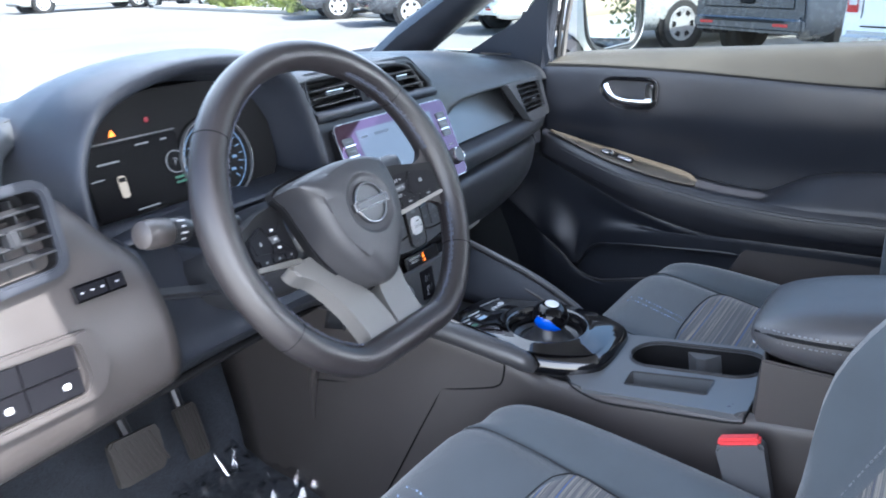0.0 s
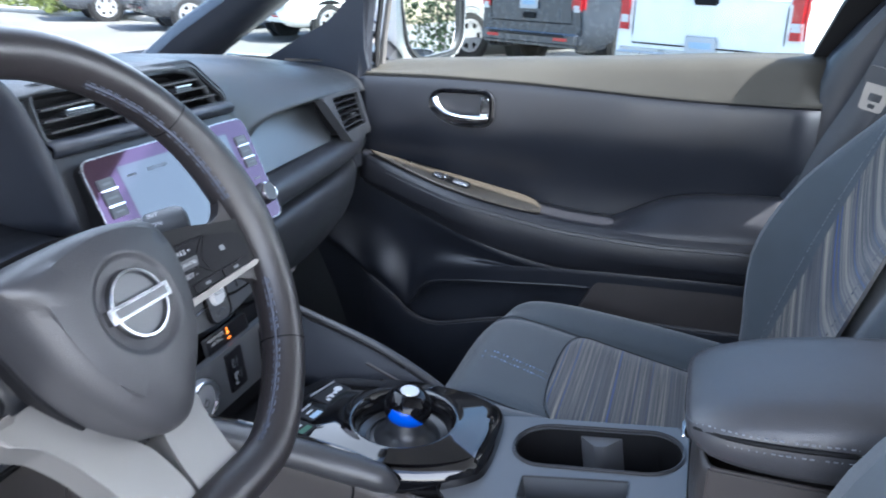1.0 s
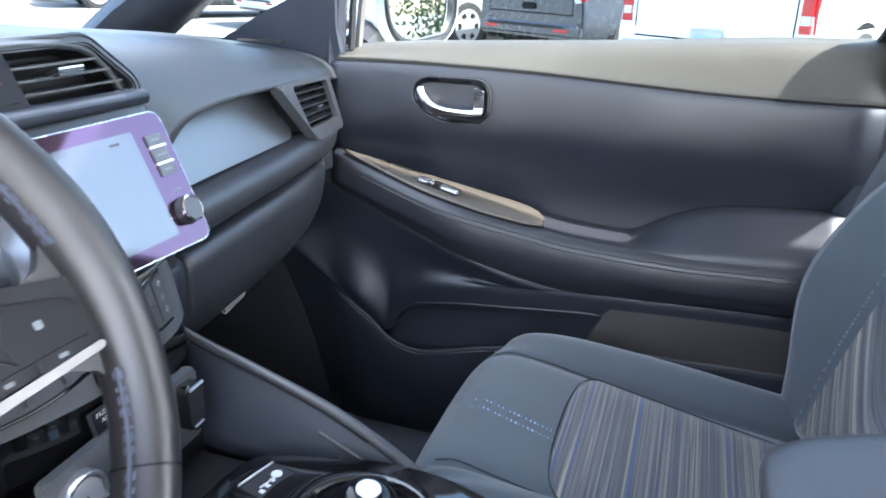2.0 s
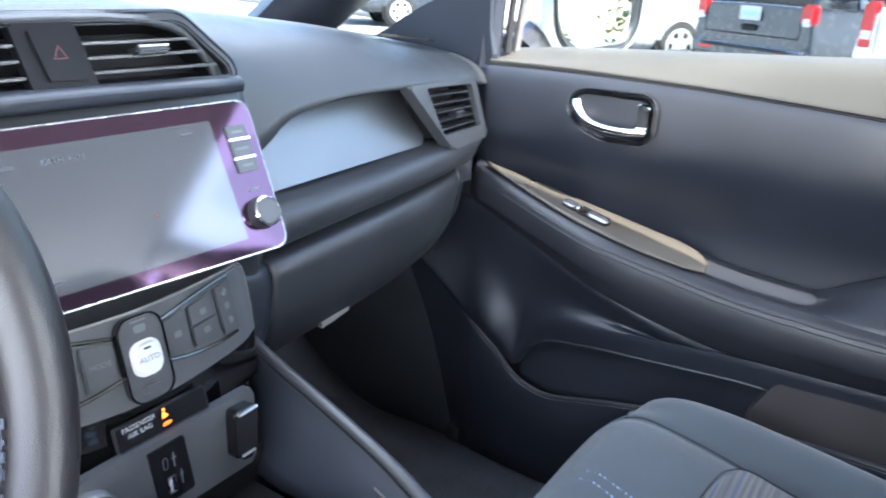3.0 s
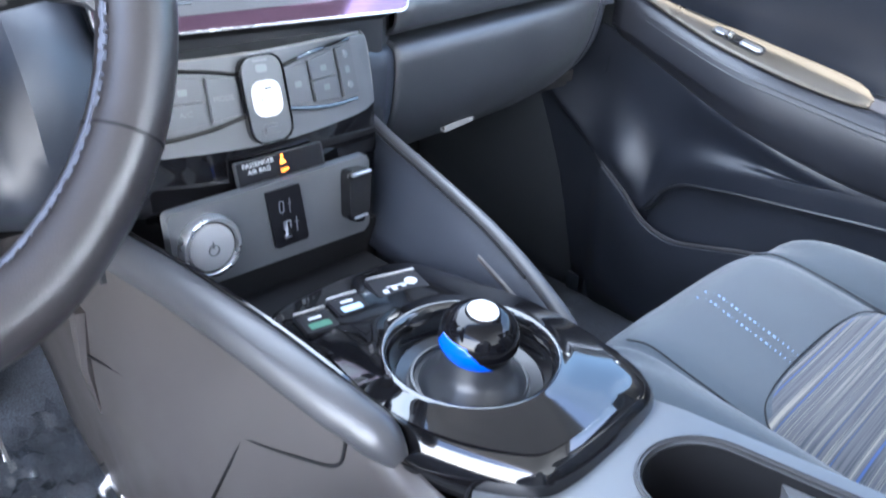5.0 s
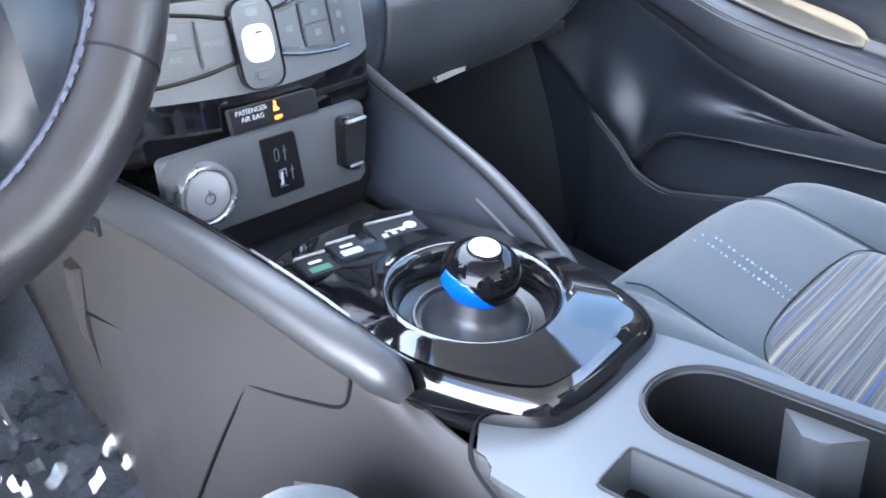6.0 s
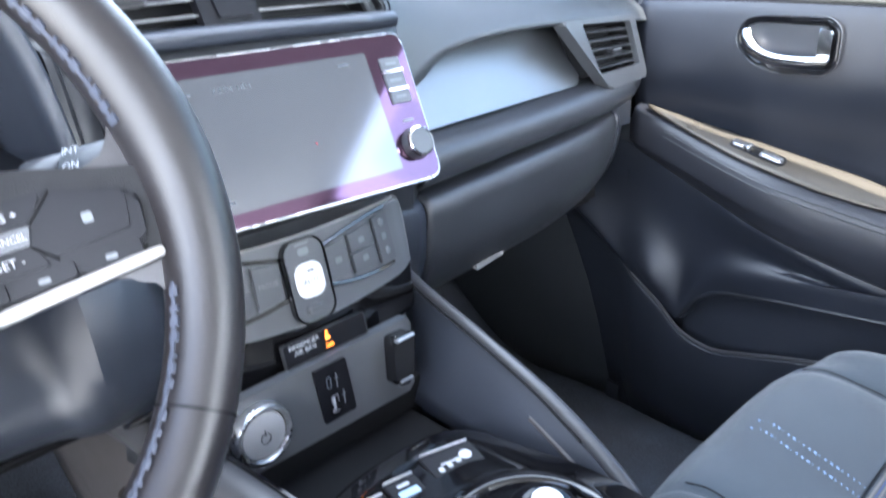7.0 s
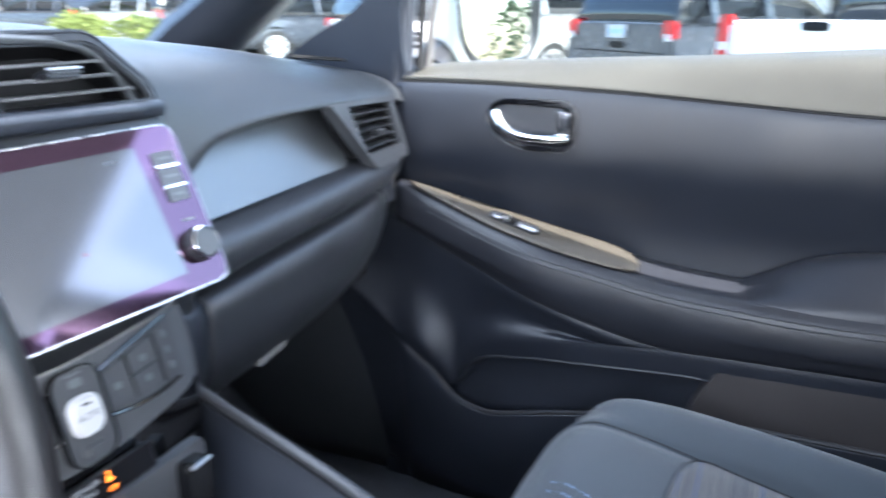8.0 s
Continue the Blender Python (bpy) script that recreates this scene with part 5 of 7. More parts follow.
lip = spline([(0.655, 1.20, 0.735), (0.646, 1.12, 0.685), (0.638, 1.06, 0.638), (0.630, 1.03, 0.616), (0.628, 0.985, 0.584), (0.628, 0.948, 0.552), (0.629, 0.900, 0.538), (0.630, 0.850, 0.547), (0.633, 0.765, 0.567), (0.642, 0.60, 0.592), (0.65, 0.24, 0.60)], 5)
LIPZ = [(p.y, p.z) for p in reversed(lip)]
pk = part("map_pocket", loft([[p, Vector((p.x - 0.004, p.y, p.z - 0.012)), Vector((p.x + 0.002, p.y, p.z - 0.08)), Vector((p.x + 0.03, p.y, 0.34))] for p in lip], 3, 1), PLASTIC, door, "moulded map pocket low on the door", thick=0.006)
part("pocket_rim", tube(lip[8:], 0.0036, 8), RAIL, pk)
# the sheet under the armrest ends on the pocket's lip in front and on the bottle holder's upper edge behind
FOOT = [(1.20, 0.737), (1.12, 0.687), (1.06, 0.640), (1.03, 0.618), (0.985, 0.586), (0.960, 0.562), (0.950, 0.578), (0.940, 0.596), (0.918, 0.615), (0.895, 0.624), (0.825, 0.634), (0.64, 0.651), (0.40, 0.660), (0.25, 0.662)]
shoulder = []
for y in (1.20, 1.14, 1.09, 1.06, 1.04, 1.02, 1.00, 0.98, 0.965, 0.957, 0.948, 0.940, 0.925, 0.905, 0.88, 0.84, 0.78, 0.70, 0.62, 0.50, 0.38, 0.25):
    lo, hi = lerp(FOOT, y), lerp(LOW, y)
    front = lerp([(0.93, 0.0), (0.965, 0.6), (1.0, 1.0)], y)
    bulge = 0.012 * math.exp(-((y - 1.008) / 0.035) ** 2)
    xe = 0.646 - 0.017 * front
    shoulder.append([(xa(y) + 0.016, y, hi + 0.006), (max(xa(y) + 0.014, 0.640), y, hi - 0.008), (0.652 + 0.004 * (1 - front), y, hi * 0.55 + lo * 0.45), (0.645 - 0.008 * front - bulge, y, lo + 0.034), (xe - 0.001, y, lo + 0.010), (xe, y, lo)])
part("lower_panel", loft(shoulder, 4, 3), DOORSKIN, door, "smooth dark panel below the armrest", thick=0.003)
holder = part("bottle_holder", loft([[(0.647, y, lerp(FOOT, y)), (0.664, y, lerp(FOOT, y) - 0.006), (0.672, y, (lerp(FOOT, y) + lerp(LIPZ, y)) / 2), (0.668, y, lerp(LIPZ, y) - 0.03)] for y in (0.962, 0.952, 0.940, 0.925, 0.905, 0.88, 0.84, 0.78, 0.70, 0.62, 0.50, 0.38)], 3, 3), PLASTIC, pk, "recessed bottle holder behind the lip", thick=0.003)
part("holder_edge", tube(spline([(0.6445, y, lerp(FOOT, y)) for y in (0.957, 0.948, 0.940, 0.918, 0.895, 0.86, 0.825, 0.73, 0.64, 0.60)], 3), 0.0019, 6), SMOOTH, pk)
part("rear_ledge", loft([[(xd(y) + 0.01, y, z), (0.652, y, z - 0.002), (0.645, y, z - 0.010), (0.648, y, z - 0.08), (0.66, y, z - 0.22)] for y, z in ((0.612, 0.610), (0.598, 0.640), (0.582, 0.667), (0.56, 0.669), (0.45, 0.675), (0.25, 0.680))], 3, 3), PANEL, door, "lighter lower ledge", thick=0.004)
# switch trim
tr = part("switch_trim", loft([[(xa(y) + 0.008 + w0, y, lerp(ARM, y) + 0.011), (xa(y) + 0.008 + (w0 + w1) / 2, y, lerp(ARM, y) + 0.011 + 0.42 * (w1 - w0) / 2 + 0.003), (xa(y) + 0.008 + w1, y, lerp(ARM, y) + 0.011 + 0.42 * (w1 - w0))] for y, w0, w1 in ((1.035, 0.0, 0.006), (0.99, -0.002, 0.016), (0.94, -0.003, 0.027), (0.88, -0.004, 0.036), (0.80, -0.004, 0.040), (0.74, -0.004, 0.037), (0.712, -0.001, 0.030), (0.697, 0.006, 0.020))], 4, 4), TRIMPAINT, door, "long silver-grey switch plate", thick=0.004)
yb = 0.872
WSM = basis((xa(yb) + 0.024, yb, lerp(ARM, yb) + 0.0205), (-0.05, -1, -0.22), (1, 0.0, 0.42))
ww = part("window_switch", ring(rect(0.078, 0.017, 0.007), rect(0.074, 0.013, 0.006), 0.004, WSM, 0.001), SMOOTH, door, "window switch in an oblong well")
part("well", prism(rect(0.074, 0.013, 0.006), 0.002, WSM), DEEP, ww)
part("rocker", joined(prism(rect(0.018, 0.0115, 0.004, cx=-0.027), 0.006, WSM, 0.002), prism(rect(0.008, 0.0115, 0.002, cx=-0.012), 0.0085, WSM, 0.002)), SATIN, ww, "bright hooked rocker")
part("rocker", prism(rect(0.032, 0.0115, 0.005, cx=0.020), 0.006, WSM, 0.003), SATIN, ww, "pale blank")
# inner handle
HM = basis((xd(0.860) - 0.011, 0.860, 0.968), (0.02, -1, 0.01), (0.03, 0, 1))
HO = rounded([(-0.058, 0.004), (-0.052, 0.022), (-0.036, 0.027), (0.046, 0.027), (0.056, 0.018), (0.056, -0.018), (0.046, -0.027), (-0.010, -0.027), (-0.040, -0.016)], 0.012, 5)
hd = part("door_handle", ring(grow(HO, 0.0075), HO, 0.016, HM @ Matrix.Translation((0, 0, -0.012)), 0.003), GLOSS, door, "chrome pull handle in a glossy black cup")
part("cup_edge", ring(grow(HO, 0.0085), grow(HO, 0.0072), 0.010, HM @ Matrix.Translation((0, 0, -0.008)), 0.0005), BADGE, hd, "thin bright edge round the cup")
part("cup", radial(HO, Vector((0.0, 0.0)), [(0.0, 0.002, None), (0.0010, -0.006, None), (0.006, -0.012, None), (0.5, -0.014, 0.02), (1, -0.014, 0.008)], HM, 60), KEYFACE, hd, "hollow black cup", smooth=50)
part("lever", tube([HM @ Vector(p) for p in spline([(-0.050, 0.017, 0.004), (-0.046, 0.006, 0.008), (-0.032, -0.007, 0.010), (-0.008, -0.0145, 0.010), (0.022, -0.0165, 0.009), (0.052, -0.0150, 0.004)], 5)], [0.0055 + 0.0018 * math.sin(math.pi * min(1, (k + 3) / 16)) for k in range(26)], 12, flat=0.8, up=(1, 0, 0)), CHROME, hd, "curved chrome lever")
part("lock", prism(rounded([(0.038, -0.019), (0.054, -0.017), (0.054, 0.018), (0.038, 0.022)], 0.003), 0.016, HM @ Matrix.Translation((0, 0, -0.013)), 0.004, 3), CHROME, hd, "chrome lock tab")
part("divider", prism(rect(0.0025, 0.022, 0.001, cx=-0.006, cy=0.013), 0.006, HM @ Matrix.Translation((0, 0, -0.014))), CHROME, hd)

# ---- frame round the passenger window ----
def side_prism(outline, depth, x0, z0, lean, bevel=0.0):
    """An outline in y, z raised towards the passenger's side, at x0 where z is z0, leaning in by lean with height."""
    return prism([(p[0], (p[1] - z0)) for p in outline], depth, basis((x0, 0, z0), (0, 1, 0), (-lean, 0, 1)), bevel)


sidef = thing("window_frame_1", (0.66, 1.05, 1.02), "black trim round the front passenger window and quarter light", "window frame", kind="structure")
part("sail_panel", side_prism([(p[0], p[1]) for p in spline([(1.050, 1.020, 0), (1.045, 1.070, 0), (1.040, 1.130, 0), (1.030, 1.20, 0), (1.055, 1.175, 0), (1.090, 1.140, 0), (1.125, 1.112, 0), (1.175, 1.088, 0), (1.225, 1.060, 0), (1.26, 1.035, 0), (1.15, 1.020, 0)], 3, True)], 0.012, 0.652, 1.03, 0.18), PLASTIC, sidef, "rounded black mirror patch")
part("post", tube([(0.672, 1.062, 1.015), (0.664, 1.052, 1.10), (0.646, 1.030, 1.20), (0.61, 0.98, 1.29)], [0.017, 0.016, 0.016, 0.018], 8, flat=1.3, up=(1, 0, 0)), PLASTIC, sidef, "slim black post")
part("rubber_seal", tube([(0.690, 1.040, 1.035), (0.682, 1.032, 1.10), (0.664, 1.010, 1.20), (0.63, 0.96, 1.29)], 0.006, 6), RUBBER, sidef)
part("outer_post", tube([(0.705, 1.035, 1.03), (0.698, 1.024, 1.10), (0.680, 1.000, 1.20), (0.645, 0.95, 1.30)], 0.007, 6), SILVERTRIM, sidef)
for s, nm in ((1, "a_pillar_1"), (-1, "a_pillar_2")):
    single(nm, tube([(s * 0.665, 1.52, 1.00), (s * 0.665, 1.40, 1.085), (s * 0.650, 1.20, 1.20), (s * 0.615, 0.99, 1.32), (s * 0.575, 0.80, 1.42)], [0.10, 0.095, 0.075, 0.06, 0.05], 12, flat=0.45), PLASTIC, "dark windscreen pillar trim", "pillar", "structure")
for s, nm in ((1, "b_pillar_1"), (-1, "b_pillar_2")):
    y0 = 0.0 if s > 0 else -0.10
    single(nm, loft([[(s * 0.735, 0.335 + y0, 0.34), (s * 0.70, 0.30 + y0, 0.36), (s * 0.70, 0.18 + y0, 0.36), (s * 0.75, 0.14 + y0, 0.34)], [(s * 0.745, 0.305 + y0, 0.70), (s * 0.708, 0.275 + y0, 0.70), (s * 0.708, 0.18 + y0, 0.70), (s * 0.75, 0.14 + y0, 0.70)], [(s * 0.745, 0.270 + y0, 1.02), (s * 0.706, 0.25 + y0, 1.02), (s * 0.706, 0.17 + y0, 1.02), (s * 0.75, 0.13 + y0, 1.02)], [(s * 0.69, 0.15 + y0, 1.22), (s * 0.66, 0.14 + y0, 1.22), (s * 0.66, 0.06 + y0, 1.22), (s * 0.70, 0.02 + y0, 1.22)], [(s * 0.61, 0.02 + y0, 1.43), (s * 0.57, 0.01 + y0, 1.43), (s * 0.57, -0.07 + y0, 1.43), (s * 0.61, -0.10 + y0, 1.43)]], 3, 4), PLASTIC, "dark grey moulded door pillar trim", "pillar", "structure", thick=0.006)
part("quarter_pane", side_prism([(1.06, 1.025), (1.45, 1.04), (1.10, 1.21), (1.03, 1.22)], 0.003, 0.700, 1.03, 0.25), PANE, sidef).visible_shadow = False
part("rear_frame", side_prism([(0.285, 1.03), (0.270, 1.083), (0.245, 1.17), (0.215, 1.235), (0.140, 1.30), (0.058, 1.364), (-0.02, 1.42), (-0.15, 1.42), (0.08, 1.03)], 0.012, 0.772, 1.03, 0.42), DEEP, sidef, "black upright at the rear of the window")
window = thing("window_1", (0.74, 0.65, 1.04), "clear front passenger window glass, wound up", "window", kind="structure")
part("pane", side_prism([(0.27, 1.03), (1.035, 1.03), (1.015, 1.16), (0.93, 1.30), (0.75, 1.40), (0.20, 1.41)], 0.003, 0.782, 1.03, 0.42), PANE, window).visible_shadow = False
windscreen = thing("windscreen", (0, 1.5, 1.03), "large sloping windscreen", "window", kind="structure")
wp = part("pane", loft([[(-0.70, 1.50, 1.06), (-0.35, 1.60, 1.045), (0, 1.63, 1.04), (0.35, 1.60, 1.045), (0.70, 1.50, 1.06)], [(-0.56, 0.78, 1.44), (-0.30, 0.82, 1.455), (0, 0.83, 1.46), (0.30, 0.82, 1.455), (0.56, 0.78, 1.44)]], 3, 3), PANE, windscreen)
wp.visible_shadow = False
single("cowl", loft([[(-0.85, 1.46, 1.00), (-0.4, 1.58, 1.03), (0, 1.62, 1.03), (0.4, 1.58, 1.03), (0.85, 1.46, 1.00)], [(-0.85, 1.75, 0.98), (-0.4, 1.85, 1.0), (0, 1.88, 1.0), (0.4, 1.85, 1.0), (0.85, 1.75, 0.98)], [(-0.80, 2.5, 0.80), (-0.4, 2.6, 0.86), (0, 2.62, 0.87), (0.4, 2.6, 0.86), (0.80, 2.5, 0.80)], [(-0.78, 2.62, 0.5), (-0.4, 2.75, 0.5), (0, 2.78, 0.5), (0.4, 2.75, 0.5), (0.78, 2.62, 0.5)]], 3, 4), material("own_bonnet_paint", (0.55, 0.56, 0.57), 0.3, vary=0.03, coat=0.6), "pale painted bonnet in front of the windscreen", "bonnet", "structure", thick=0.01)

# ---- body shell ----
single("roof_lining", loft([[(-0.57, 0.80, 1.42), (-0.3, 0.84, 1.44), (0, 0.85, 1.445), (0.3, 0.84, 1.44), (0.57, 0.80, 1.42)], [(-0.60, 0.1, 1.44), (-0.3, 0.1, 1.47), (0, 0.1, 1.475), (0.3, 0.1, 1.47), (0.60, 0.1, 1.44)], [(-0.58, -0.9, 1.42), (-0.3, -0.9, 1.45), (0, -0.9, 1.455), (0.3, -0.9, 1.45), (0.58, -0.9, 1.42)], [(-0.52, -1.45, 1.36), (-0.3, -1.5, 1.38), (0, -1.5, 1.385), (0.3, -1.5, 1.38), (0.52, -1.45, 1.36)]], 4, 4), LINING, "pale grey woven roof lining", "ceiling", "structure", thick=0.04)
for s, nm in ((1, "roof_rail_1"), (-1, "roof_rail_2")):
    single(nm, tube([(s * 0.575, 0.80, 1.418), (s * 0.592, 0.30, 1.43), (s * 0.597, -0.2, 1.43), (s * 0.59, -0.8, 1.41), (s * 0.55, -1.45, 1.34)], 0.030, 10, flat=0.8), LINING, "pale grey roof side rail", "roof rail", "structure")
for s, nm in ((1, "rear_side_1"), (-1, "rear_side_2")):
    single(nm, joined(block(min(s * 0.70, s * 0.76), max(s * 0.70, s * 0.76), -1.5, 0.10, 0.34, 1.03, 0.01), tube([(s * 0.72, -1.45, 1.0), (s * 0.62, -1.05, 1.22), (s * 0.58, -0.9, 1.41)], 0.07, 8)), PLASTIC, "dark rear door and quarter panel", "side panel", "structure")
single("tailgate", joined(block(-0.72, 0.72, -1.62, -1.52, 0.34, 1.02, 0.01), block(-0.60, 0.60, -1.55, -1.48, 1.30, 1.40, 0.01)), PLASTIC, "dark tailgate lining below the rear glass", "tailgate", "structure")
single("rear_seat", joined(block(-0.62, 0.62, -0.75, -0.25, 0.40, 0.66, 0.05, 3), box((1.24, 0.14, 0.62), pose(0, -0.80, 0.92, 20), 0.05, 3)), CLOTH, "black cloth rear bench with a tall backrest", "rear seat")
single("floor", loft([[(-0.72, 1.60, 0.62), (-0.3, 1.60, 0.62), (0.3, 1.60, 0.62), (0.72, 1.60, 0.62)], [(-0.72, 1.46, 0.46), (-0.3, 1.46, 0.46), (0.3, 1.46, 0.46), (0.72, 1.46, 0.46)], [(-0.72, 1.30, 0.345), (-0.3, 1.30, 0.345), (0.3, 1.30, 0.345), (0.72, 1.30, 0.345)], [(-0.74, 1.05, 0.33), (-0.3, 1.05, 0.325), (0.3, 1.05, 0.325), (0.74, 1.05, 0.33)], [(-0.75, 0.0, 0.33), (-0.3, 0.0, 0.325), (0.3, 0.0, 0.325), (0.75, 0.0, 0.33)], [(-0.75, -1.6, 0.34), (-0.3, -1.6, 0.34), (0.3, -1.6, 0.34), (0.75, -1.6, 0.34)]], 3, 5), CARPET, "charcoal carpeted car floor", "floor", "structure", thick=0.03)
single("bulkhead", block(-0.74, 0.74, 1.46, 1.60, 0.40, 1.04), DEEP, "dark wall behind the dashboard", "bulkhead", "structure")
for s, nm in ((1, "kick_panel_1"), (-1, "kick_panel_2")):
    single(nm, loft([[(s * 0.668, 1.00, 0.84), (s * 0.662, 1.16, 0.86), (s * 0.665, 1.30, 0.88), (s * 0.70, 1.52, 0.92)], [(s * 0.668, 1.00, 0.55), (s * 0.650, 1.16, 0.57), (s * 0.635, 1.30, 0.60), (s * 0.64, 1.52, 0.62)], [(s * 0.672, 1.00, 0.34), (s * 0.665, 1.16, 0.34), (s * 0.655, 1.30, 0.34), (s * 0.66, 1.52, 0.34)]], 3, 4), PAD, "dark footwell side panel", "side panel", "structure", thick=0.005)
# Unseen walls added to stop daylight leaking in beside the footwells.
for s, nm in ((1, "leak_wall_1"), (-1, "leak_wall_2")):
    single(nm, block(min(s * 0.74, s * 0.80), max(s * 0.74, s * 0.80), 1.04, 1.62, 0.30, 1.02), DEEP, "dark unseen wall that keeps daylight out of the footwell", "side panel", "structure")
single("sill_1", block(0.66, 0.78, -0.1, 1.10, 0.30, 0.40, 0.01), PLASTIC, "dark door sill", "sill", "structure")
single("sill_2", block(-0.80, -0.70, -0.1, 1.15, 0.30, 0.40, 0.01), PLASTIC, "dark door sill in the open doorway", "sill", "structure")

# ---- centre console ----
console = thing("centre_console", (0, 0.60, 0.33), "dark grey centre console with cup holders and padded armrest", "centre console")
ZT = [(0.10, 0.790), (0.41, 0.742), (0.50, 0.729), (0.62, 0.712), (0.68, 0.708), (0.73, 0.724), (0.80, 0.745), (0.90, 0.758), (1.00, 0.766), (1.10, 0.776)]
SIDE = {-1: [(0.10, 0.102), (0.42, 0.104), (0.55, 0.106), (0.62, 0.103), (0.68, 0.096), (0.74, 0.099), (0.82, 0.117), (0.90, 0.128), (1.00, 0.140), (1.12, 0.150), (1.30, 0.156)],
        1: [(0.10, 0.080), (0.42, 0.082), (0.55, 0.084), (0.62, 0.084), (0.68, 0.086), (0.74, 0.098), (0.82, 0.112), (0.90, 0.121), (1.00, 0.133), (1.12, 0.142), (1.30, 0.150)]}
for s in (-1, 1):
    rowsx = []
    for y, x in SIDE[s]:
        zt = lerp(ZT, y)
        d = lerp([(0.90, 0.0), (1.0, 0.018), (1.12, 0.045), (1.30, 0.062)], y)
        rowsx.append([(s * (x - 0.014), y, zt), (s * (x - 0.002), y, zt - 0.010), (s * x, y, zt - 0.05), (s * (x + 0.006 - 0.2 * d), y, zt - 0.15), (s * (x + 0.012 - 0.7 * d), y, 0.45), (s * (x + 0.020 - d), y, 0.32)])
    part("side_panel", loft(rowsx, 4, 3), PANEL, console, "tall moulded side panel", thick=0.004)
part("rail", tube(spline([(-0.156, 1.03, 0.772), (-0.143, 0.955, 0.768), (-0.130, 0.88, 0.764), (-0.117, 0.80, 0.754), (-0.104, 0.735, 0.739), (-0.095, 0.70, 0.728), (-0.091, 0.683, 0.717)], 4), [0.014] * 4 + [0.0155] * 14 + [0.0145] * 3 + [0.013, 0.011, 0.009, 0.006], 14, flat=1.0), RAIL, console, "rounded rail running down to the shifter")
part("rail_joint", tube(spline([(-0.146, 1.00, 0.781), (-0.135, 0.955, 0.781), (-0.121, 0.88, 0.777), (-0.107, 0.80, 0.767), (-0.094, 0.735, 0.751), (-0.086, 0.70, 0.735)], 4), 0.0022, 6), GLOSS, console, "thin black joint along the rail")
part("rail", tube(spline([(0.134, 0.990, 0.802), (0.127, 0.945, 0.792), (0.118, 0.88, 0.780), (0.107, 0.80, 0.763), (0.097, 0.745, 0.747), (0.088, 0.705, 0.732), (0.083, 0.690, 0.724)], 4), 0.0062, 12, flat=1.0), RAIL, console, "slim rail along the passenger's side")
part("rail_joint", tube(spline([(0.128, 0.990, 0.803), (0.120, 0.945, 0.793), (0.111, 0.88, 0.781), (0.100, 0.80, 0.763), (0.090, 0.745, 0.746)], 4), 0.0014, 6), DEEP, console)
part("inner_wall", loft([[(0.130, 0.985, 0.802), (0.108, 0.962, 0.762), (0.082, 0.930, 0.705)], [(0.119, 0.90, 0.783), (0.100, 0.895, 0.752), (0.078, 0.89, 0.705)], [(0.107, 0.80, 0.761), (0.093, 0.80, 0.740), (0.078, 0.80, 0.705)], [(0.088, 0.705, 0.730), (0.083, 0.70, 0.722), (0.078, 0.70, 0.700)]], 4, 4), PLASTIC, console, "grained wall sloping down to the tray", thick=0.003)
part("inner_wall", loft([[(-0.134, 0.985, 0.776), (-0.118, 0.960, 0.750), (-0.090, 0.93, 0.705)], [(-0.118, 0.90, 0.770), (-0.104, 0.895, 0.745), (-0.088, 0.89, 0.705)], [(-0.104, 0.80, 0.758), (-0.095, 0.80, 0.740), (-0.086, 0.80, 0.705)], [(-0.086, 0.70, 0.722), (-0.085, 0.70, 0.715), (-0.084, 0.70, 0.700)]], 4, 4), PLASTIC, console, thick=0.003)
part("panel_gap", tube(spline([(-0.1465, 1.05, 0.617), (-0.1335, 0.93, 0.640), (-0.1185, 0.822, 0.658), (-0.1030, 0.755, 0.672), (-0.0985, 0.735, 0.682), (-0.0975, 0.729, 0.700), (-0.0975, 0.728, 0.715)], 5), 0.0014, 6), DEEP, console)
part("panel_gap", tube(spline([(-0.1185, 0.822, 0.657), (-0.132, 0.860, 0.575), (-0.141, 0.905, 0.48), (-0.146, 0.94, 0.41)], 4), 0.0014, 6), DEEP, console)
part("crease", tube([(-0.146, 1.045, 0.672), (-0.147, 1.060, 0.60), (-0.138, 1.075, 0.53)], [0.010, 0.007, 0.002], 8), PANEL, console, "upright crease in the footwell side")
part("tray_floor", block(-0.086, 0.080, 0.80, 0.93, 0.672, 0.700, 0.003), DEEP, console)
part("tray_back", block(-0.10, 0.09, 0.926, 0.936, 0.66, 0.732), DEEP, console)
part("base", block(-0.09, 0.075, 0.44, 1.05, 0.33, 0.60), DEEP, console)

# the top plate climbs towards the armrest
TOPM = Matrix.Translation((0, 0.63, 0.711)) @ Matrix.Rotation(radians(-8.25), 4, "X")
CUPS = rect(0.074, 0.176, 0.036, 8, 0.0255, -0.131)
COIN = rounded([(-0.069, -0.066), (-0.066, -0.170), (-0.028, -0.170), (-0.034, -0.064)], 0.003, 2)
DECK = rounded([(-0.101, -0.224), (0.078, -0.224), (0.080, -0.03), (0.070, 0.03), (-0.060, 0.022), (-0.098, -0.008)], 0.012)
part("rear_top", cut(prism(DECK, 0.095, TOPM @ Matrix.Translation((0, 0, -0.095)), 0.005, 3), prism(CUPS, 0.12, TOPM @ Matrix.Translation((0, 0, -0.075))), prism(COIN, 0.12, TOPM @ Matrix.Translation((0, 0, -0.030)))), TOPPLATE, console, "satin grey top plate with two wells", smooth=30)
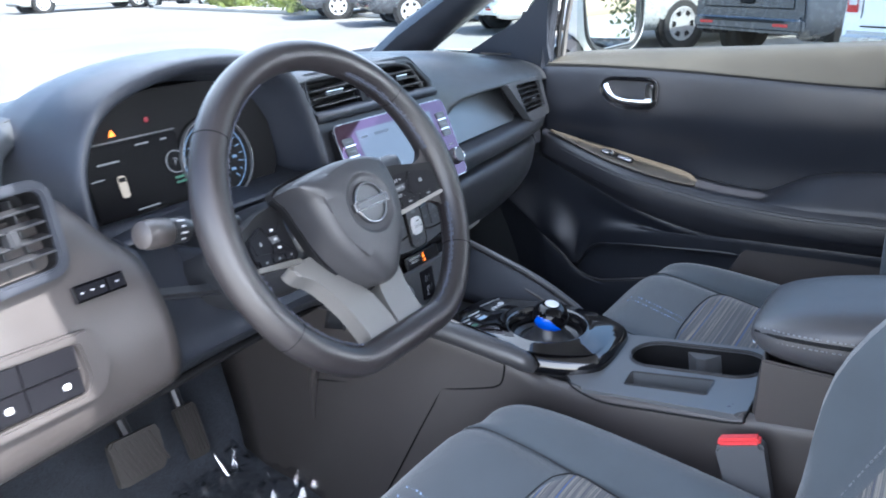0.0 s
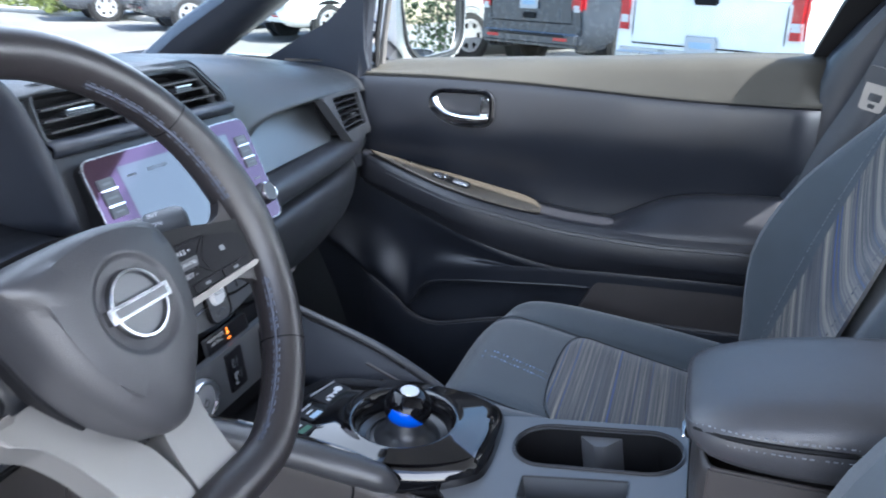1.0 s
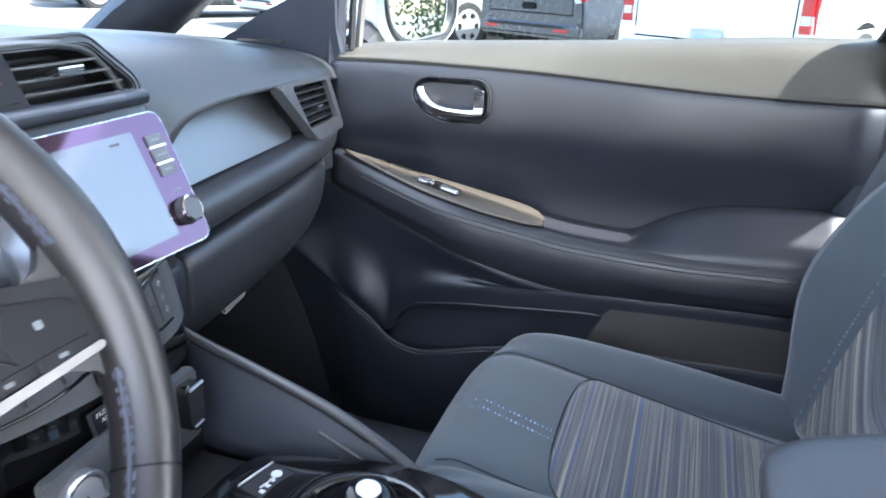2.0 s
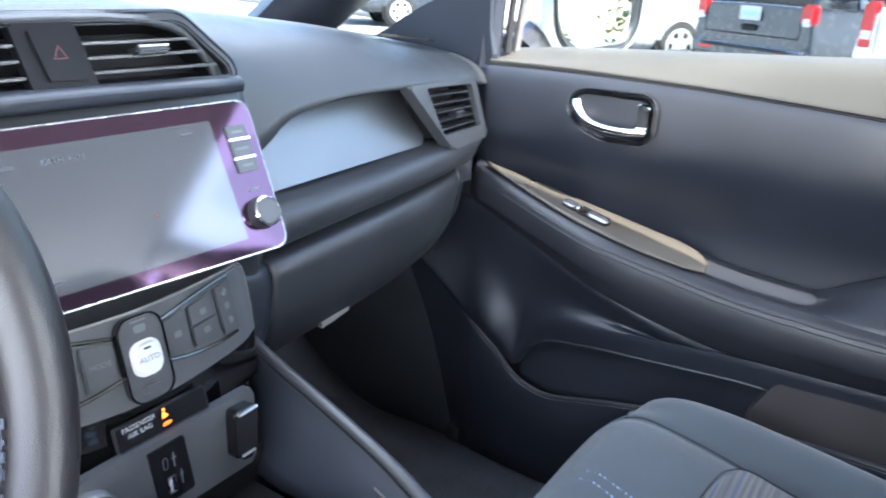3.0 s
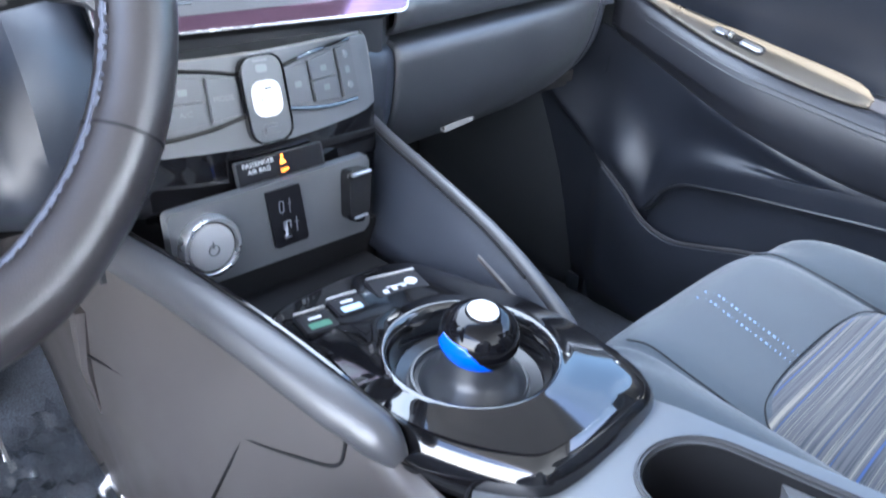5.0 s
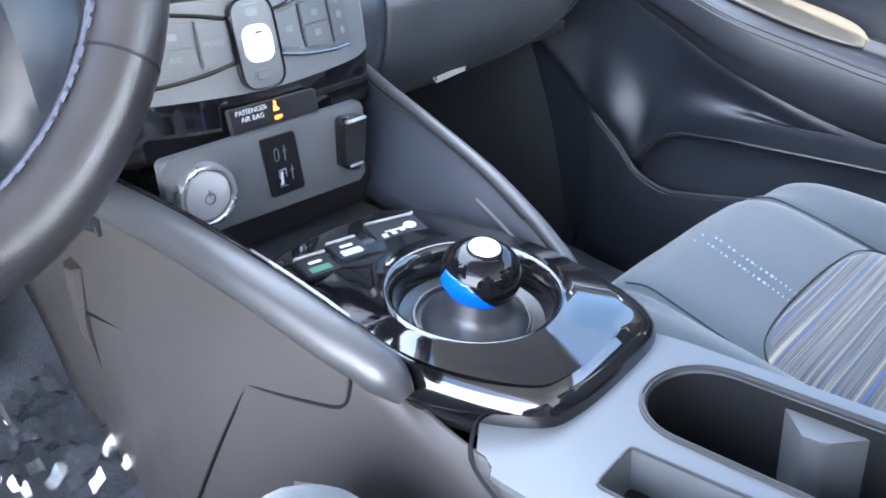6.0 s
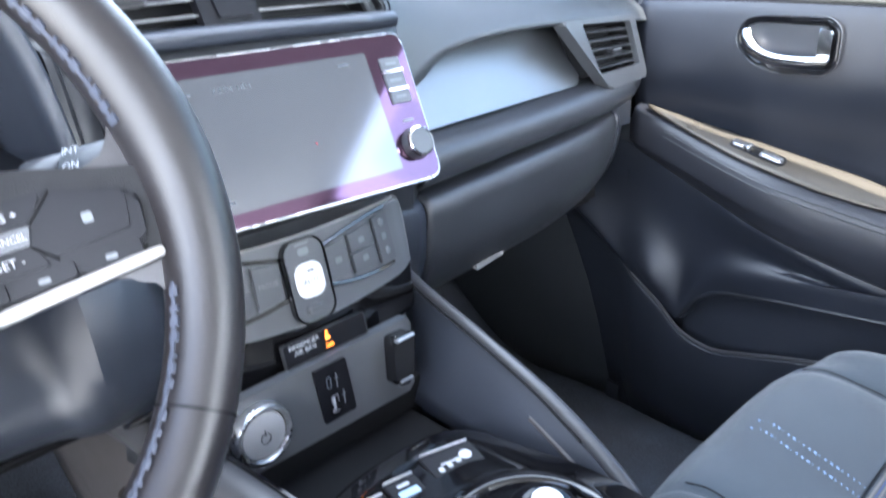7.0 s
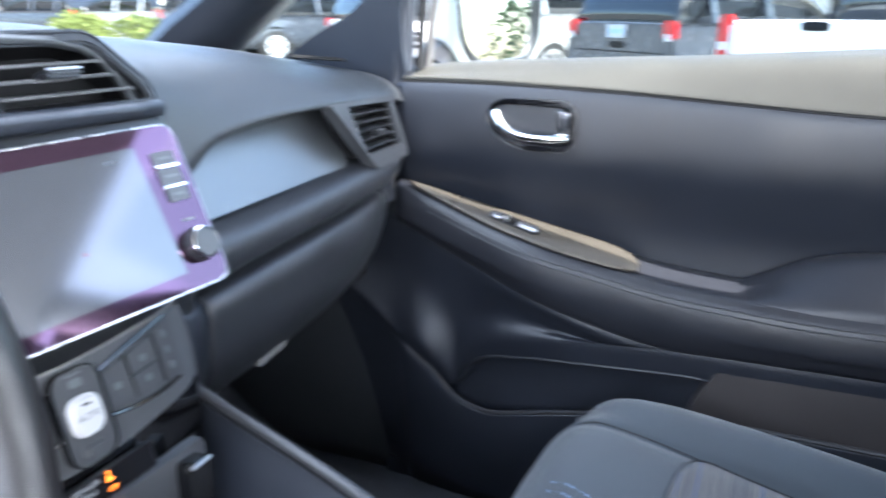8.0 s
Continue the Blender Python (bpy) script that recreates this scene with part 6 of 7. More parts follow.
cup = part("cup_holder", ring(grow(CUPS, 0.0035), CUPS, 0.004, TOPM @ Matrix.Translation((0, 0, -0.001)), 0.0015), RAIL, console, "twin cup holder with a dark rim")
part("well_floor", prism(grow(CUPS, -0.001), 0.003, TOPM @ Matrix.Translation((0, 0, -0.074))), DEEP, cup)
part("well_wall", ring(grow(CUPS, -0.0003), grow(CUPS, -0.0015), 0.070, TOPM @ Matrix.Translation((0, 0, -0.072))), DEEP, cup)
part("divider", prism(rounded([(0.0620, -0.155), (0.0620, -0.107), (0.0425, -0.125), (0.0425, -0.137)], 0.003, 3), 0.052, TOPM @ Matrix.Translation((0, 0, -0.060)), 0.002), HVAC, cup, "grey wedge between the cups")
part("coin_rim", ring(grow(COIN, 0.0015), COIN, 0.002, TOPM @ Matrix.Translation((0, 0, -0.0005)), 0.0005), RAIL, console)
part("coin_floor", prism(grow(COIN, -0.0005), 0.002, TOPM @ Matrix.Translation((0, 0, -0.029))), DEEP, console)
part("top_gap", tube([TOPM @ Vector(p) for p in spline([(-0.058, 0.022, 0.0005), (-0.080, 0.010, 0.0005), (-0.1000, -0.010, 0.0), (-0.1065, -0.05, -0.010), (-0.1070, -0.12, -0.010), (-0.1045, -0.212, -0.010), (-0.099, -0.224, -0.002), (-0.05, -0.226, 0.002), (0.07, -0.226, 0.002)], 4)], 0.0014, 6), DEEP, console)
part("bin", loft([[(-0.101, 0.400, 0.44), (-0.098, 0.396, 0.74), (-0.094, 0.388, 0.815)], [(-0.07, 0.408, 0.44), (-0.07, 0.406, 0.745), (-0.07, 0.402, 0.812)], [(0.05, 0.408, 0.44), (0.05, 0.406, 0.745), (0.05, 0.402, 0.812)], [(0.080, 0.400, 0.44), (0.076, 0.396, 0.74), (0.072, 0.388, 0.815)]], 3, 3), PANEL, console, "upright front of the storage bin", thick=0.004)
part("bin_side", joined(block(-0.099, -0.093, 0.00, 0.398, 0.40, 0.818, 0.002), block(0.071, 0.077, 0.00, 0.398, 0.40, 0.818, 0.002)), PANEL, console)

arm = thing("armrest_lid", (-0.011, 0.21, 0.812), "padded leatherette armrest lid with double stitching on the console", "armrest")


def lid_section(y, z0, z1, w):
    c = (z0 + z1) / 2
    h = (z1 - z0) / 2
    y -= 0.040
    c += 0.052
    return [(-0.011 + w * math.copysign(abs(math.cos(a)) ** 0.55, math.cos(a)), y, c + h * math.copysign(abs(math.sin(a)) ** 0.7, math.sin(a))) for a in np.linspace(0, 2 * math.pi, 17)[:-1]]


part("pad", loft([lid_section(0.460, 0.782, 0.792, 0.050), lid_section(0.454, 0.772, 0.799, 0.070), lid_section(0.43, 0.760, 0.812, 0.084), lid_section(0.38, 0.755, 0.828, 0.090), lid_section(0.30, 0.757, 0.842, 0.091), lid_section(0.15, 0.754, 0.850, 0.091), lid_section(0.04, 0.754, 0.850, 0.090), lid_section(0.0, 0.775, 0.84, 0.080)], 2, 4, True, True), ARMLID, arm, "domed padded lid")
LIDM = Matrix.Translation((-0.011, -0.040, 0.052))
for dz in (-0.0065, 0.0065):
    ln = [LIDM @ Vector(p) for p in spline([(0.05, 0.4585, 0.7885 + dz * 0.5), (-0.05, 0.4585, 0.7885 + dz * 0.5), (-0.0775, 0.440, 0.7935 + dz), (-0.0912, 0.39, 0.8000 + dz), (-0.0928, 0.30, 0.8075 + dz), (-0.0928, 0.15, 0.8125 + dz), (-0.0918, 0.03, 0.8125 + dz)], 10)]
    part("stitching", stitches(ln, 0.0034, 0.0022, 0.0008), THREAD, arm, "pale double stitching")
part("seam", tube([LIDM @ Vector(p) for p in spline([(0.05, 0.4575, 0.7885), (-0.05, 0.4575, 0.7885), (-0.0770, 0.4385, 0.7935), (-0.0905, 0.39, 0.8000), (-0.0918, 0.30, 0.8075), (-0.0918, 0.15, 0.8125), (-0.0908, 0.03, 0.8125)], 6)], 0.0022, 6), DEEP, arm)
part("latch", box((0.026, 0.012, 0.026), pose(-0.030, 0.412, 0.820), 0.002), GLOSS, arm, "black release latch")
part("latch_edge", box((0.027, 0.003, 0.0035), pose(-0.030, 0.4185, 0.8085), 0.001), CHROME, arm, "bright latch lip")

# ---- shifter ----
shifter = thing("shift_selector", (0, 0.72, 0.69), "puck-shaped shift knob with a blue ring on a piano black plate", "gear selector")
PO = [tuple(p)[:2] for p in spline([(x, y, 0) for x, y in [(-0.075, 0.852), (-0.010, 0.862), (0.048, 0.852), (0.074, 0.812), (0.090, 0.740), (0.094, 0.690), (0.092, 0.650), (0.084, 0.624), (0.066, 0.610), (0.015, 0.604), (-0.030, 0.604), (-0.052, 0.614), (-0.074, 0.655), (-0.086, 0.700), (-0.088, 0.76), (-0.086, 0.82)]], 5, True)]
tilt = Matrix.Translation((0, 0.72, 0.735)) @ Matrix.Rotation(radians(1.0), 4, "X") @ Matrix.Translation((0, -0.72, 0))
BOWL = Vector((-0.008, 0.708))

part("plate", radial(PO, BOWL, [(0.0, -0.034, None), (0.0, -0.022, None), (0.0015, -0.0140, None), (0.0045, -0.0085, None), (0.0095, -0.0040, None), (0.016, -0.0005, None)] + [(0.18 + 0.82 * k / 6, 0.0005 + 0.0090 * (k / 6) ** 1.2, 0.0617) for k in range(1, 7)] + [(1, 0.0106, 0.0600), (1, 0.0108, 0.0583), (1, 0.0098, 0.0566), (1, 0.0045, 0.0532), (1, -0.0040, 0.0510), (1, -0.011, 0.0500), (1, -0.020, 0.0495)], tilt, 144, False), GLOSS, shifter, "piano black surround plate with a round bowl", smooth=60)
part("plate_edge", ring(grow(PO, 0.003), grow(PO, -0.001), 0.006, tilt @ Matrix.Translation((0, 0, -0.032)), 0.001), DEEP, shifter)
DSM = tilt @ Matrix.Translation((BOWL.x, BOWL.y, -0.012)) @ Matrix.Diagonal((0.812, 0.812, 1, 1))
KM = tilt @ Matrix.Translation((BOWL.x, BOWL.y - 0.004, -0.013)) @ Matrix.Diagonal((0.93, 0.93, 1, 1))
part("dish", lathe([(0.0, 0.004), (0.034, 0.002), (0.046, -0.002), (0.052, -0.003), (0.057, -0.001), (0.0612, 0.0005), (0.0615, -0.006)], DSM, 64), SMOOTH, shifter, "matt black dish")
part("dish_step", lathe([(0.046, -0.001), (0.047, 0.001), (0.049, 0.001), (0.050, -0.002)], DSM, 64), SMOOTH, shifter)
part("skirt", lathe([(0.040, 0.000), (0.036, 0.005), (0.030, 0.009), (0.0255, 0.015), (0.0230, 0.025), (0.0, 0.026)], KM, 48), SMOOTH, shifter, "flared neck")
PKM = KM @ Matrix.Translation((0.001, 0.001, 0.0215)) @ Matrix.Rotation(radians(6), 4, "X")
KNOB = [(0.0, 0.000), (0.0185, 0.000), (0.0245, 0.004), (0.0282, 0.011), (0.0285, 0.017), (0.0268, 0.024), (0.0220, 0.0300), (0.0150, 0.0335), (0.0, 0.0345)]
pk2 = part("knob", lathe([tuple(p)[:2] for p in spline([(r, z, 0) for r, z in KNOB], 5)], PKM, 72), KNOBGLOSS, shifter, "glossy black domed knob")
blue = lathe([tuple(p)[:2] for p in spline([(0.0200, 0.0008, 0), (0.0250, 0.004, 0), (0.0287, 0.011, 0), (0.0290, 0.017, 0), (0.0273, 0.024, 0), (0.0230, 0.0296, 0)], 5)], PKM, 144)
inv = PKM.inverted()
for f in list(blue.faces):
    c = inv @ f.calc_center_median()
    a = math.degrees(math.atan2(c.y, c.x)) % 360
    if not (138 + c.z * 900 < a < 262 - c.z * 2600) or c.z > 0.022:
        blue.faces.remove(f)
part("blue_ring", blue, BLUE, pk2, "translucent blue side band", thick=0.0012)
part("cap", lathe([(0.0, 0.0360), (0.0118, 0.0352), (0.0126, 0.0345), (0.0130, 0.0315)], PKM, 40), KNOBGLOSS, pk2, "black collar of the park button")
part("cap_face", lathe([(0.0, 0.0370), (0.0106, 0.0363), (0.0112, 0.0352)], PKM, 40), PARKBUTTON, pk2, "round silver park button")
for cx, cy, w, h, kind in ((0.014, 0.808, 0.044, 0.030, 0), (-0.062, 0.806, 0.026, 0.028, 1), (-0.032, 0.809, 0.026, 0.026, 2)):
    m = tilt @ Matrix.Translation((cx, cy, 0.0015)) @ Matrix.Rotation(radians(-10 if kind else -15), 4, "Z")
    k = part("shift_key", prism(rect(w, h, 0.003), 0.004, m, 0.001), KEYFACE, shifter, ("gear pattern label", "parking brake switch", "drive mode switch")[kind])
    part("key_lip", box((w * 0.95, 0.002, 0.004), m @ Matrix.Translation((0, h / 2 - 0.002, 0.004)), 0.0008), SATIN, k)
    if kind == 0:
        part("pattern", joined(lathe([(0.0, 0.0005), (0.005, 0.0004), (0.0052, 0)], m @ Matrix.Translation((0.011, -0.001, 0.004)), 16), prism(rect(0.022, 0.0015, cx=0.0, cy=-0.003), 0.0003, m @ Matrix.Translation((0, 0, 0.004))), *[prism(rect(0.004, 0.005, cx=-0.013 + 0.008 * i, cy=-0.008 + 0.002 * i), 0.0003, m @ Matrix.Translation((0, 0, 0.004))) for i in range(3)]), WHITEPRINT, k, "white gear pattern")
    else:
        part("key_label", prism(rect(0.016, 0.007, 0.001, cy=-0.006), 0.0003, m @ Matrix.Translation((0, 0, 0.004))), GREEN if kind == 1 else PALEBLUE, k)
        part("key_mark", prism(rect(0.010, 0.003, 0.001, cy=0.003), 0.0003, m @ Matrix.Translation((0, 0, 0.004))), WHITEPRINT, k)


# ---- seats ----
def seat(name, cx, side, label, back, y0, inner):
    """A front seat with bolsters, a striped middle and its seams; side: 1 where the door is at its right."""
    s = thing(name, (cx, 0.45, 0.36), label, "car seat", "front seats")

    def crown(y):
        return lerp([(0.14, 0.562), (0.28, 0.577), (0.45, 0.600), (0.575, 0.619), (0.65, 0.634), (0.70, 0.641), (0.738, 0.630), (0.762, 0.598), (0.772, 0.555), (0.768, 0.50)], y)

    def crest(y):
        return lerp([(0.14, 0.600), (0.33, 0.619), (0.50, 0.643), (0.62, 0.653), (0.68, 0.651), (0.72, 0.640), (0.745, 0.618)], y)

    def section(y):
        zb, zc, n = crest(y), crown(y), lerp([(0.66, 0.0), (0.745, 0.030)], y)
        k = lerp([(0.55, 1.0), (0.70, 0.25)], y)
        return [(cx + u * 0.214, y - abs(u) ** 4 * n, z) for u, z in ((-0.98, 0.46), (-1.05, 0.55), (-1.04, zb - 0.040), (-0.99, zb - 0.012), (-0.88, zb), (-0.77, zb - 0.006), (-0.68, zc + (zb - zc) * 0.35 * k), (-0.645, zc - 0.003), (-0.55, zc + 0.002), (-0.28, zc + 0.001), (0, zc), (0.28, zc + 0.001), (0.55, zc + 0.002), (0.645, zc - 0.003), (0.68, zc + (zb - zc) * 0.35 * k), (0.77, zb - 0.006), (0.88, zb), (0.99, zb - 0.012), (1.04, zb - 0.040), (1.05, 0.55), (0.98, 0.46))]
    us = [p[0] for p in section(0.60)]
    nose = [[(cx + (x - cx) * w, y - abs((x - cx) / 0.214) ** 4 * 0.034, min(z, 0.60 if i in (0, 20) else z)) for i, x in enumerate(us)] for y, z, w in ((0.742, 0.44, 0.97), (0.768, 0.49, 0.985), (0.774, 0.545, 1.0), (0.766, 0.592, 1.0))]
    part("cushion", loft(nose + [section(y) for y in (0.745, 0.72, 0.68, 0.62, 0.54, 0.45, 0.36, 0.28, 0.14)], 3, 3), CLOTH, s, "dark smooth-faced cushion with raised bolsters", thick=0.01)
    ins = []
    for y, w in ((0.602, 0.060), (0.598, 0.096), (0.590, 0.120), (0.574, 0.137), (0.53, 0.133), (0.45, 0.126), (0.34, 0.116), (0.24, 0.108), (0.17, 0.104)):
        ins.append([(cx + u * w, y, crown(y) + 0.0045 - (0.0032 if abs(u) > 0.9 else 0)) for u in (-1, -0.8, -0.4, 0, 0.4, 0.8, 1)])
    part("striped_panel", loft(ins, 3, 4), STRIPE, s, "grey striped knit middle panel")
    part("seam", tube(spline([(cx + x, y, crown(y) + 0.0022) for x, y in ((-0.117, 0.34), (-0.127, 0.45), (-0.134, 0.53), (-0.138, 0.574), (-0.121, 0.592), (-0.097, 0.600), (-0.05, 0.605), (0, 0.606), (0.05, 0.605), (0.097, 0.600), (0.121, 0.592), (0.138, 0.574), (0.134, 0.53), (0.127, 0.45), (0.117, 0.34))], 4), 0.0009, 6), DARKSEAM, s)
    for sx in (-1, 1):
        part("seam", tube(spline([(cx + sx * x, y, crown(y) + 0.001) for x, y in ((0.137, 0.578), (0.138, 0.62), (0.137, 0.66), (0.134, 0.70), (0.132, 0.725))], 4), 0.0009, 6), DARKSEAM, s)
        part("stitching", stitches(spline([(cx + sx * 0.214 * 0.985, y, crest(y) - 0.0105) for y in (0.66, 0.60, 0.52, 0.44, 0.36, 0.28)], 10), 0.0036, 0.0026, 0.0006), THREAD, s, "pale stitched edge of the bolster")
    for k in (0, 0.017):
        ln = spline([(cx - 0.006 - k, 0.715, crown(0.715) + 0.0056), (cx - 0.009 - k, 0.70, crown(0.70) + 0.0056), (cx - 0.014 - k, 0.675, crown(0.675) + 0.0056), (cx - 0.019 - k, 0.65, crown(0.65) + 0.0056), (cx - 0.022 - k, 0.625, crown(0.625) + 0.0056), (cx - 0.026 - k, 0.604, crown(0.604) + 0.0058)], 8)
        part("stitching", stitches(ln, 0.0048, 0.0008, 0.0012), BLUE_THREAD, s, "double row of pale blue stitching")
    part("base", block(cx - 0.19, cx + 0.19, 0.20, 0.72, 0.36, 0.47, 0.02), PLASTIC, s)
    for sx in (-1, 1):
        part("slide_rail", block(cx + sx * 0.19 - 0.02, cx + sx * 0.19 + 0.02, 0.15, 0.74, 0.325, 0.365, 0.004), SMOOTH, s)
    part("side_valance", loft([[(cx + side * 0.226, y, 0.55), (cx + side * 0.240, y, 0.51), (cx + side * 0.235, y, 0.43)] for y in (0.70, 0.5, 0.25, 0.12)], 3, 3), PLASTIC, s, thick=0.006)
    a = radians(back)
    up, out = Vector((0, -math.sin(a), math.cos(a))), Vector((0, math.cos(a), math.sin(a)))
    o = Vector((cx, y0, 0.585))

    def bp(u, h, d):
        return o + Vector((u, 0, 0)) + up * h + out * d
    br = []
    for h, w, bol in ((0.0, 0.212, 0.050), (0.06, 0.220, 0.068), (0.18, 0.226, 0.106), (0.29, 0.224, 0.098), (0.38, 0.218, 0.066), (0.46, 0.208, 0.030), (0.53, 0.198, 0.016), (0.575, 0.175, 0.012)):
        e = 0.0 if h < 0.57 else -0.03
        lo, hi = (bol * inner, bol) if side > 0 else (bol, bol * inner)
        br.append([bp(u * w, h, d + e) for u, d in ((-0.92, -0.09), (-1.03, -0.03), (-1.0, lo * 0.75), (-0.84, lo), (-0.62, min(lo * 0.5, 0.036)), (0, 0.004), (0.62, min(hi * 0.5, 0.036)), (0.84, hi), (1.0, hi * 0.75), (1.03, -0.03), (0.92, -0.09))])
    part("backrest", loft(br, 3, 4), CLOTH, s, "black cloth backrest with deep side bolsters", thick=0.01)
    part("back_panel", loft([[bp(u * 0.24, h, -0.085) for u in (-0.95, -0.5, 0, 0.5, 0.95)] for h in (0.0, 0.2, 0.4, 0.58)], 3, 3), PLASTIC, s, thick=0.006)
    bi = []
    for h, w in ((0.02, 0.118), (0.15, 0.128), (0.30, 0.128), (0.42, 0.120), (0.49, 0.104), (0.515, 0.06)):
        bi.append([bp(u * w, h, 0.010 + abs(u) ** 3 * 0.034 - (0.004 if abs(u) > 0.9 else 0)) for u in (-1, -0.8, -0.4, 0, 0.4, 0.8, 1)])
    part("striped_panel", loft(bi, 3, 4), STRIPE, s, "grey striped knit middle panel")
    for sx in (-1, 1):
        part("stitching", stitches(spline([bp(sx * w, h, d) for h, w, d in ((0.02, 0.121, 0.046), (0.15, 0.131, 0.050), (0.30, 0.131, 0.050), (0.44, 0.122, 0.044))], 10), 0.0042, 0.0022, 0.0008), THREAD, s, "pale stitched seam")
    for sx in (-0.06, 0.06):
        part("headrest_post", tube([bp(sx, 0.54, -0.04), bp(sx, 0.66, -0.035)], 0.006, 8), CHROME, s)
    part("headrest", loft([[bp(u * w, h, d) for u, d in ((-1, -0.045), (-1.0, 0.0), (-0.7, 0.02), (0, 0.026), (0.7, 0.02), (1.0, 0.0), (1, -0.045), (0, -0.055))] for h, w in ((0.62, 0.10), (0.635, 0.125), (0.72, 0.130), (0.79, 0.115), (0.81, 0.08))], 3, 3, True, True), CLOTH, s, "black cloth headrest")
    return s


seat("passenger_seat", 0.362, 1, "black cloth passenger seat with a striped middle panel", 17, 0.282, 0.42)
seat("driver_seat", -0.365, -1, "black cloth driver's seat with a striped middle panel", 24, 0.314, 1.0).location += Vector((0.004, -0.018, 0.060))

# ---- belts ----
belt = thing("seat_belt", (0.66, 0.22, 0.45), "grey seat belt hanging beside the passenger seat", "seat belt")
part("webbing", loft([[(0.625, 0.100, 1.28), (0.645, 0.140, 1.28)], [(0.625, 0.165, 1.06), (0.640, 0.210, 1.06)], [(0.612, 0.225, 0.92), (0.632, 0.268, 0.92)], [(0.625, 0.27, 0.70), (0.645, 0.31, 0.70)], [(0.645, 0.28, 0.46), (0.665, 0.32, 0.46)]], 2, 5), BELT, belt, "flat grey webbing", thick=0.0015)
BKM = basis((0.604, 0.192, 1.050), (0.25, 0.85, 0.2), (-0.05, -0.25, 1))
part("tongue", cut(prism(rounded([(-0.016, -0.034), (0.016, -0.034), (0.020, 0.006), (-0.020, 0.006)], 0.004), 0.003, BKM), prism(rect(0.018, 0.012, 0.002, cy=-0.014), 0.02, BKM @ Matrix.Translation((0, 0, -0.01))), prism(rect(0.010, 0.007, 0.002, cy=-0.027), 0.02, BKM @ Matrix.Translation((0, 0, -0.01)))), SILVERTRIM, belt, "bright metal buckle tongue")
part("tongue_cover", prism(rect(0.048, 0.024, 0.005, cy=0.018), 0.014, BKM @ Matrix.Translation((0, 0, -0.006)), 0.004), BELT, belt, "grey plastic tongue cover")
buckle = thing("belt_buckle", (-0.135, 0.44, 0.52), "grey seat belt buckle with a red release button", "seat belt buckle")
BM = basis((-0.132, 0.404, 0.728), (0.10, -0.93, 0.30), (0.06, 0.30, 0.92))
part("body", prism(rounded([(-0.024, -0.10), (0.020, -0.10), (0.026, 0.0), (-0.026, 0.0)], 0.006), 0.022, BM @ Matrix.Translation((0, 0, -0.011)), 0.004, 3, back=True), BELT, buckle, "upright grey housing")
part("button", box((0.046, 0.010, 0.016), BM @ Matrix.Translation((0, 0.002, 0)), 0.003), RED, buckle, "red release button")
part("stem", block(-0.140, -0.124, 0.39, 0.45, 0.36, 0.64, 0.003), PLASTIC, buckle)

# ---- pedals and floor ----
pedal = thing("brake_pedal", (-0.34, 1.26, 0.36), "wide ribbed black rubber brake pedal", "pedal")
PM = basis((-0.375, 1.228, 0.548), (0.98, 0.1, -0.1), (0.05, 0.35, 0.9))
part("pad", prism(rounded([(-0.046, -0.038), (0.040, -0.040), (0.046, 0.030), (-0.044, 0.034)], 0.010), 0.012, PM, 0.003), TREAD, pedal)
for k in range(9):
    part("rib", box((0.0035, 0.062, 0.004), PM @ Matrix.Translation((-0.036 + 0.009 * k, -0.002, 0.012)) @ Matrix.Rotation(radians(18), 4, "Z"), 0.001), PANEL, pedal)
part("arm", tube([(-0.37, 1.245, 0.56), (-0.36, 1.34, 0.68), (-0.35, 1.40, 0.85)], 0.010, 8), SMOOTH, pedal)
gas = thing("accelerator_pedal", (-0.19, 1.33, 0.36), "narrow ribbed black accelerator pedal", "pedal")
GM = basis((-0.217, 1.318, 0.466), (0.98, 0.12, -0.1), (0.10, 0.40, 0.9))
part("pad", prism(rounded([(-0.022, -0.050), (0.020, -0.052), (0.024, 0.046), (-0.024, 0.048)], 0.006), 0.010, GM, 0.003), TREAD, gas)
for k in range(5):
    part("rib", box((0.003, 0.088, 0.004), GM @ Matrix.Translation((-0.016 + 0.008 * k, -0.002, 0.010)), 0.001), PANEL, gas)
part("foot_plate", box((0.006, 0.05, 0.004), basis((-0.205, 1.26, 0.405), (0.8, 0.3, -0.3), (0.35, -0.5, -0.8)), 0.001), CHROME, gas, "bright lower edge")
part("arm", tube([(-0.215, 1.335, 0.49), (-0.20, 1.40, 0.60), (-0.19, 1.45, 0.75)], 0.009, 8), SMOOTH, gas)
mats = thing("floor_mat", (-0.36, 1.0, 0.335), "charcoal carpet mat in the driver's footwell", "floor mat")
part("mat", loft([[(-0.60, 1.32, 0.372), (-0.36, 1.34, 0.380), (-0.14, 1.32, 0.372)], [(-0.61, 1.18, 0.345), (-0.36, 1.18, 0.347), (-0.13, 1.18, 0.345)], [(-0.60, 0.82, 0.342), (-0.36, 0.80, 0.342), (-0.15, 0.82, 0.342)]], 4, 4), CARPET, mats, thick=0.006)
FILM = glass("clear_crumpled_film", (0.86, 0.88, 0.90), 0.12, 0.12)
fbm = bmesh.new()
bmesh.ops.create_grid(fbm, x_segments=34, y_segments=30, size=1)
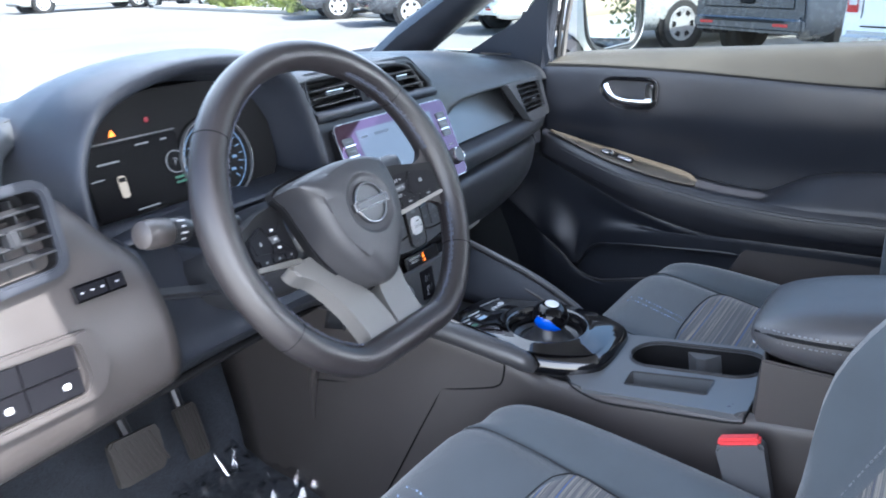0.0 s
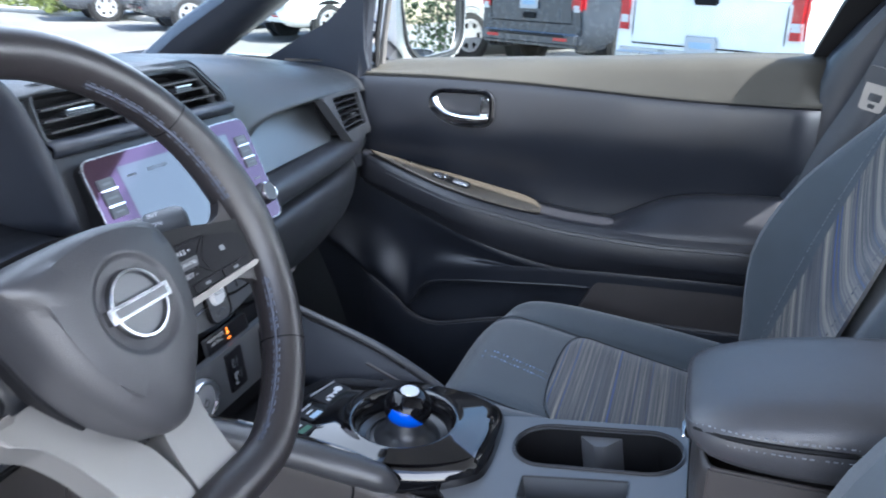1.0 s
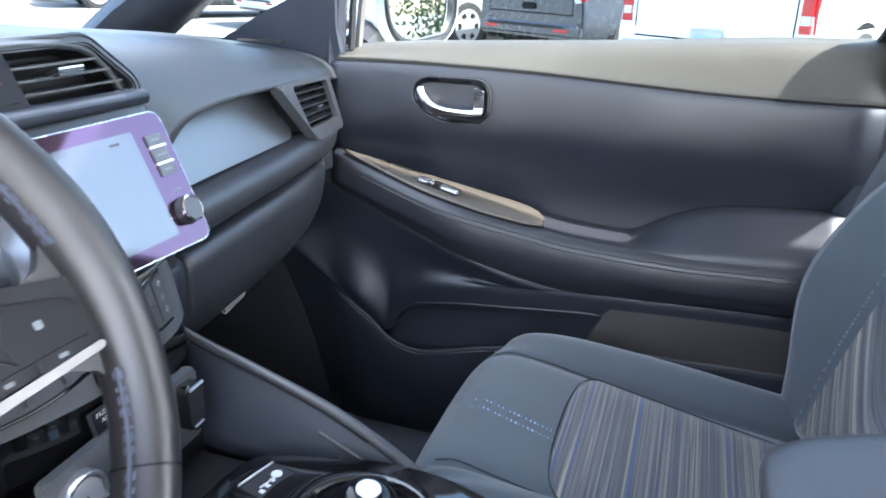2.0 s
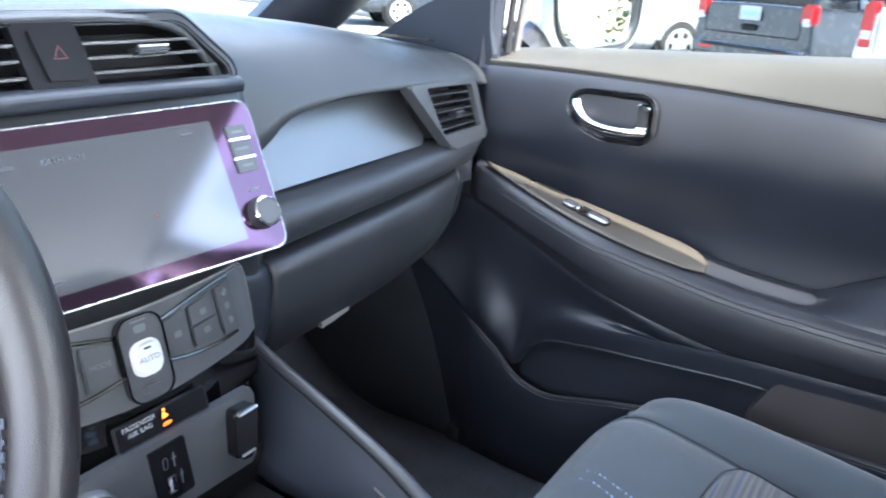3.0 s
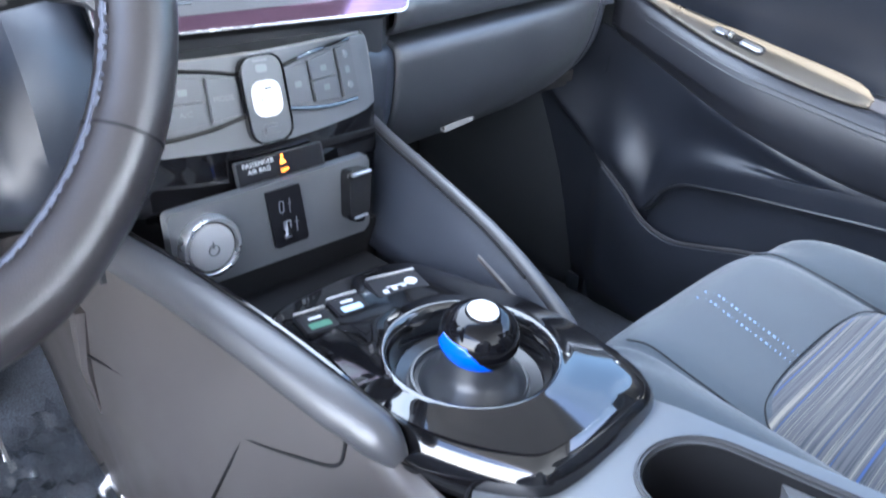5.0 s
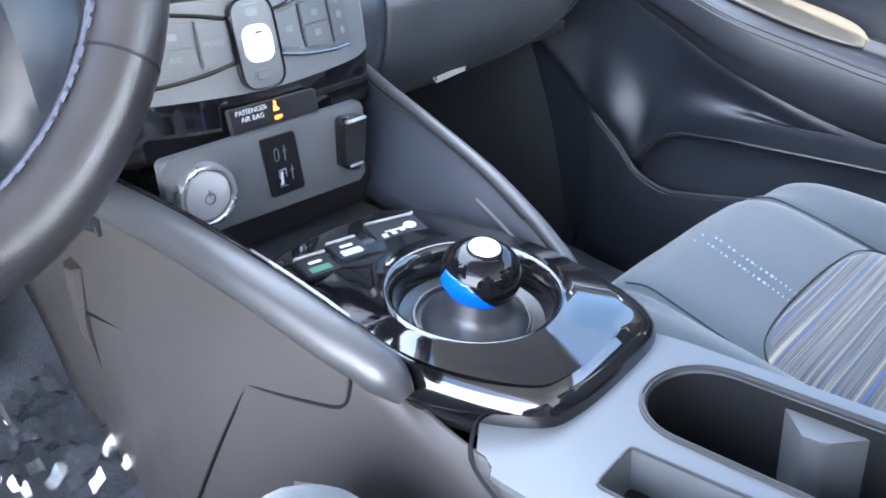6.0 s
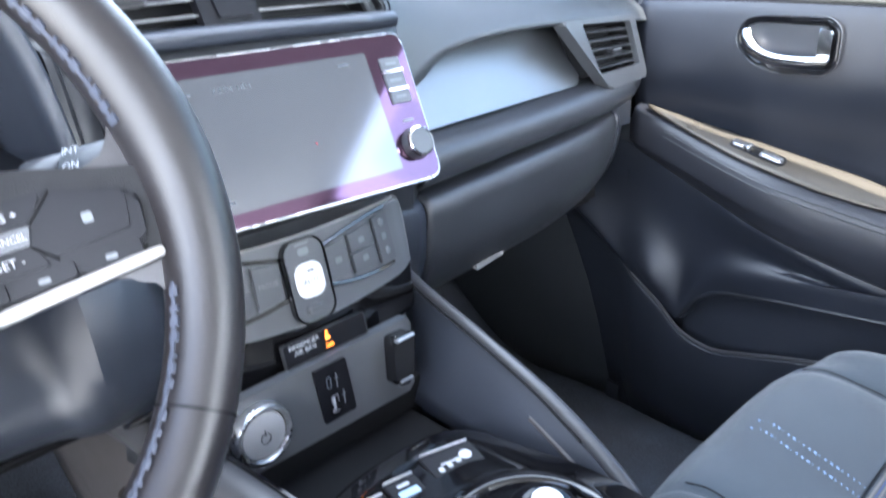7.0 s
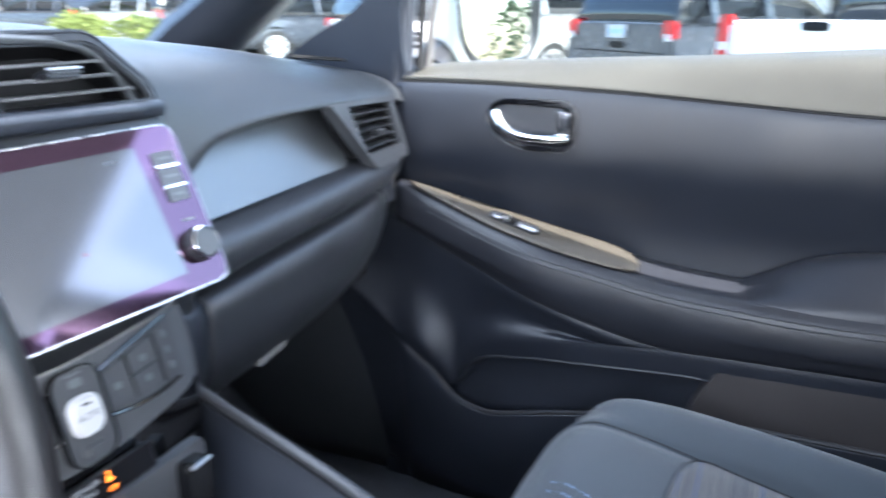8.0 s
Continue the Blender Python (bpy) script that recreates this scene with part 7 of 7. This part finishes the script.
for v in fbm.verts:
    x, y = v.co.x * 0.17, v.co.y * 0.16
    r = 1 - 0.35 * (v.co.x ** 2 * v.co.y ** 2)
    h = 0.030 * abs(noise.noise(Vector((x * 22, y * 22, 3)))) + 0.022 * abs(noise.noise(Vector((x * 48, y * 48, 7)))) + 0.010 * abs(noise.noise(Vector((x * 95, y * 95, 1))))
    v.co = Vector((-0.19 + x * r * 0.8, 1.22 + y * r, 0.362 + h * 1.2))
single("plastic_film", fbm, FILM, "crumpled clear plastic film over the driver's floor mat", "plastic film", smooth=20).visible_shadow = False
# ---- outside ----
ASPHALT = material("sunlit_grey_tarmac", (0.15, 0.147, 0.14), 0.9, vary=0.2, scale=0.4, grain=0.35, grain_scale=120, bump=0.6, bump_scale=160)
WHITEPAINT = material("white_car_paint", (0.78, 0.78, 0.77), 0.25, vary=0.03, coat=0.6)
SILVERPAINT = material("silver_car_paint", (0.42, 0.43, 0.43), 0.3, 0.35, vary=0.04, coat=0.7)
GREYPAINT = material("dark_grey_car_paint", (0.055, 0.062, 0.075), 0.25, 0.3, vary=0.06, coat=0.8)
CARGLASS = material("dark_car_glass", (0.012, 0.014, 0.016), 0.06, vary=0.1, coat=0.4)
TYRE = material("tyre_rubber", (0.018, 0.018, 0.019), 0.85, vary=0.2)
HUBCAP = material("pale_wheel_cover", (0.52, 0.52, 0.53), 0.35, 0.5, vary=0.05)
TAIL = material("red_lamp_lens", (0.42, 0.012, 0.016), 0.15, vary=0.1, coat=0.6)
CLEARLENS = material("pale_lamp_lens", (0.55, 0.55, 0.56), 0.15, vary=0.05, coat=0.6)
LEAF = material("yellow_green_leaves", (0.11, 0.14, 0.025), 0.7, vary=0.4, scale=6)
LEAF_DARK = material("dark_green_leaves", (0.045, 0.075, 0.022), 0.7, vary=0.4, scale=6)
BARK = material("grey_bark", (0.10, 0.085, 0.07), 0.9, vary=0.3, bump=0.8, bump_scale=60)
STUCCO = material("cream_stucco", (0.50, 0.47, 0.41), 0.9, vary=0.08, bump=0.4, bump_scale=90)
ROOFTILE = material("brown_roof", (0.16, 0.10, 0.075), 0.85, vary=0.2)
CONCRETE = material("pale_concrete", (0.36, 0.35, 0.33), 0.9, vary=0.15, scale=2, bump=0.4, bump_scale=120)

gbm = bmesh.new()
bmesh.ops.create_grid(gbm, x_segments=40, y_segments=40, size=600)
single("ground", gbm, ASPHALT, "sunlit grey tarmac car park", "ground", "structure", at=(0, 0, 0))


def vehicle(name, at, heading, length, width, height, paint, label, category, shape="wagon", wheel_r=0.33, lamp=TAIL, cover=HUBCAP):
    """A parked vehicle whose nose points along heading (degrees from x); local x forward, its middle at the origin."""
    v = new(name)
    v.matrix_world = pose(*at, 0, 0, heading)
    ORIGIN[v] = Vector((0, 0, 0))
    tagged(v, label, category, "parked vehicles")
    L, Wd, Ht = length / 2, width / 2, height
    belt = {"wagon": 0.60, "pickup": 0.58, "sedan": 0.64}[shape] * Ht

    def sec(x, w, z0, z1, round_=0.06):
        return [(x, -w * 0.90, z0), (x, -w, z0 + 0.12), (x, -w * 1.01, (z0 + z1) / 2), (x, -w * 0.97, z1 - round_), (x, -w * 0.90, z1), (x, 0, z1 + 0.015), (x, w * 0.90, z1), (x, w * 0.97, z1 - round_), (x, w * 1.01, (z0 + z1) / 2), (x, w, z0 + 0.12), (x, w * 0.90, z0)]
    bed = shape == "pickup"
    nose = 0.52 * Ht if shape != "pickup" else 0.56 * Ht
    body = [sec(-L, Wd * 0.93, 0.38, belt * 0.96), sec(-L + 0.06, Wd * 0.98, 0.30, belt), sec(-L + 0.6, Wd, 0.26, belt), sec(0, Wd, 0.25, belt * 0.99), sec(L - 1.2, Wd, 0.25, belt * 0.97), sec(L - 0.9, Wd * 0.99, 0.25, nose), sec(L - 0.15, Wd * 0.93, 0.28, nose * 0.88), sec(L, Wd * 0.85, 0.36, nose * 0.74)]
    part("body", loft(body, 3, 4, False, False), paint, v, "painted lower body", thick=0.01)
    part("rear_end", prism([(p[1], p[2]) for p in spline(sec(-L, Wd * 0.93, 0.38, belt * 0.96), 3)], 0.03, basis((-L + 0.02, 0, 0), (0, -1, 0), (0, 0, 1)) @ Matrix.Scale(-1, 4, (1, 0, 0))), paint, v)
    x0, x1 = {"wagon": (-L + 0.05, L - 1.15), "pickup": (-L + 1.9, L - 1.25), "sedan": (-L + 0.75, L - 1.3)}[shape]
    lean0 = {"wagon": 0.30, "pickup": 0.12, "sedan": 0.75}[shape]
    cab = [(x0, 0.93, belt, 0), (x0 + lean0 * 0.9, 0.80, Ht - 0.05, 1), (x0 + lean0 + 0.3, 0.78, Ht, 1), (x1 - 0.95, 0.78, Ht - 0.02, 1), (x1, 0.92, belt, 0)]
    part("cabin", loft([[(x, -Wd * w, belt - 0.05), (x, -Wd * (w if not t else 0.84), belt + (z - belt) * 0.55), (x, -Wd * w * 0.9, z - 0.02 * t), (x, 0, z + 0.01), (x, Wd * w * 0.9, z - 0.02 * t), (x, Wd * (w if not t else 0.84), belt + (z - belt) * 0.55), (x, Wd * w, belt - 0.05)] for x, w, z, t in cab], 3, 4), CARGLASS, v, "dark glazed cabin", thick=0.01)
    part("roof", loft([[(x, -Wd * 0.72, Ht - 0.03), (x, 0, Ht + 0.03), (x, Wd * 0.72, Ht - 0.03)] for x in (x0 + lean0, (x0 + x1) / 2, x1 - 0.9)], 3, 3), paint, v, thick=0.02)
    for sy in (-1, 1):
        for x in (x0 + lean0 + 0.35, (x0 + x1) / 2 + 0.1):
            part("pillar", tube([(x, sy * Wd * 0.94, belt), (x - 0.05, sy * Wd * 0.76, Ht - 0.03)], 0.045, 6), paint, v)
    part("bumper", joined(box((0.16, width * 0.96, 0.20), Matrix.Translation((-L, 0, 0.46)), 0.05, 3)), SILVERPAINT if bed else paint, v, "rear bumper")
    part("bumper_strip", box((0.02, width * 0.72, 0.035), Matrix.Translation((-L - 0.085, 0, 0.50)), 0.01), RUBBER if not bed else SATIN, v)
    part("bumper", box((0.16, width * 0.92, 0.22), Matrix.Translation((L - 0.04, 0, 0.46)), 0.05, 3), paint, v, "front bumper")
    for sy in (-1, 1):
        lz = belt * (0.86 if bed else 0.92)
        part("tail_lamp", box((0.09, 0.15 if bed else 0.20, 0.40 if bed else 0.22), Matrix.Translation((-L + 0.012, sy * (Wd * 0.93 - 0.055), lz)), 0.03, 2), lamp, v, "red tail lamp")
        part("lamp_lens", box((0.03, 0.10, 0.09), Matrix.Translation((-L - 0.020, sy * (Wd * 0.93 - 0.055), lz - 0.07)), 0.01), CLEARLENS, v, "pale reversing lamp")
        part("reflector", box((0.03, 0.24, 0.06), Matrix.Translation((-L - 0.07, sy * Wd * 0.66, 0.46)), 0.012), TAIL, v, "red bumper reflector")
        part("head_lamp", box((0.20, 0.28, 0.14), Matrix.Translation((L - 0.12, sy * Wd * 0.70, nose * 0.80)), 0.04, 2), CLEARLENS, v)
    plate = part("number_plate", box((0.012, 0.31, 0.155), Matrix.Translation((-L - 0.035, 0, belt * 0.90 if not bed else 0.62)), 0.008), WHITEPRINT, v, "white number plate with blank bars")
    part("plate_bar", box((0.003, 0.22, 0.055), Matrix.Translation((-L - 0.042, 0, belt * 0.90 if not bed else 0.62))), PALEBLUE, plate)
    part("tailgate_line", joined(box((0.012, width * 0.78, 0.014), Matrix.Translation((-L - 0.012, 0, belt * 0.66 if not bed else 0.60)), 0.003), *[box((0.012, 0.012, belt * 0.30), Matrix.Translation((-L - 0.010, q * width * 0.39, belt * 0.80)), 0.003) for q in (-1, 1)]), DEEP, v)
    part("tailgate_handle", box((0.04, 0.24, 0.075), Matrix.Translation((-L - 0.012, 0, belt * (0.97 if bed else 0.74))), 0.015), DEEP, v, "black tailgate handle")
    for ax in (-L + 0.85, L - 0.85):
        for sy in (-1, 1):
            m = basis((ax, sy * (Wd - 0.10), wheel_r), (1, 0, 0), (0, 0, 1 if sy < 0 else -1))
            part("wheel_arch", lathe([(0.0, 0.104), (wheel_r + 0.06, 0.104), (wheel_r + 0.075, 0.108), (wheel_r + 0.06, 0.0)], m, 28), DEEP, v)
            w = part("wheel", lathe([(wheel_r * 0.70, -0.10), (wheel_r * 0.96, -0.10), (wheel_r, -0.07), (wheel_r, 0.09), (wheel_r * 0.96, 0.118), (wheel_r * 0.70, 0.120)], m, 32), TYRE, v, "black tyre")
            part("rim", lathe([(0.0, 0.125), (wheel_r * 0.20, 0.127), (wheel_r * 0.62, 0.118), (wheel_r * 0.68, 0.124), (wheel_r * 0.71, 0.112)], m, 32), cover, w, "pale wheel cover")
            for k in range(6):
                part("rim_slot", prism([(wheel_r * 0.36, -0.030), (wheel_r * 0.56, -0.045), (wheel_r * 0.56, 0.045), (wheel_r * 0.36, 0.030)], 0.004, m @ Matrix.Rotation(radians(60 * k), 4, "Z") @ Matrix.Translation((0, 0, 0.121))), DEEP, w)
    part("mirror", box((0.10, 0.18, 0.14), Matrix.Translation((x1 - 0.35, Wd + 0.08, belt + 0.08)), 0.04, 2), paint, v)
    part("mirror", box((0.10, 0.18, 0.14), Matrix.Translation((x1 - 0.35, -Wd - 0.08, belt + 0.08)), 0.04, 2), paint, v)
    return v


vehicle("pickup_truck", (8.9, -0.85, 0), -30, 5.3, 1.90, 1.78, WHITEPAINT, "white pickup truck parked with its tailgate this way", "pickup truck", "pickup", 0.36)
vehicle("parked_car", (10.9, 1.45, 0), -31, 4.4, 1.78, 1.62, GREYPAINT, "dark grey estate car parked with its hatch this way", "car", "wagon", 0.33)
vehicle("minivan", (12.1, 3.75, 0), -32, 4.8, 1.9, 1.75, SILVERPAINT, "silver minivan parked beside the dark grey car", "minivan", "wagon", 0.34)
vehicle("parked_car", (13.6, 6.9, 0), -32, 4.5, 1.8, 1.5, WHITEPAINT, "white car parked beyond the silver minivan", "car", "wagon", 0.33)
vehicle("parked_car", (14.6, 10.4, 0), -40, 4.5, 1.8, 1.6, GREYPAINT, "dark grey car with red lamps near the verge", "car", "wagon", 0.33)
vehicle("parked_car", (16.3, 14.0, 0), -40, 4.6, 1.8, 1.7, GREYPAINT, "dark grey car parked by the shrubs", "car", "wagon", 0.34)
vehicle("parked_car", (1.3, 9.8, 0), -84, 4.6, 1.8, 1.45, WHITEPAINT, "white saloon car parked ahead of the windscreen", "car", "sedan", 0.33)
vehicle("pickup_truck", (17.9, 31.5, 0), 170, 5.6, 1.95, 1.85, WHITEPAINT, "white flatbed truck far across the car park", "pickup truck", "pickup", 0.38)
for k, (x, y, p, h) in enumerate(((20.5, 27.6, GREYPAINT, 100), (21.5, 24.4, SILVERPAINT, 100), (22.4, 21.6, GREYPAINT, 100), (23.4, 18.6, GREYPAINT, 100), (14.0, 36.5, SILVERPAINT, 95), (9.5, 38.0, GREYPAINT, 95))):
    vehicle("parked_car", (x, y, 0), h, 4.5, 1.8, 1.55, p, ("dark grey", "silver")[p is SILVERPAINT] + " car in the far row of the car park", "car", "wagon", 0.33)

vehicle("parked_car", (5.6, -7.6, 0), 20, 4.6, 1.8, 1.6, GREYPAINT, "dark grey car parked behind, seen in the door mirror", "car", "wagon", 0.33)


def bush(name, at, r, h, mat, label, n=900):
    b = thing(name, at, label, "shrub", "shrubs by the car park")
    rng = random.Random(int(at[0] * 10 + at[1] * 7))
    bm = bmesh.new()
    for _ in range(n):
        a, q = rng.uniform(0, 2 * math.pi), rng.random() ** 0.5
        z = rng.random()
        rr = r * q * (0.65 + 0.5 * noise.noise(Vector((math.cos(a) * 2 + at[0], math.sin(a) * 2, z * 3)))) * math.sqrt(max(0.05, 1 - (z - 0.25) ** 2 * 1.4)) * 1.3
        p = Vector((at[0] + rr * math.cos(a), at[1] + rr * math.sin(a), at[2] + 0.08 + z * h * (0.8 + 0.3 * noise.noise(Vector((a * 2, at[0], 1))))))
        s = rng.uniform(0.05, 0.12)
        d = Vector((rng.uniform(-1, 1), rng.uniform(-1, 1), rng.uniform(-0.6, 1))).normalized()
        e = d.cross(Vector((rng.uniform(-1, 1), rng.uniform(-1, 1), 0.3))).normalized()
        bm.faces.new([bm.verts.new(p + d * s), bm.verts.new(p + e * s * 0.5), bm.verts.new(p - d * s), bm.verts.new(p - e * s * 0.5)])
    part("leaves", bm, mat, b, smooth=0, fix=False)
    part("stems", joined(*[tube([at, (at[0] + 0.3 * r * math.cos(q), at[1] + 0.3 * r * math.sin(q), at[2] + h * 0.7)], 0.02, 5) for q in (0, 1.3, 2.6, 3.9, 5.2)]), BARK, b)
    return b


for x, y, r, h, m in ((18.2, 22.3, 0.8, 0.9, LEAF), (18.0, 19.9, 0.9, 0.9, LEAF), (27.5, 33.0, 1.8, 2.2, LEAF_DARK), (16.4, 17.0, 0.8, 0.9, LEAF), (19.5, 24.6, 0.9, 0.9, LEAF), (9.0, 46.0, 1.8, 2.4, LEAF_DARK), (30.5, 27.0, 1.8, 2.4, LEAF_DARK), (15.0, 44.0, 1.8, 2.4, LEAF_DARK)):
    bush("shrub", (x, y, 0.0), r, h, m, ("dark green" if m is LEAF_DARK else "yellow-green") + " rounded shrub on the kerbed verge")
single("kerb", box((3.0, 16, 0.12), pose(18.2, 19.8, 0.06, 0, 0, -14), 0.03), CONCRETE, "pale concrete kerb and verge edge", "kerb", "structure")


def building(name, at, heading, w, d, h, label):
    b = new(name)
    b.matrix_world = pose(*at, 0, 0, heading)
    ORIGIN[b] = Vector((0, 0, 0))
    tagged(b, label, "building", "far buildings")
    part("wall", box((w, d, h), Matrix.Translation((0, 0, h / 2)), 0.05), STUCCO, b)
    part("roof", box((w + 0.8, d + 0.8, 0.35), Matrix.Translation((0, 0, h + 0.17)), 0.05), ROOFTILE, b)
    n = int(w // 4)
    for k in range(n):
        x = -w / 2 + (k + 0.5) * w / n
        for z in (1.6, 4.6) if h > 5 else (1.6,):
            wd = part("window", box((1.6, 0.10, 1.4), Matrix.Translation((x, -d / 2 - 0.03, z)), 0.02), CONCRETE, b)
            part("pane", box((1.4, 0.10, 1.2), Matrix.Translation((x, -d / 2 - 0.05, z))), CARGLASS, wd)
    return b


building("far_building", (34, 52, 0), -32, 34, 10, 6.5, "cream stucco two-storey building beyond the verge")
building("far_building", (44, 8, 0), -85, 30, 10, 4.2, "cream stucco low building behind the parked cars")
for x, y, r, h in ((9.5, -15.5, 1.6, 3.0), (12.5, -17.0, 1.8, 2.6), (15.5, -14.5, 1.5, 3.2)):
    bush("shrub", (x, y, 0.0), r, h, LEAF_DARK, "dark green tall shrub behind the car, seen in the mirror", 1400)
building("far_building", (4, 92, 0), -5, 30, 10, 6.0, "cream stucco building far ahead")

# ---- door mirror ----
mirror = thing("door_mirror", (0.93, 1.10, 1.0), "white-backed door mirror with a rounded dark rim", "door mirror")
MM = basis((0.965, 1.032, 1.108), (0.97, -0.24, 0.0), (0.02, 0.05, 1))
MO = rounded([(-0.118, 0.075), (-0.100, -0.050), (-0.05, -0.080), (0.085, -0.072), (0.112, -0.040), (0.118, 0.070), (0.085, 0.088), (-0.095, 0.090)], 0.032, 5)
part("housing", pillow(grow(MO, 0.016), 0.0, 0.10, MM @ Matrix.Rotation(math.pi, 4, "Y"), 8), WHITEPAINT, mirror, "rounded white shell")
part("rim", ring(grow(MO, 0.017), MO, 0.020, MM @ Matrix.Translation((0, 0, -0.002)), 0.006), SMOOTH, mirror, "dark rim")
part("mirror_glass", prism(MO, 0.003, MM @ Matrix.Translation((0, 0, 0.003))), material("mirror_silver", (0.92, 0.93, 0.94), 0.01, 1.0, vary=0.0, rough_vary=0.0), mirror, "clear mirror glass")
part("foot", tube([(0.80, 1.085, 1.02), (0.86, 1.09, 1.035), (0.92, 1.10, 1.05)], [0.03, 0.035, 0.04], 10), SMOOTH, mirror)
single("door_skin", loft([[(0.800, y, 1.032), (0.845, y, 0.99), (0.87, y, 0.80), (0.86, y, 0.50), (0.80, y, 0.30)] for y in (1.45, 1.0, 0.3, -0.2, -1.4)], 4, 4), WHITEPAINT, "white outer door skin", "car side", "structure", thick=0.005)
